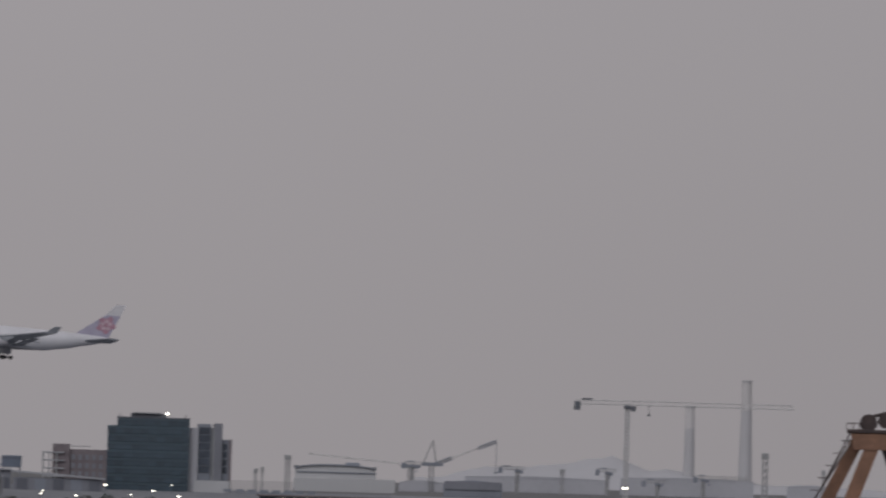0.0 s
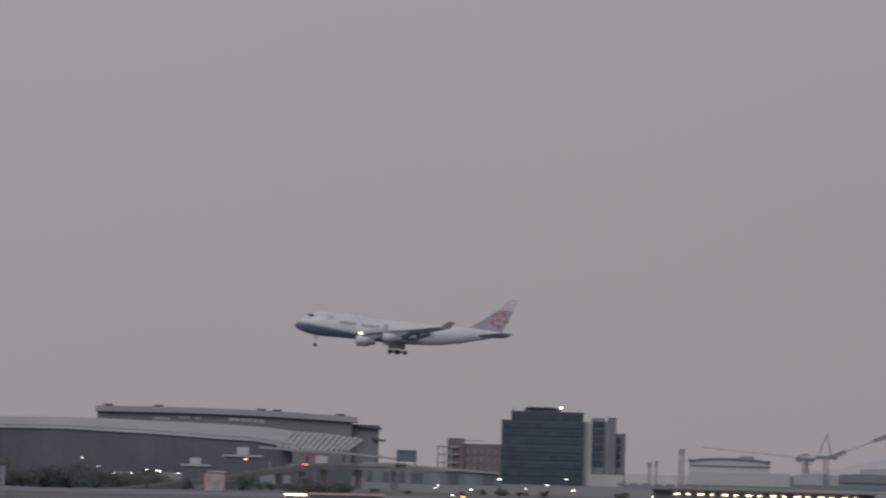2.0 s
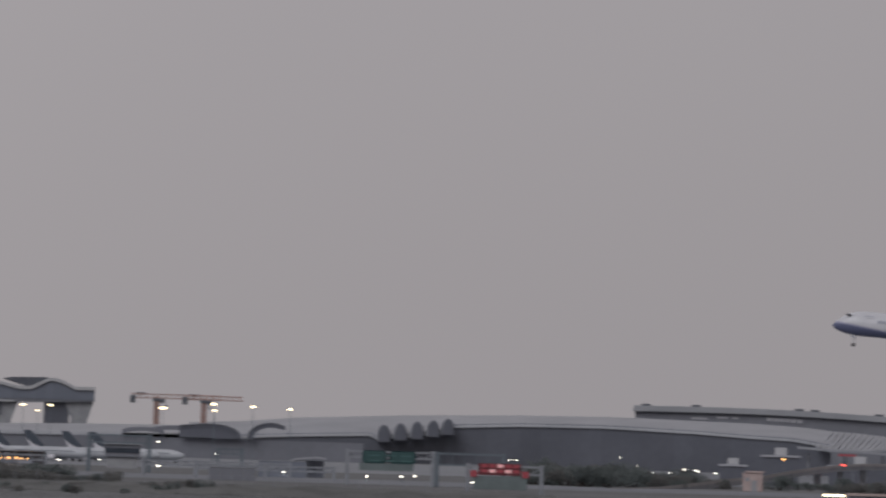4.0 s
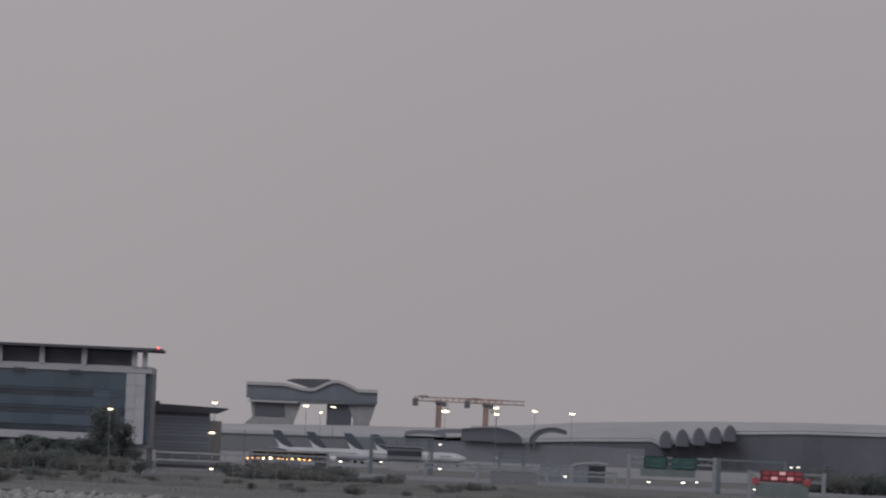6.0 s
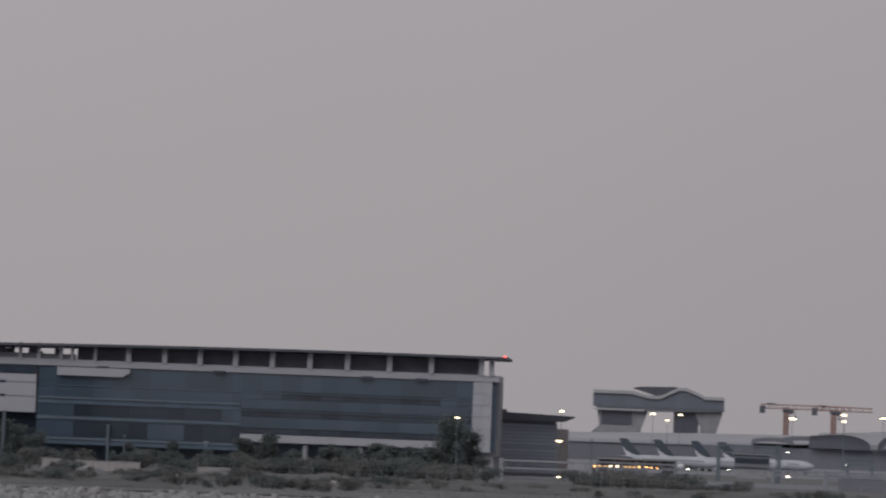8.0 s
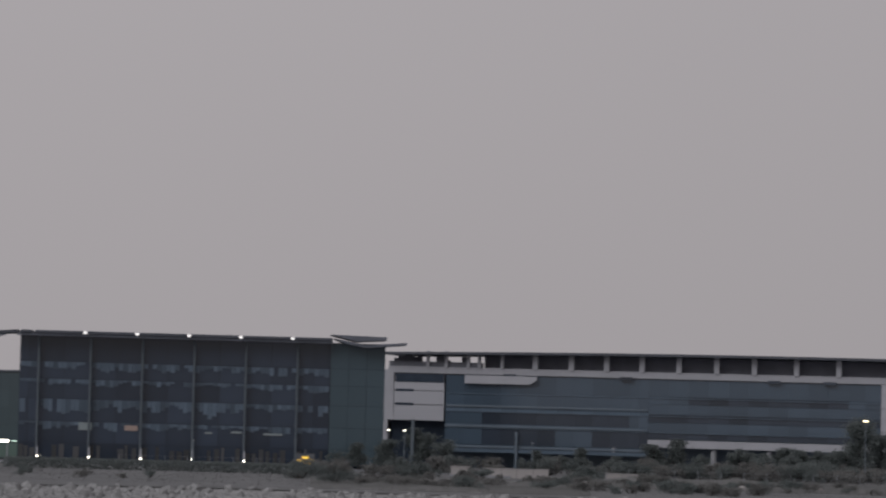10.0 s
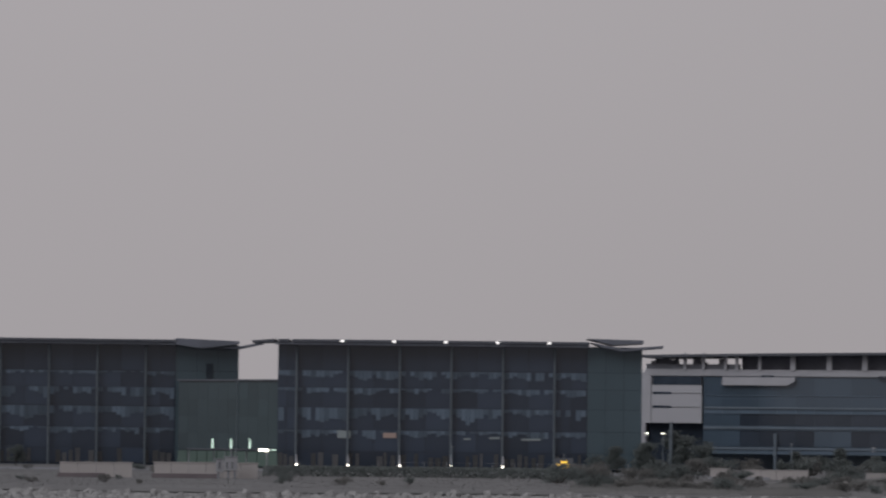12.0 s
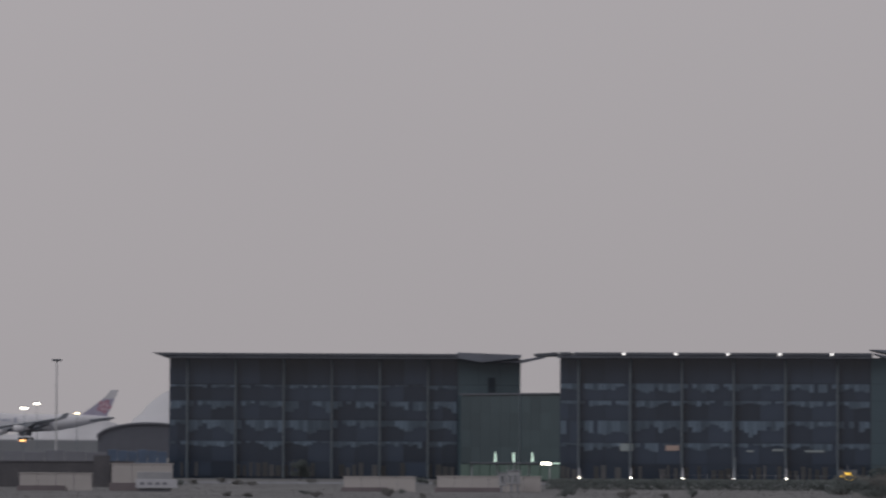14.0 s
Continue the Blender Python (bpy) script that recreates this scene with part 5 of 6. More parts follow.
def hammerhead(az, d, s_jib, x_back, x_front, mt, label, w=1.8, r=0.16):
    # beyond two kilometres dark steel is swapped for a haze-paled grey
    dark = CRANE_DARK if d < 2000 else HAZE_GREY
    T = thing("tower_crane", at(az, d), label, "tower crane", "tower cranes")
    z = up(s_jib, d)
    bm = bmesh.new()
    lattice(bm, (0, 0, 0), (0, 0, z), w * 0.62, r * 1.5, max(8, int(z / 1.4)))
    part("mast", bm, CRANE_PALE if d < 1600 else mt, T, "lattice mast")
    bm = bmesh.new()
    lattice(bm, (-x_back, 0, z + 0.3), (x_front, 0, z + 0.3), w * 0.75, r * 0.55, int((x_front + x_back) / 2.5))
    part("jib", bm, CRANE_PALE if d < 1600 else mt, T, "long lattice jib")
    part("slewing_ring", boxm(-w * 0.7, w * 0.7, -w * 0.7, w * 0.7, z - 1.8, z - 0.6, bevel=0.2), dark, T)
    part("cab", boxm(w * 0.6, w * 0.6 + 1.8, -1.6, 0, z - 2.6, z - 0.8, bevel=0.1), dark, T)
    part("counterweight", boxm(-x_back - 0.5, -x_back + 1.8, -1.0, 1.0, z - 2.6, z + 0.5, bevel=0.1), dark, T, "dark counterweight block")
    part("winch", boxm(-x_back + 2.2, -x_back + 6, -0.7, 0.7, z + 0.9, z + 1.7), dark, T)
    part("hook_block", boxm(x_front * 0.12, x_front * 0.12 + 1.0, -0.3, 0.3, z - 4.2, z - 3.4), dark, T)
    part("hoist_rope", rod(bmesh.new(), (x_front * 0.12 + 0.5, 0, z - 3.4), (x_front * 0.12 + 0.5, 0, z), 0.08, n=4), dark, T)
    return T


hammerhead(-2.57, 1500, 18.7, 18.5, 59, CRANE_GREY, "tall grey tower crane with a long level jib", 1.9, 0.2)
hammerhead(16.45, 1750, 9.3, 10.5, 27, CRANE_RED, "faded orange tower crane above the terminal", 2.2, 0.34)
hammerhead(15.81, 1750, 9.2, 8.5, 16, CRANE_RED, "faded orange tower crane above the terminal", 2.2, 0.34)
for az, s, xb, xf in ((-1.10, 2.6, 10, 4), (-2.32, 2.7, 6, 5), (-3.62, 1.7, 5, 24), (0.33, 3.0, 5, 14), (-3.0, 0.4, 8, 5)):
    hammerhead(az, 2300, s, xb, xf, CRANE_GREY, "small hazy grey tower crane", 2.0, 0.3)


def luffing(az, d, s_base, s_top, xj0, sj0, xj1, sj1, label, apex):
    T = thing("luffing_crane", at(az, d), label, "crane", "luffing cranes")
    zb, zt = up(s_base, d), up(s_top, d)
    bm = bmesh.new()
    lattice(bm, (0, 0, 0), (0, 0, zb), 2.2, 0.28, 8)
    part("mast", bm, CRANE_GREY, T)
    part("machine_deck", boxm(-5, 6, -1.2, 1.2, zb - 0.8, zb + 0.9, bevel=0.2), HAZE_GREY, T)
    bm = bmesh.new()
    if apex:
        rod(bm, (-4.5, 0, zb), (0.5, 0, zt), 0.3)
        rod(bm, (2.5, 0, zb), (0.5, 0, zt), 0.35)
        part("gantry_frame", bm, CRANE_GREY, T)
        bm = bmesh.new()
    lattice(bm, (xj0, 0, up(sj0, d)), (xj1, 0, up(sj1, d)), 0.7, 0.1, 14)
    part("jib", bm, CRANE_PALE, T, "thin pale lattice jib")
    if apex:
        a, b = Vector((xj0, 0, up(sj0, d))), Vector((xj1, 0, up(sj1, d)))
        part("jib_foot", lattice(bmesh.new(), a, a.lerp(b, 0.3), 1.5, 0.26, 6), HAZE_GREY, T, "dark jib foot")
        part("jib_head", lattice(bmesh.new(), a.lerp(b, 0.72), b, 1.5, 0.26, 6), HAZE_GREY, T, "dark jib head")
        part("hoist_rope", rod(bmesh.new(), b, (xj1, 0, up(1.6, d)), 0.16, n=4), HAZE_GREY, T)
        part("hook_block", boxm(xj1 - 0.7, xj1 + 0.7, -0.4, 0.4, up(1.2, d), up(1.7, d), bevel=0.1), HAZE_GREY, T)
    return T


luffing(0.07, 2200, 3.0, 8.7, 0.5, 2.8, 33.6, 8.9, "grey luffing crane with a pointed frame and raised jib", True)
luffing(0.36, 2350, 2.4, 4.0, 0.0, 2.8, -57.0, 4.7, "far hazy crane with a long thin jib", False)
# fixed pole masts
for az, s, d, r in ((-4.45, 7.7, 1500, 0.75), (-5.24, 4.1, 1500, 0.4), (2.02, 4.0, 1690, 0.8), (2.45, 0.6, 1690, 0.5), (2.36, 1.0, 1690, 0.4), (-1.71, 2.6, 2300, 0.8)):
    T = thing("mast", Matrix.Translation(spot(az, d)), "slim grey lattice mast", "mast", "slim masts")
    bm = bmesh.new()
    lattice(bm, (0, 0, 0), (0, 0, up(s, d)), r * 2, r * 0.3, 8)
    part("pole", bm, CRANE_GREY, T)
    part("head", boxm(-r * 1.6, r * 1.6, -r, r, up(s, d) - 1.6, up(s, d) + 0.4, bevel=0.1), CRANE_GREY, T)


# ---- orange derrick on a barge near the water's edge ----
def derrick():
    D = 350
    T = thing("barge_derrick", at(-5.79, D), "orange steel derrick frame on a moored barge", "crane")
    z = up(16.8, D)
    part("barge", boxm(-16, 22, -8, 8, -3.4, -0.6, bevel=0.4), RUST, T, "dark barge hull")
    part("deck", boxm(-15.5, 21.5, -7.5, 7.5, -0.6, -0.35), RUST, T)
    for y in (-1.2, 1.4):
        bm = bmesh.new()
        for x0, x1, zz in ((-6.6, -0.15, z - 0.9),):
            prism(bm, [(x0 - 0.62, -0.4), (x0 + 0.62, -0.4), (x1 + 0.55, zz), (x1 - 0.55, zz)], "y", y - 0.5, y + 0.5)
        part("leg", bm, ORANGE, T, "orange box-section leg")
    part("leg", prism(bmesh.new(), [(-4.4, -0.4), (-3.1, -0.4), (1.6, z - 1.2), (0.4, z - 1.2)], "y", -3.6, -2.6), ORANGE, T, "orange box-section leg")
    part("leg", prism(bmesh.new(), [(5.2, -0.4), (6.4, -0.4), (2.1, z - 1.5), (1.0, z - 1.5)], "y", -2.4, -1.4), RUST, T, "dark rear leg")
    part("head_beam", boxm(-1.5, 2.6, -3.8, 2.0, z - 1.25, z - 0.95, bevel=0.05), RUST, T)
    part("head_box", prism(bmesh.new(), [(-0.9, z - 2.6), (1.9, z - 2.6), (2.2, z - 1.3), (-1.2, z - 1.3)], "y", -3.7, -2.4), ORANGE, T)
    part("sheave", rod(bmesh.new(), (0.25, -3.4, z - 0.4), (0.25, -2.2, z - 0.4), 0.72, n=18), RUST, T, "dark round sheave")
    part("sheave", rod(bmesh.new(), (1.6, -3.4, z - 0.2), (1.6, -2.2, z - 0.2), 0.6, n=18), RUST, T, "dark round sheave")
    part("railing", boxm(-1.5, -0.2, -3.8, -3.75, z - 0.5, z - 0.42), RUST, T)
    for x in (-1.5, -1.0, -0.5):
        part("rail_post", rod(bmesh.new(), (x, -3.75, z - 0.95), (x, -3.75, z - 0.4), 0.04, n=5), RUST, T)
    part("boom_stay", rod(bmesh.new(), (0.4, -2.8, z + 0.1), (6.0, -2.8, z + 1.6), 0.14, n=6), RUST, T)
    for k in range(3):
        part("stay", rod(bmesh.new(), (-7.6 - 0.5 * k, -3.2, -0.4), (-1.2, -3.2, z - 1.2 - 0.5 * k), 0.06, n=5), RUST, T)
    for k in range(12):
        u = k / 12
        part("rung", rod(bmesh.new(), (-8.6 + 7.2 * u, -3.2, 0.5 + 12.3 * u), (-7.2 + 6.6 * u, -3.2, 0.5 + 12.3 * u), 0.04, n=5), RUST, T)


derrick()


# ---- lamps ----
def pole_lamp(name, az, d, slope, lens, label, size=1.0, pole=0.11, group="lamp posts"):
    T = thing(name, at(az, d), label, "lamp post", group)
    z = max(0.9, up(slope, d))
    size *= 0.8 if d > 1000 and slope > 3 else 0.64
    part("pole", rod(bmesh.new(), (0, 0.4, 0), (0, 0.4, z), pole, pole * 0.6), MULLION, T)
    part("head", boxm(-size * 0.8, size * 0.8, -0.35, 0.6, z + size * 0.22, z + size * 0.4, bevel=0.04), CRANE_DARK, T)
    part("lens", boxm(-size * 0.85, size * 0.85, -0.42, 0.3, z - size * 0.18, z + size * 0.22, bevel=size * 0.1), lens, T, "glowing lens")
    return T


FLOODS = [(16.36, 1400, 6.7, 1.7), (15.14, 1400, 7.6, 1.2), (14.64, 1400, 7.3, 1.2), (15.67, 1400, 8.0, 1.3), (15.66, 1400, 6.5, 1.1), (18.25, 1500, 6.6, 1.3),
          (17.88, 1500, 6.6, 1.2), (18.05, 1500, 5.2, 0.9), (19.49, 870, 6.4, 1.0), (19.51, 828, -0.7, 1.0), (19.50, 640, -9.2, 0.6),
          (20.90, 730, 3.9, 0.75), (39.63, 1250, 6.3, 1.6), (39.46, 1250, 7.4, 1.4), (38.92, 1250, 5.2, 1.1)]
for az, d, s, size in FLOODS:
    pole_lamp("floodlight", az, d, s, WARM_LAMP if az < 39 else WHITE_LAMP, "tall floodlight pole with a glowing warm head", size, group="floodlights")
for az, d, s, size in ((27.36, 735, -1.2, 0.5), (27.14, 735, -1.2, 0.45)):
    pole_lamp("path_light", az, d, s, WHITE_LAMP, "white path light on a slim pole", size, group="path lights")
SMALL = [(4.48, -4.15, 1.1), (3.83, -5.2, 0.8), (3.58, -3.75, 0.7), (3.48, -6.35, 0.8), (4.13, -6.3, 0.5), (4.87, -6.8, 0.6), (5.34, -6.6, 0.5), (5.32, -5.9, 0.5), (5.11, -8.2, 0.5),
         (2.40, -7.2, 0.6), (10.15, -1.6, 0.6), (9.91, -3.6, 0.5), (9.71, -5.0, 0.5), (9.46, -5.0, 0.7), (9.27, -4.1, 0.7), (9.13, -4.2, 0.7), (9.08, -4.45, 0.7), (8.84, -4.8, 0.6), (8.58, -4.3, 0.7), (7.155, -5.75, 0.6),
         (-2.56, -1.3, 1.5), (13.57, -8.0, 0.6), (13.10, -7.8, 0.6), (12.92, -7.55, 0.5), (13.53, -5.86, 0.45), (13.33, -5.8, 0.45), (13.12, -6.0, 0.45), (14.70, -7.5, 0.6), (15.04, -6.4, 0.6),
         (15.46, -7.37, 0.7), (15.65, -6.84, 0.5), (15.62, -3.74, 0.6), (16.41, -1.25, 0.8), (16.40, -6.97, 0.7), (17.2, -5.9, 0.6), (17.75, -6.2, 0.7), (12.13, -8.66, 0.5), (11.66, -9.63, 0.6),
         (11.45, -7.66, 0.6), (11.645, -3.1, 0.6), (11.55, -3.05, 0.5), (2.1, -6.2, 0.6), (1.1, -7.0, 0.6), (0.4, -7.2, 0.6)]
for az, s, size in SMALL:
    d = min(1300, max(700, 6600 / max(5.0, -s)))
    pole_lamp("apron_light", az, d, s, WHITE_LAMP, "small white ground light on a short post", size, pole=0.1, group="apron lights")
pole_lamp("signal_light", 7.12, 1010, -1.9, RED_LAMP, "red signal light on a pole", 1.0, group="signals")
pole_lamp("signal_light", 7.93, 1010, -1.0, AMBER_LAMP, "amber signal light on a pole", 0.9, group="signals")
pole_lamp("signal_light", 39.65, 1200, -1.3, AMBER_LAMP, "amber signal light on a pole", 1.5, group="signals")
pole_lamp("signal_light", 4.97, 800, -8.55, AMBER_LAMP, "amber signal light on a pole", 0.8, group="signals")
HM = thing("high_mast_light", at(39.20, 1300), "tall slim mast with a ring of lamps on top", "lamp post")
part("pole", rod(bmesh.new(), (0, 0, 0), (0, 0, up(17.6, 1300)), 0.36, 0.2, 10), HAZE_WHITE, HM)
part("head", boxm(-1.5, 1.5, -0.6, 0.6, up(17.5, 1300), up(18.0, 1300), bevel=0.15), CRANE_DARK, HM)

# amber lights along a low barrier on the apron
for k, az in enumerate((18.93, 18.75, 18.52, 18.36, 18.22)):
    T = thing("amber_beacon", at(az, 1050), "amber beacon bar on an apron vehicle", "beacon", "amber beacons")
    part("base", boxm(-2.2, 2.2, 0, 2.0, 0, 1.0, bevel=0.1), CAR_A, T, "dark vehicle body")
    for x in ((-1.5, -0.5, 0.9), (-1.0, 0.8))[k % 2]:
        part("lens", boxm(x - 0.3, x + 0.35, -0.2, 0.3, 1.02, 1.45 + 0.2 * (k % 2), bevel=0.1), AMBER_LAMP if k != 1 else WARM_LAMP, T, "glowing amber lens")

AS = thing("apron_shelter", at(18.44, 1054), "long dark open shelter with a pale roof on the apron", "shelter")
part("roof", boxm(-9.9, 9.9, -0.4, 4, 3.05, 3.35, bevel=0.05), STEEL, AS, "pale thin roof")
part("wall", boxm(-9.6, 9.6, 0.6, 3.6, 0, 3.05), DARK_HOARD, AS, "dark back wall")
for k in range(6):
    part("post", boxm(-9.5 + k * 3.78, -9.3 + k * 3.78, -0.2, 0.0, 0, 3.05), STEEL, AS)
# lit strip beside the forecourt
LS = thing("lit_shelter", at(0.9, 900), "low dark shelter with a row of warm lit windows", "shelter")
part("roof", boxm(-24, 24, -1, 4, 2.75, 3.1, bevel=0.05), RED_BRICK, LS, "dull red roof edge")
part("wall", boxm(-23.5, 23.5, 1, 3.5, 0, 2.75), BROWN_WALL, LS)
for i in range(16):
    part("lit_window", boxm(-19 + i * 2.55, -17.8 + i * 2.55 - 0.5 * (i % 2), 0.7, 0.98, 1.9, 2.1), WARM_LAMP, LS, "warm lit window")


# ---- gantries, signs, ramp, pier ----
def gantry(az0, az1, d, s_top, s_low, posts, label, mt=STEEL):
    F = Front(az0, d, az1, d)
    T = thing("sign_gantry", F.m, label, "gantry", "road gantries")
    zt, zl = up(s_top, d), up(s_low, d)
    for z in (zt, zl):
        part("chord", boxm(0, F.w, -0.2, 0.2, z - 0.22, z + 0.12), mt, T)
    n = max(4, int(F.w / 2))
    for i in range(n):
        if mt == STEEL:
            part("brace", rod(bmesh.new(), (F.w * i / n, 0, zl if i % 2 else zt), (F.w * (i + 1) / n, 0, zt if i % 2 else zl), 0.09, n=4), mt, T)
        else:
            part("baluster", rod(bmesh.new(), (F.w * (i + 0.5) / n, 0, zl), (F.w * (i + 0.5) / n, 0, zt), 0.08, n=4), mt, T)
    for p in posts:
        part("post", boxm(F.x(p) - 0.35, F.x(p) + 0.35, -0.3, 0.3, 0, zt + 0.3, bevel=0.05), mt, T)
    return F, T


G1, G1T = gantry(13.86, 12.66, 770, -2.0, -3.4, (13.84, 12.68), "grey road gantry with a green sign")
for p, q in ((13.64, 13.32), (13.26, 12.92)):
    part("sign_panel", boxm(G1.x(p), G1.x(q), -0.5, -0.25, up(-4.75, 770), up(-1.8, 770), bevel=0.25), SIGN_GREEN, G1T, "dark green direction sign")
for k in range(3):
    for j in range(2):
        part("sign_bar", boxm(G1.x(13.55) + 2.9 * k, G1.x(13.55) + 2.9 * k + 2.0, -0.53, -0.5, up(-4.3, 770) + 0.95 * j, up(-4.3, 770) + 0.95 * j + 0.22), SIGN_PALE, G1T, "bar of unreadable sign text")
gantry(12.64, 11.7, 780, -2.0, -4.6, (12.62, 12.66, 11.72), "grey road gantry over the airport road", MULLION)
G3, G3T = gantry(12.22, 11.18, 700, -4.6, -6.4, (12.20, 11.20), "grey road gantry with a red lit sign")
part("sign_panel", boxm(G3.x(12.06), G3.x(11.49), -0.6, -0.3, up(-6.8, 700), up(-4.0, 700), bevel=0.03), LED_BOARD, G3T, "dark red electronic sign panel")
for k in range(5):
    for j in range(2):
        x = G3.x(12.02) + k * 1.32
        part("led_bar", boxm(x, x + 1.05, -0.66, -0.6, up(-6.2, 700) + 0.85 * j, up(-6.2, 700) + 0.85 * j + 0.55), PALE_LED if 0 < k < 4 and (k + j) % 2 else RED_LED, G3T, "glowing red bar of unreadable text")
part("lower_panel", boxm(G3.x(12.12), G3.x(11.40), -0.45, -0.2, up(-10.2, 700), up(-7.0, 700), bevel=0.03), DULL_PANEL, G3T, "dull green-grey lower panel")
part("lower_panel", boxm(G1.x(13.68), G1.x(12.94), -0.4, -0.15, up(-6.5, 770), up(-4.75, 770), bevel=0.03), DULL_PANEL, G1T, "dull green-grey lower panel")
for az, s in ((12.12, -6.9), (11.42, -6.9)):
    part("warning_lamp", boxm(G3.x(az) - 0.55, G3.x(az) + 0.55, -0.66, -0.3, up(s, 700) - 0.3, up(s, 700) + 0.8, bevel=0.05), RED_LED, G3T, "red lamp")
gantry(20.30, 19.05, 720, -5.6, -7.4, (20.28, 19.07), "pale open footbridge railing beside the road", CONCRETE)
gantry(16.62, 14.6, 860, -5.6, -6.6, (16.6, 15.9, 15.2, 14.62), "pale steel roadside railing")
gantry(17.36, 16.5, 900, 0.0, -1.7, (17.34, 16.52), "pale steel frame above a control cabin", MULLION)
CB = thing("control_cabin", at(16.89, 1000), "dark raised control cabin", "cabin")
part("body", boxm(-4.2, 4.2, 0, 5, 2.6, up(-2.2, 1000), bevel=0.1), BROWN_WALL, CB)
part("roof", boxm(-4.7, 4.7, -0.5, 5.5, up(-2.2, 1000), up(-1.9, 1000), bevel=0.05), TERM_ROOF, CB)
part("window_band", boxm(-4.0, 4.0, -0.1, 0, 3.6, 4.8), STRIP_GLASS, CB)
part("base", boxm(-3.6, 3.6, 0.5, 4.5, 0, 2.6), CONCRETE, CB)
for az, s, d in ((19.07, 0.0, 720), (17.36, 0.4, 900), (16.56, 0.0, 900), (27.03, 1.3, 740), (25.4, -3.5, 720), (30.0, -5, 700)):
    T = thing("pole", Matrix.Translation(spot(az, d)), "plain grey steel pole by the road", "pole", "roadside poles")
    part("shaft", rod(bmesh.new(), (0, 0, 0), (0, 0, up(s, d)), 0.4 if az == 27.03 else 0.16, 0.3 if az == 27.03 else 0.1), MULLION, T)
    part("cap", rod(bmesh.new(), (0, 0, up(s, d)), (0, 0, up(s, d) + 0.2), 0.45 if az == 27.03 else 0.2), STEEL, T)

# road ramp on piers
RM = thing("road_ramp", Matrix.Identity(4), "grey concrete road ramp climbing to a viaduct", "viaduct")
line = [(10.29, 846, -0.6), (9.6, 880, -0.3), (9.15, 910, 0.45), (8.69, 940, 1.4), (8.23, 970, 2.1), (7.85, 990, 3.4), (7.47, 1010, 4.5), (7.16, 1025, 5.2), (6.86, 1040, 5.6), (6.4, 1055, 5.7), (5.9, 1062, 5.7)]
bm = bmesh.new()
loft(bm, [[spot(a, d, z - 0.9), spot(a, d + 10, z - 0.9), spot(a, d + 10, z + 0.2), spot(a, d, z + 0.2)] for a, d, z in line])
part("deck", bm, CONCRETE, RM, "grey concrete deck")
bm = bmesh.new()
loft(bm, [[spot(a, d - 0.3, z + 0.1), spot(a, d + 0.1, z + 0.1), spot(a, d + 0.1, z + 0.75), spot(a, d - 0.3, z + 0.75)] for a, d, z in line])
part("parapet", bm, PALE_WALL, RM, "paler concrete parapet")
for a, d, z in line[4:]:
    ob = part("pier", boxm(-0.9, 0.9, 3, 6, 0, z - 0.8, bevel=0.1), CONCRETE, RM)
    ob.matrix_world = at(a, d)
PK = thing("pink_kiosk", at(8.34, 880), "faded pink concrete kiosk below the ramp", "kiosk")
part("body", boxm(-2.1, 2.1, 0, 4, 0, 3.9, bevel=0.15), PINK_BLOCK, PK)
part("roof", boxm(-1.6, 2.3, -0.2, 4.2, 3.9, 4.3, bevel=0.1), PINK_BLOCK, PK)
part("door", boxm(-0.3, 0.9, -0.06, 0, 0, 2.4), CONCRETE, PK)
part("vent", boxm(-1.6, -0.7, -0.06, 0, 2.2, 3.0), CONCRETE, PK)
for az, d, s0, s1, w in ((7.97, 1060, -1.6, 1.8, 4.5), (8.61, 1150, -4.0, -1.0, 3.5), (6.9, 1100, -3.5, 0.2, 8)):
    T = thing("service_building", at(az, d), "small grey flat-roofed service building", "building", "service buildings")
    part("body", boxm(-w, w, 0, 10, 0, up(s0, d) + 1.2), TERM_GLASS, T)
    part("roof", boxm(-w - 0.5, w + 0.5, -0.5, 10.5, up(s0, d) + 1.2, up(s0, d) + 1.7), HAZE_BLUE, T)
    part("roof_cabin", boxm(-1.5, 1.5, 2, 5, up(s0, d) + 1.7, up(s1, d), bevel=0.1), HAZE_WHITE, T, "small pale roof cabin")
    for i in range(4):
        part("window", boxm(-w + 0.6 + i * w * 0.5, -w + 0.6 + i * w * 0.5 + w * 0.32, -0.1, 0, 1.2, 2.8), TERM_GLASS, T)
OR = thing("orange_roofed_booth", at(6.75, 760), "low booth with an orange roof edge", "booth")
part("body", boxm(-4, 9.2, 0, 3, 0, 0.9), BROWN_WALL, OR)
part("roof", boxm(-4.4, 9.6, -0.4, 3.4, 0.9, 1.35, bevel=0.05), PINK_BLOCK, OR)
part("light", boxm(-8.5, -4.6, -0.3, 0, 0.75, 1.05), WARM_LAMP, OR, "warm light strip")
RS = thing("red_sign_board", at(7.08, 1060), "narrow red lit sign board above the viaduct", "sign")
part("board", boxm(-2.2, 2.2, -0.2, 0.2, up(0.2, 1060), up(0.7, 1060)), RED_LED, RS, "glowing red bar")
for x in (-1.6, 1.6):
    part("post", boxm(x - 0.1, x + 0.1, -0.1, 0.1, 0, up(0.2, 1060)), STEEL, RS)
CN = thing("entrance_canopy", Matrix.Identity(4), "thin pale canopy below the terminal roof tip", "canopy")
bm = bmesh.new()
loft(bm, [[spot(a, 1500, up(s, 1500)), spot(a, 1530, up(s, 1500)), spot(a, 1530, up(s, 1500) + 0.8), spot(a, 1500, up(s, 1500) + 0.8)] for a, s in ((7.75, 1.7), (7.4, 1.3), (7.0, 1.1), (6.5, 0.7), (6.1, 0.1), (5.8, -0.5))])
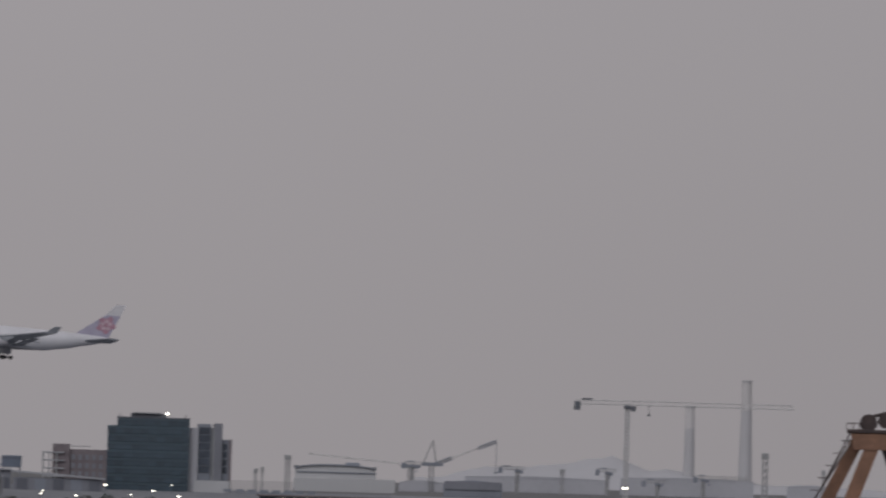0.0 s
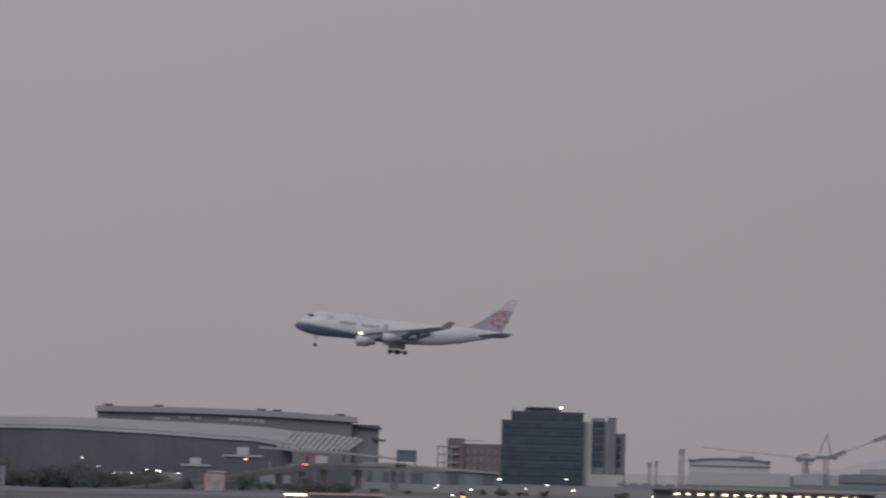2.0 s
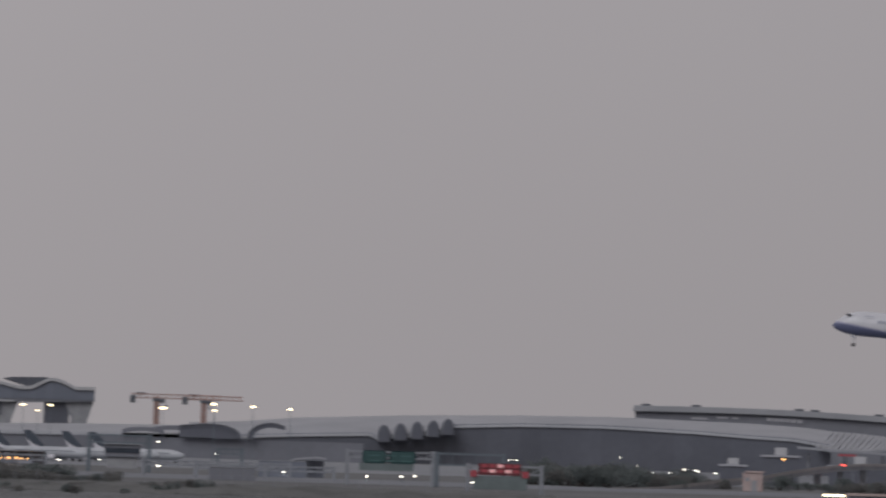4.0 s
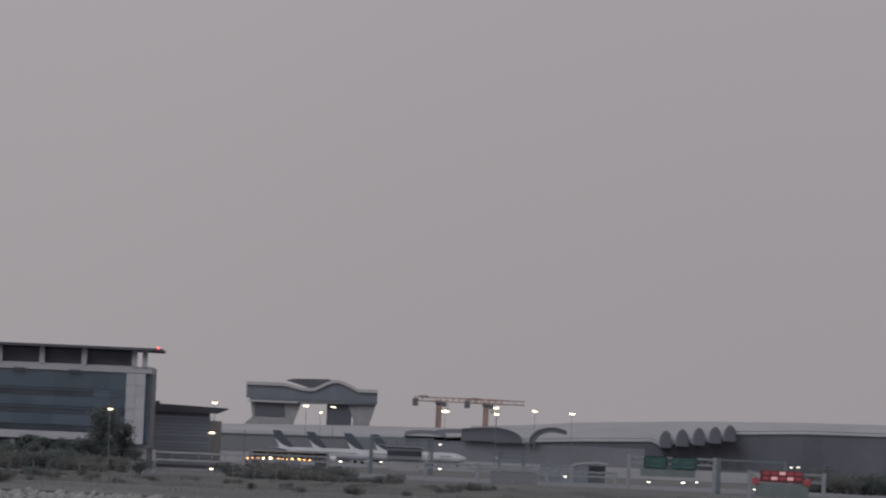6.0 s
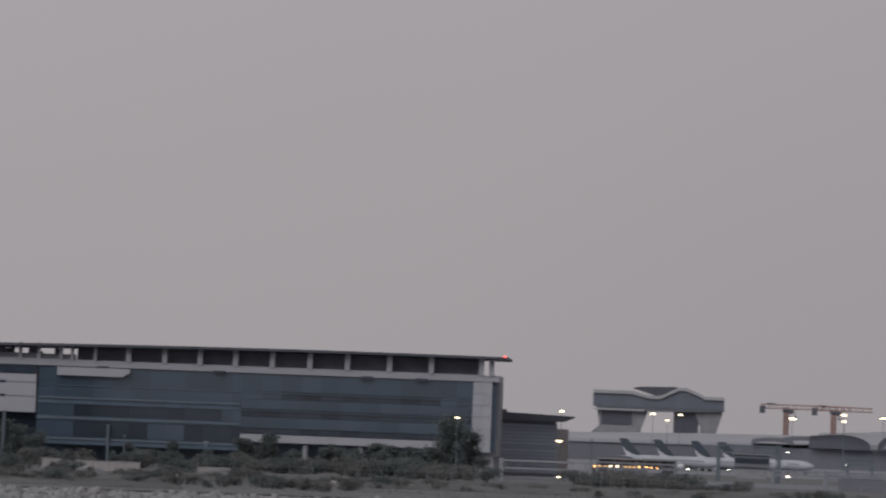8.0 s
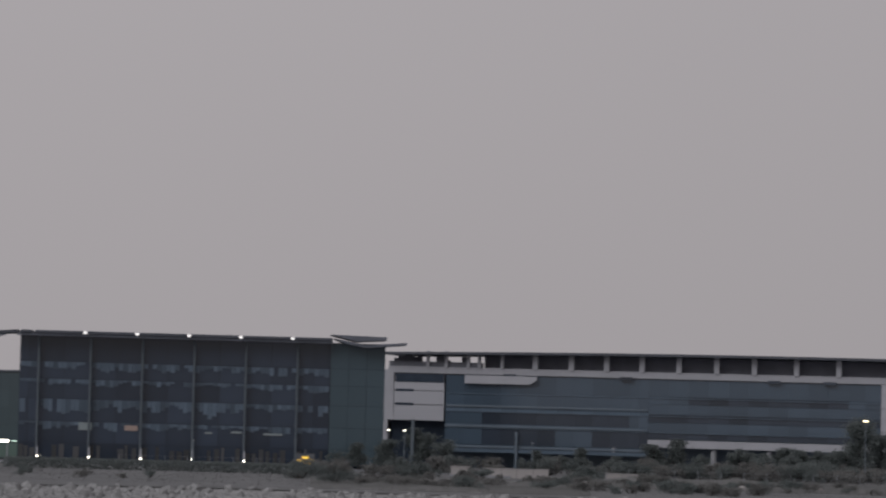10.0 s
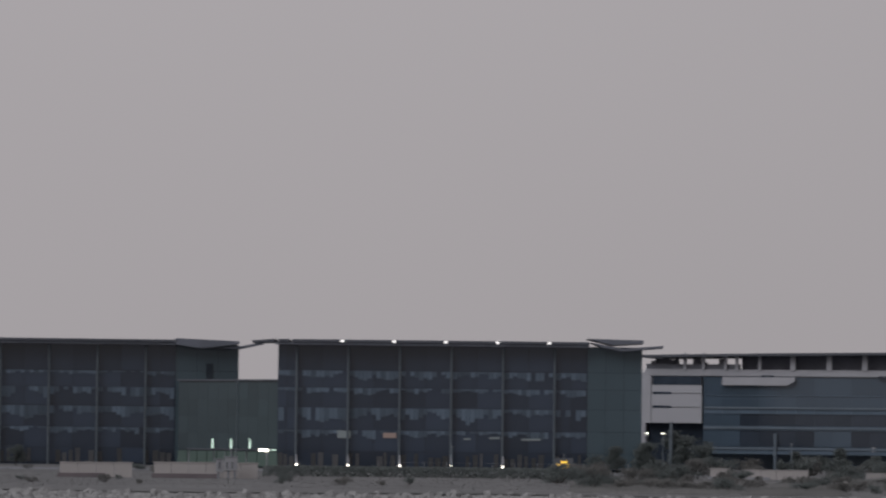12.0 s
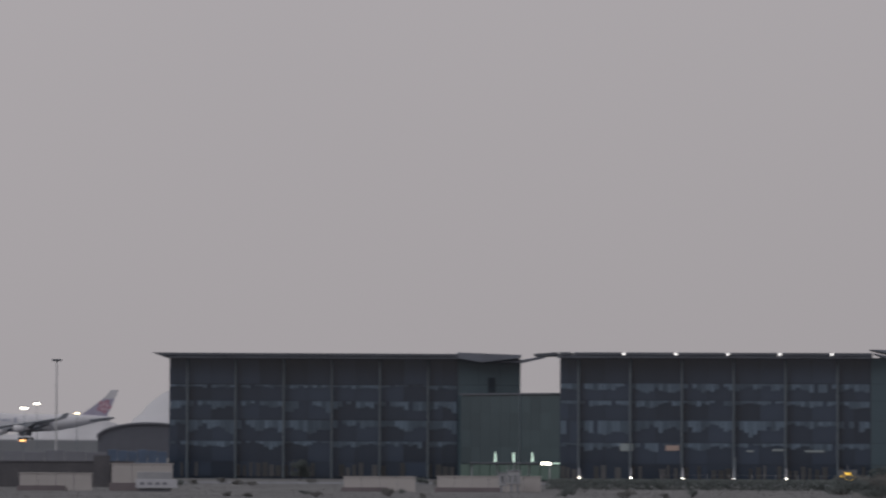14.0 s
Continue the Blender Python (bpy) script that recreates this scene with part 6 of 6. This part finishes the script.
part("roof", bm, TERM_ROOF, CN, "thin pale canopy roof")
for a in (7.6, 7.1, 6.6, 6.15):
    ob = part("column", boxm(-0.4, 0.4, 5, 6, 0, up(0.4, 1500)), CONCRETE, CN)
    ob.matrix_world = at(a, 1502)

# ---- low walls and blocks before the offices ----
def low_wall(az0, az1, d, z, step, label, foot=CONCRETE):
    F = Front(az0, d, az1, d)
    T = thing("boundary_wall", F.m, label, "wall", "low pale walls")
    pm = unit_mesh("wall_panel", PALE_WALL)
    n = max(2, int(F.w / 2.4))
    for i in range(n):
        zz = 0.0
        piece("wall_panel", pm, PALE_WALL, T, F.w * i / n + 0.03, 0, zz, F.w / n - 0.06, 0.4, z)
    part("coping", boxm(-0.1, F.w + 0.1, -0.08, 0.5, z + 0.003, z + 0.13, bevel=0.02), PALE_WALL, T)
    part("footing", boxm(-0.3, F.w * step, -0.35, -0.01, 0, z * 0.3), foot, T)


for az0, az1, s in ((39.69, 38.71, -9.0), (38.45, 37.62, -6.7), (35.31, 34.33, -9.6), (34.04, 32.63, -9.4)):
    low_wall(az0, az1, 600, up(s, 600), 0.62, "low pale concrete boundary wall with a reddish footing", RED_BRICK)
for az0, az1, s in ((26.03, 25.17, -9.7), (24.4, 23.95, -10.2), (26.5, 26.25, -9.5)):
    low_wall(az0, az1, 655, up(s, 655), 0.4, "low whitish concrete wall among bushes")
MK = thing("meter_cabinet", at(33.05, 597), "grey steel meter cabinets on a post before the wall", "cabinet")
part("cabinet_box", boxm(-1.6, -0.45, -0.4, 0.4, 0.9, 2.75, bevel=0.05), CONCRETE, MK)
part("cabinet_box", boxm(-0.4, 1.5, -0.5, 0.5, 1.15, 3.05, bevel=0.05), CONCRETE, MK)
part("lid", boxm(-1.7, -0.5, -0.5, 0.5, 2.753, 2.88, bevel=0.02), STEEL, MK)
part("lid", boxm(-0.5, 1.6, -0.6, 0.6, 3.053, 3.18, bevel=0.02), STEEL, MK)
for x in (-1.1, 0.0, 0.75):
    part("slot", boxm(x - 0.09, x + 0.09, -0.56, -0.38, 1.5, 2.4), CRANE_DARK, MK, "dark slot")
for x in (-1.2, 0.2, 1.1):
    part("leg", boxm(x - 0.16, x + 0.16, -0.2, 0.2, 0, 1.2, bevel=0.02), STEEL, MK)
for x in (-0.3, 0.55, 1.2):
    part("rod", rod(bmesh.new(), (x, 0, 3.1), (x, 0, 4.0 + 0.3 * x), 0.06, 0.04, 5), STEEL, MK)
SB = thing("site_cabin", at(37.84, 592), "grey site cabin with a white lower board", "cabin")
part("body", boxm(-2.7, 2.2, 0, 2.4, 0.3, 2.75, bevel=0.05), CONCRETE, SB)
part("board", boxm(-2.9, 2.9, -0.25, -0.03, 0.5, 1.7, bevel=0.02), WHITE_PANEL, SB, "white board")
for k in range(4):
    part("board_bar", boxm(-2.3 + 1.05 * k, -1.7 + 1.05 * k, -0.28, -0.25, 0.95, 1.3), BROWN_WALL, SB, "dark bar of unreadable text")
part("skid", boxm(-2.5, 2.0, 0.2, 2.2, 0, 0.3), BROWN_WALL, SB)
DW = thing("dark_hoarding", at(39.4, 640), "dark hoarding behind the low walls", "fence")
part("panel", boxm(-25, 14, 0, 0.4, 0, 3.8), DARK_HOARD, DW)
part("coping", boxm(-25.2, 14.2, -0.1, 0.5, 3.8, 3.95), DARK_HOARD, DW)
part("gate_pier", boxm(7.9, 10.4, -0.4, 0.8, 0, 4.8), DARK_HOARD, DW)

# hangar hump and blue sheets left of the offices
HG = thing("hangar", at(37.95, 1500), "grey hangar with a shallow arched roof", "hangar")
pts = [(-18, 0), (18, 0)] + [(18 * math.cos(t), up(-0.5, 1500) + 5.2 * math.sin(t)) for t in np.linspace(0, math.pi, 13)]
part("shell", prism(bmesh.new(), pts, "y", 0, 60), TERM_GLASS, HG)
part("roof_edge", prism(bmesh.new(), [(18.8 * math.cos(t), up(-0.5, 1500) + 5.6 * math.sin(t)) for t in np.linspace(0, math.pi, 13)] + [(18 * math.cos(t), up(-0.5, 1500) + 5.0 * math.sin(t)) for t in np.linspace(math.pi, 0, 13)], "y", -0.8, 0.0), BROWN_WALL, HG)
part("door", boxm(-14, 14, -0.3, 0, 0, 7), TERM_GLASS, HG)
for az0, az1, s, mt in ((38.5, 37.7, -3.3, BLUE_STRIPE), (40.2, 38.52, -3.5, BROWN_WALL)):
    SF = Front(az0, 1150, az1, 1150)
    T = thing("cargo_row", SF.m, "long low row of covered cargo containers", "containers", "cargo rows")
    n = 6
    for i in range(n):
        part("container", boxm(SF.w * i / n + 0.1, SF.w * (i + 1) / n - 0.1, 0, 3, 0, up(s, 1150) - 0.25 * (i % 3), bevel=0.06), mt, T)


# shore fence of slim posts and wires
for az0, az1, d in ((24.4, 19.4, 612), (19.2, 12.2, 640), (31.0, 27.6, 640)):
    F = Front(az0, d, az1, d)
    T = thing("wire_fence", F.m, "slim grey post and wire fence along the shore", "fence", "wire fences")
    n = int(F.w / 3.2)
    for i in range(n + 1):
        part("post", boxm(F.w * i / n - 0.04, F.w * i / n + 0.04, -0.05, 0.05, 0, 2.3), STEEL, T)
    for z in (0.7, 1.5, 2.2):
        part("wire", boxm(0, F.w, -0.01, 0.01, z - 0.01, z + 0.01), STEEL, T)
# low walls and a pale frame along the road
for az0, az1, d, s0, mt, lb in ((15.72, 15.08, 790, -6.9, BROWN_WALL, "low dull brown roadside wall"), (15.05, 14.40, 880, -5.0, BRIDGE_GLASS, "low grey panelled roadside shelter"),
                                (20.62, 20.42, 700, -8.2, CONCRETE, "low grey roadside wall beside the office block")):
    F = Front(az0, d, az1, d)
    T = thing("roadside_wall", F.m, lb, "wall", "roadside walls")
    n = max(2, int(F.w / 2.2))
    for i in range(n):
        part("wall_panel", boxm(F.w * i / n + 0.03, F.w * (i + 1) / n - 0.03, 0, 0.4, 0, up(s0, d), bevel=0.04), mt, T)
    part("coping", boxm(-0.1, F.w + 0.1, -0.08, 0.5, up(s0, d) + 0.003, up(s0, d) + 0.14), CONCRETE, T)
gantry(15.61, 15.26, 1000, -2.5, -3.6, (15.6, 15.27), "small pale roadside frame", MULLION)
# pale shelter roof and railings beside the road
SH = thing("bus_shelter", at(14.42, 900), "pale curved shelter roof beside the road", "shelter")
pts = [(-4.8, up(-5.6, 900)), (-2.2, up(-4.2, 900)), (2.5, up(-3.7, 900)), (4.6, up(-4.0, 900)), (4.6, up(-4.3, 900)), (2.4, up(-4.1, 900)), (-2.0, up(-4.6, 900)), (-4.4, up(-5.9, 900))]
part("roof", prism(bmesh.new(), pts, "y", 0, 6), TERM_ROOF, SH, "pale curved roof")
part("wall", boxm(-3.6, 4.2, 3.5, 4.0, 0, up(-4.7, 900)), BRIDGE_GLASS, SH)
for x in (-3.4, 0.4, 4.2):
    part("post", boxm(x - 0.12, x + 0.12, 0.6, 0.9, 0, up(-4.7, 900) - 0.3), STEEL, SH)
for az0, az1, d, s0, s1 in ((19.0, 17.9, 880, -5.2, -6.4), (15.9, 14.0, 830, -6.2, -7.2)):
    g, gt = gantry(az0, az1, d, s0, s1, (az0 - 0.02, (az0 + az1) / 2, az1 + 0.02), "grey steel railing frame beside the road")


# ---- plants ----
def leaf_mesh(name, rnd, n, size, shape, material):
    """Many small leaf sprays spread over an uneven shape."""
    vs, fs = [], []
    for _ in range(n):
        c = shape(rnd)
        d = Vector((rnd.gauss(0, 1), rnd.gauss(0, 1), rnd.gauss(0, 1))).normalized()
        e = d.orthogonal().normalized() * size * rnd.uniform(0.5, 1.2)
        f = d.cross(e).normalized() * size * rnd.uniform(0.3, 0.8)
        b = len(vs)
        vs += [c - e, c + f, c + e, c - f]
        fs.append((b, b + 1, b + 2, b + 3))
    me = bpy.data.meshes.new(name)
    me.from_pydata(vs, [], fs)
    me.materials.append(material)
    return me


def bush(name, seed, w, h, material, label, group):
    rnd = random.Random(seed)
    lobes = [(rnd.uniform(-w, w) * 0.7, rnd.uniform(-w, w) * 0.5, rnd.uniform(0.25, 0.75) * h, rnd.uniform(0.22, 0.42) * h) for _ in range(9)]

    def shape(r):
        x, y, z, s = r.choice(lobes)
        v = Vector((r.gauss(0, 1), r.gauss(0, 1), r.gauss(0, 1))).normalized() * s * r.uniform(0.5, 1.12)
        return Vector((x + v.x * 1.4, y + v.y, max(0.05, z + v.z)))

    T = thing(name, Matrix.Identity(4), label, "bush", group)
    ob = new("foliage", leaf_mesh("foliage", rnd, 1100, 0.19, shape, material))
    ob.parent = T
    bm = bmesh.new()
    for x, y, z, s in lobes[:6]:
        rod(bm, (x * 0.2, y * 0.2, 0), (x, y, z), 0.09, 0.03, 5)
    part("woody_base", bm, BARK, T)
    return T


def tree(seed, h, w, material, label, cone=False):
    rnd = random.Random(seed)
    T = thing("tree", Matrix.Identity(4), label, "tree", "trees before the offices")
    bm = bmesh.new()
    rod(bm, (0, 0, 0), (0.15, 0, h * 0.5), 0.28, 0.18)
    rod(bm, (0.15, 0, h * 0.5), (0, 0.1, h * 0.92), 0.18, 0.05)
    limbs = []
    for k in range(14):
        z = h * rnd.uniform(0.18, 0.85)
        a = rnd.random() * math.tau
        r = w * (1 - (z / h) * (0.8 if cone else 0.35)) * rnd.uniform(0.6, 1.0)
        tip = Vector((math.cos(a) * r, math.sin(a) * r, z + r * 0.25))
        rod(bm, (0.1, 0, z - r * 0.1), tip, 0.1, 0.03, 5)
        limbs.append((tip, r))
    part("trunk", bm, BARK, T)

    def shape(r):
        tip, rad = r.choice(limbs)
        c = Vector((0, 0, tip.z)).lerp(tip, r.uniform(0.3, 1.08))
        v = Vector((r.gauss(0, 1), r.gauss(0, 1), r.gauss(0, 0.8))) * 0.16 * h * 0.5
        c = c + v
        c.z = max(0.2, min(h, c.z))
        return c

    ob = new("crown", leaf_mesh("crown", rnd, 5200 if cone else 3200, 0.26, shape, material))
    ob.parent = T
    return T


BU = [bush("bush", 20 + k, 2.6 + 0.5 * (k % 3), 2.4 + 0.5 * (k % 2), LEAF if k % 2 else DRY_LEAF, ("dense dark green bush" if k % 2 else "dry olive bush") + " on rough grass", "bushes on the shore") for k in range(5)]
rb = random.Random(31)
spots = []
for az0, az1, d0, d1, n, lo, hi in ((28.6, 23.6, 585, 660, 38, 0.5, 1.0), (24.5, 20.45, 690, 750, 40, 0.7, 1.2), (28.3, 20.5, 700, 760, 44, 0.7, 1.3), (19.25, 17.7, 640, 690, 26, 0.7, 1.15),
                                    (16.6, 15.3, 600, 640, 10, 0.4, 0.6), (17.6, 16.9, 660, 700, 8, 0.4, 0.8), (40.5, 31.0, 660, 715, 30, 0.25, 0.55), (24.0, 16.0, 560, 610, 30, 0.3, 0.5), (37.5, 30.5, 540, 590, 14, 0.2, 0.4), (11.35, 9.75, 870, 930, 30, 1.1, 1.75), (9.7, 8.6, 900, 950, 8, 0.6, 1.0), (9.7, 8.9, 930, 980, 10, 0.9, 1.3), (8.1, 6.2, 905, 960, 14, 0.7, 1.2), (6.2, 2.7, 940, 990, 12, 0.35, 0.6), (28.2, 22.2, 525, 560, 46, 0.4, 0.68), (27.2, 20.6, 575, 600, 30, 0.35, 0.6)):
    for _ in range(n):
        az, d, s = rb.uniform(az1, az0), rb.uniform(d0, d1), rb.uniform(lo, hi)
        if 572 < d < 656 and (25.12 < az < 26.08 or 23.9 < az < 24.45):
            s *= 0.45  # only low growth before the whitish walls
        spots.append((az, d, s))
for k, (az, d, s) in enumerate(spots):
    m = at(az, d, -0.02, rb.uniform(0, 360))
    b = BU[k % 5]
    if k < 5:
        b.matrix_world = m @ Matrix.Scale(s, 4)
    else:
        c = copy_thing(b, m)
        c.scale = (s * rb.uniform(0.9, 1.3), s, s * rb.uniform(0.8, 1.15))
TR = [tree(51, 11.8, 3.2, LEAF, "dark narrow evergreen tree beside the office block", True), tree(52, 6.6, 2.6, LEAF, "dark rounded tree on rough grass"), tree(53, 7.4, 3.4, LEAF, "dark rounded tree on rough grass")]
TREES = [(0, 20.97, 752, 1.0), (0, 20.72, 758, 0.78), (1, 23.5, 750, 1.0), (2, 26.93, 742, 1.0), (2, 21.5, 748, 0.72), (1, 22.0, 752, 0.85), (2, 21.9, 745, 0.6), (1, 27.4, 728, 0.8), (2, 26.6, 735, 0.75),
         (1, 25.3, 752, 0.6), (1, 24.7, 745, 0.7), (2, 22.6, 752, 0.7),
         (1, 21.72, 750, 0.8), (2, 21.35, 752, 0.72), (1, 21.15, 748, 0.8), (2, 22.3, 750, 0.62), (1, 22.5, 753, 0.7), (2, 23.1, 748, 0.55), (1, 23.75, 750, 0.85), (2, 25.0, 748, 0.45), (1, 24.3, 750, 0.5), (2, 20.55, 752, 0.55), (2, 35.9, 745, 0.5), (1, 27.75, 727, 0.7)]
used = set()
for k, az, d, s in TREES:
    m = at(az, d, -0.02, rb.uniform(0, 360))
    if k not in used:
        used.add(k)
        TR[k].matrix_world = m @ Matrix.Scale(s, 4)
    else:
        c = copy_thing(TR[k], m)
        c.scale = (s, s, s)
# low rough grass tufts
rg = random.Random(77)


def tuft(r):
    a, d = r.uniform(11, 41), r.uniform(510, 700)
    return spot(a, d, r.uniform(0.0, 0.3))


gm = leaf_mesh("rough_grass", rg, 20000, 0.10, tuft, TUFT)
tagged(new("rough_grass", gm), "patchy dry rough grass along the shore", "grass", kind="stuff")


# tall dry grass between the shore and the road
def tall_grass(n):
    r = random.Random(91)
    vs, fs = [], []
    while len(fs) < n:
        az = r.uniform(11.0, 28.4)
        d = r.uniform(575, 655) if az < 24.6 else r.uniform(500, 585)
        thick = noise.noise((az * 2.1, d * 0.05, 4.0))
        if r.random() > 0.55 + thick:
            continue
        h = (0.75 + 0.6 * thick) * r.uniform(0.6, 1.25) * (1.0 if az < 24.6 else 0.6)
        lean = Vector((r.gauss(0, 0.12), r.gauss(0, 0.12), h))
        foot = spot(az, d, -0.02)
        side = Vector((math.cos(radians(az)), math.sin(radians(az)), 0)) * r.uniform(0.04, 0.11)
        k = len(vs)
        vs += [foot - side, foot + side, foot + lean]
        fs.append((k, k + 1, k + 2))
    me = bpy.data.meshes.new("tall_grass")
    me.from_pydata(vs, [], fs)
    me.materials.append(REED)
    return tagged(new("tall_grass", me), "tall dry grey grass between shore and road", "grass", kind="stuff")


REED = mat("tall_dry_grass", (0.34, 0.325, 0.31), (0.25, 0.24, 0.23), 0.95, scale=0.03, fine=0.25, spec=0.2, thin=0.5)
tall_grass(76000)


# pale concrete blocks set in the grass
block_mesh = bpy.data.meshes.new("marker_block")
bm = boxm(-0.45, 0.45, -0.3, 0.3, 0, 0.75, bevel=0.12)
bm.to_mesh(block_mesh)
bm.free()
block_mesh.materials.append(PALE_WALL)
for az in (24.41, 24.04, 23.70, 23.39, 23.16, 22.54, 21.50, 24.68):
    T = new("marker_block", block_mesh)
    T.matrix_world = at(az, 582, -0.02, rb.uniform(-20, 20))
    tagged(T, "small pale concrete marker block in rough grass", "block", "marker blocks")


# clipped hedge along the drive before the offices
def hedge_shape(r):
    return spot(r.uniform(27.9, 32.56), r.uniform(634, 640), 1.45 * (1 - r.random() ** 1.6) + 0.12 * math.sin(r.random() * 40))


hm = leaf_mesh("hedge", rg, 9000, 0.22, hedge_shape, LEAF)
tagged(new("hedge", hm), "low dark hedge along the drive before the offices", "hedge", kind="stuff")
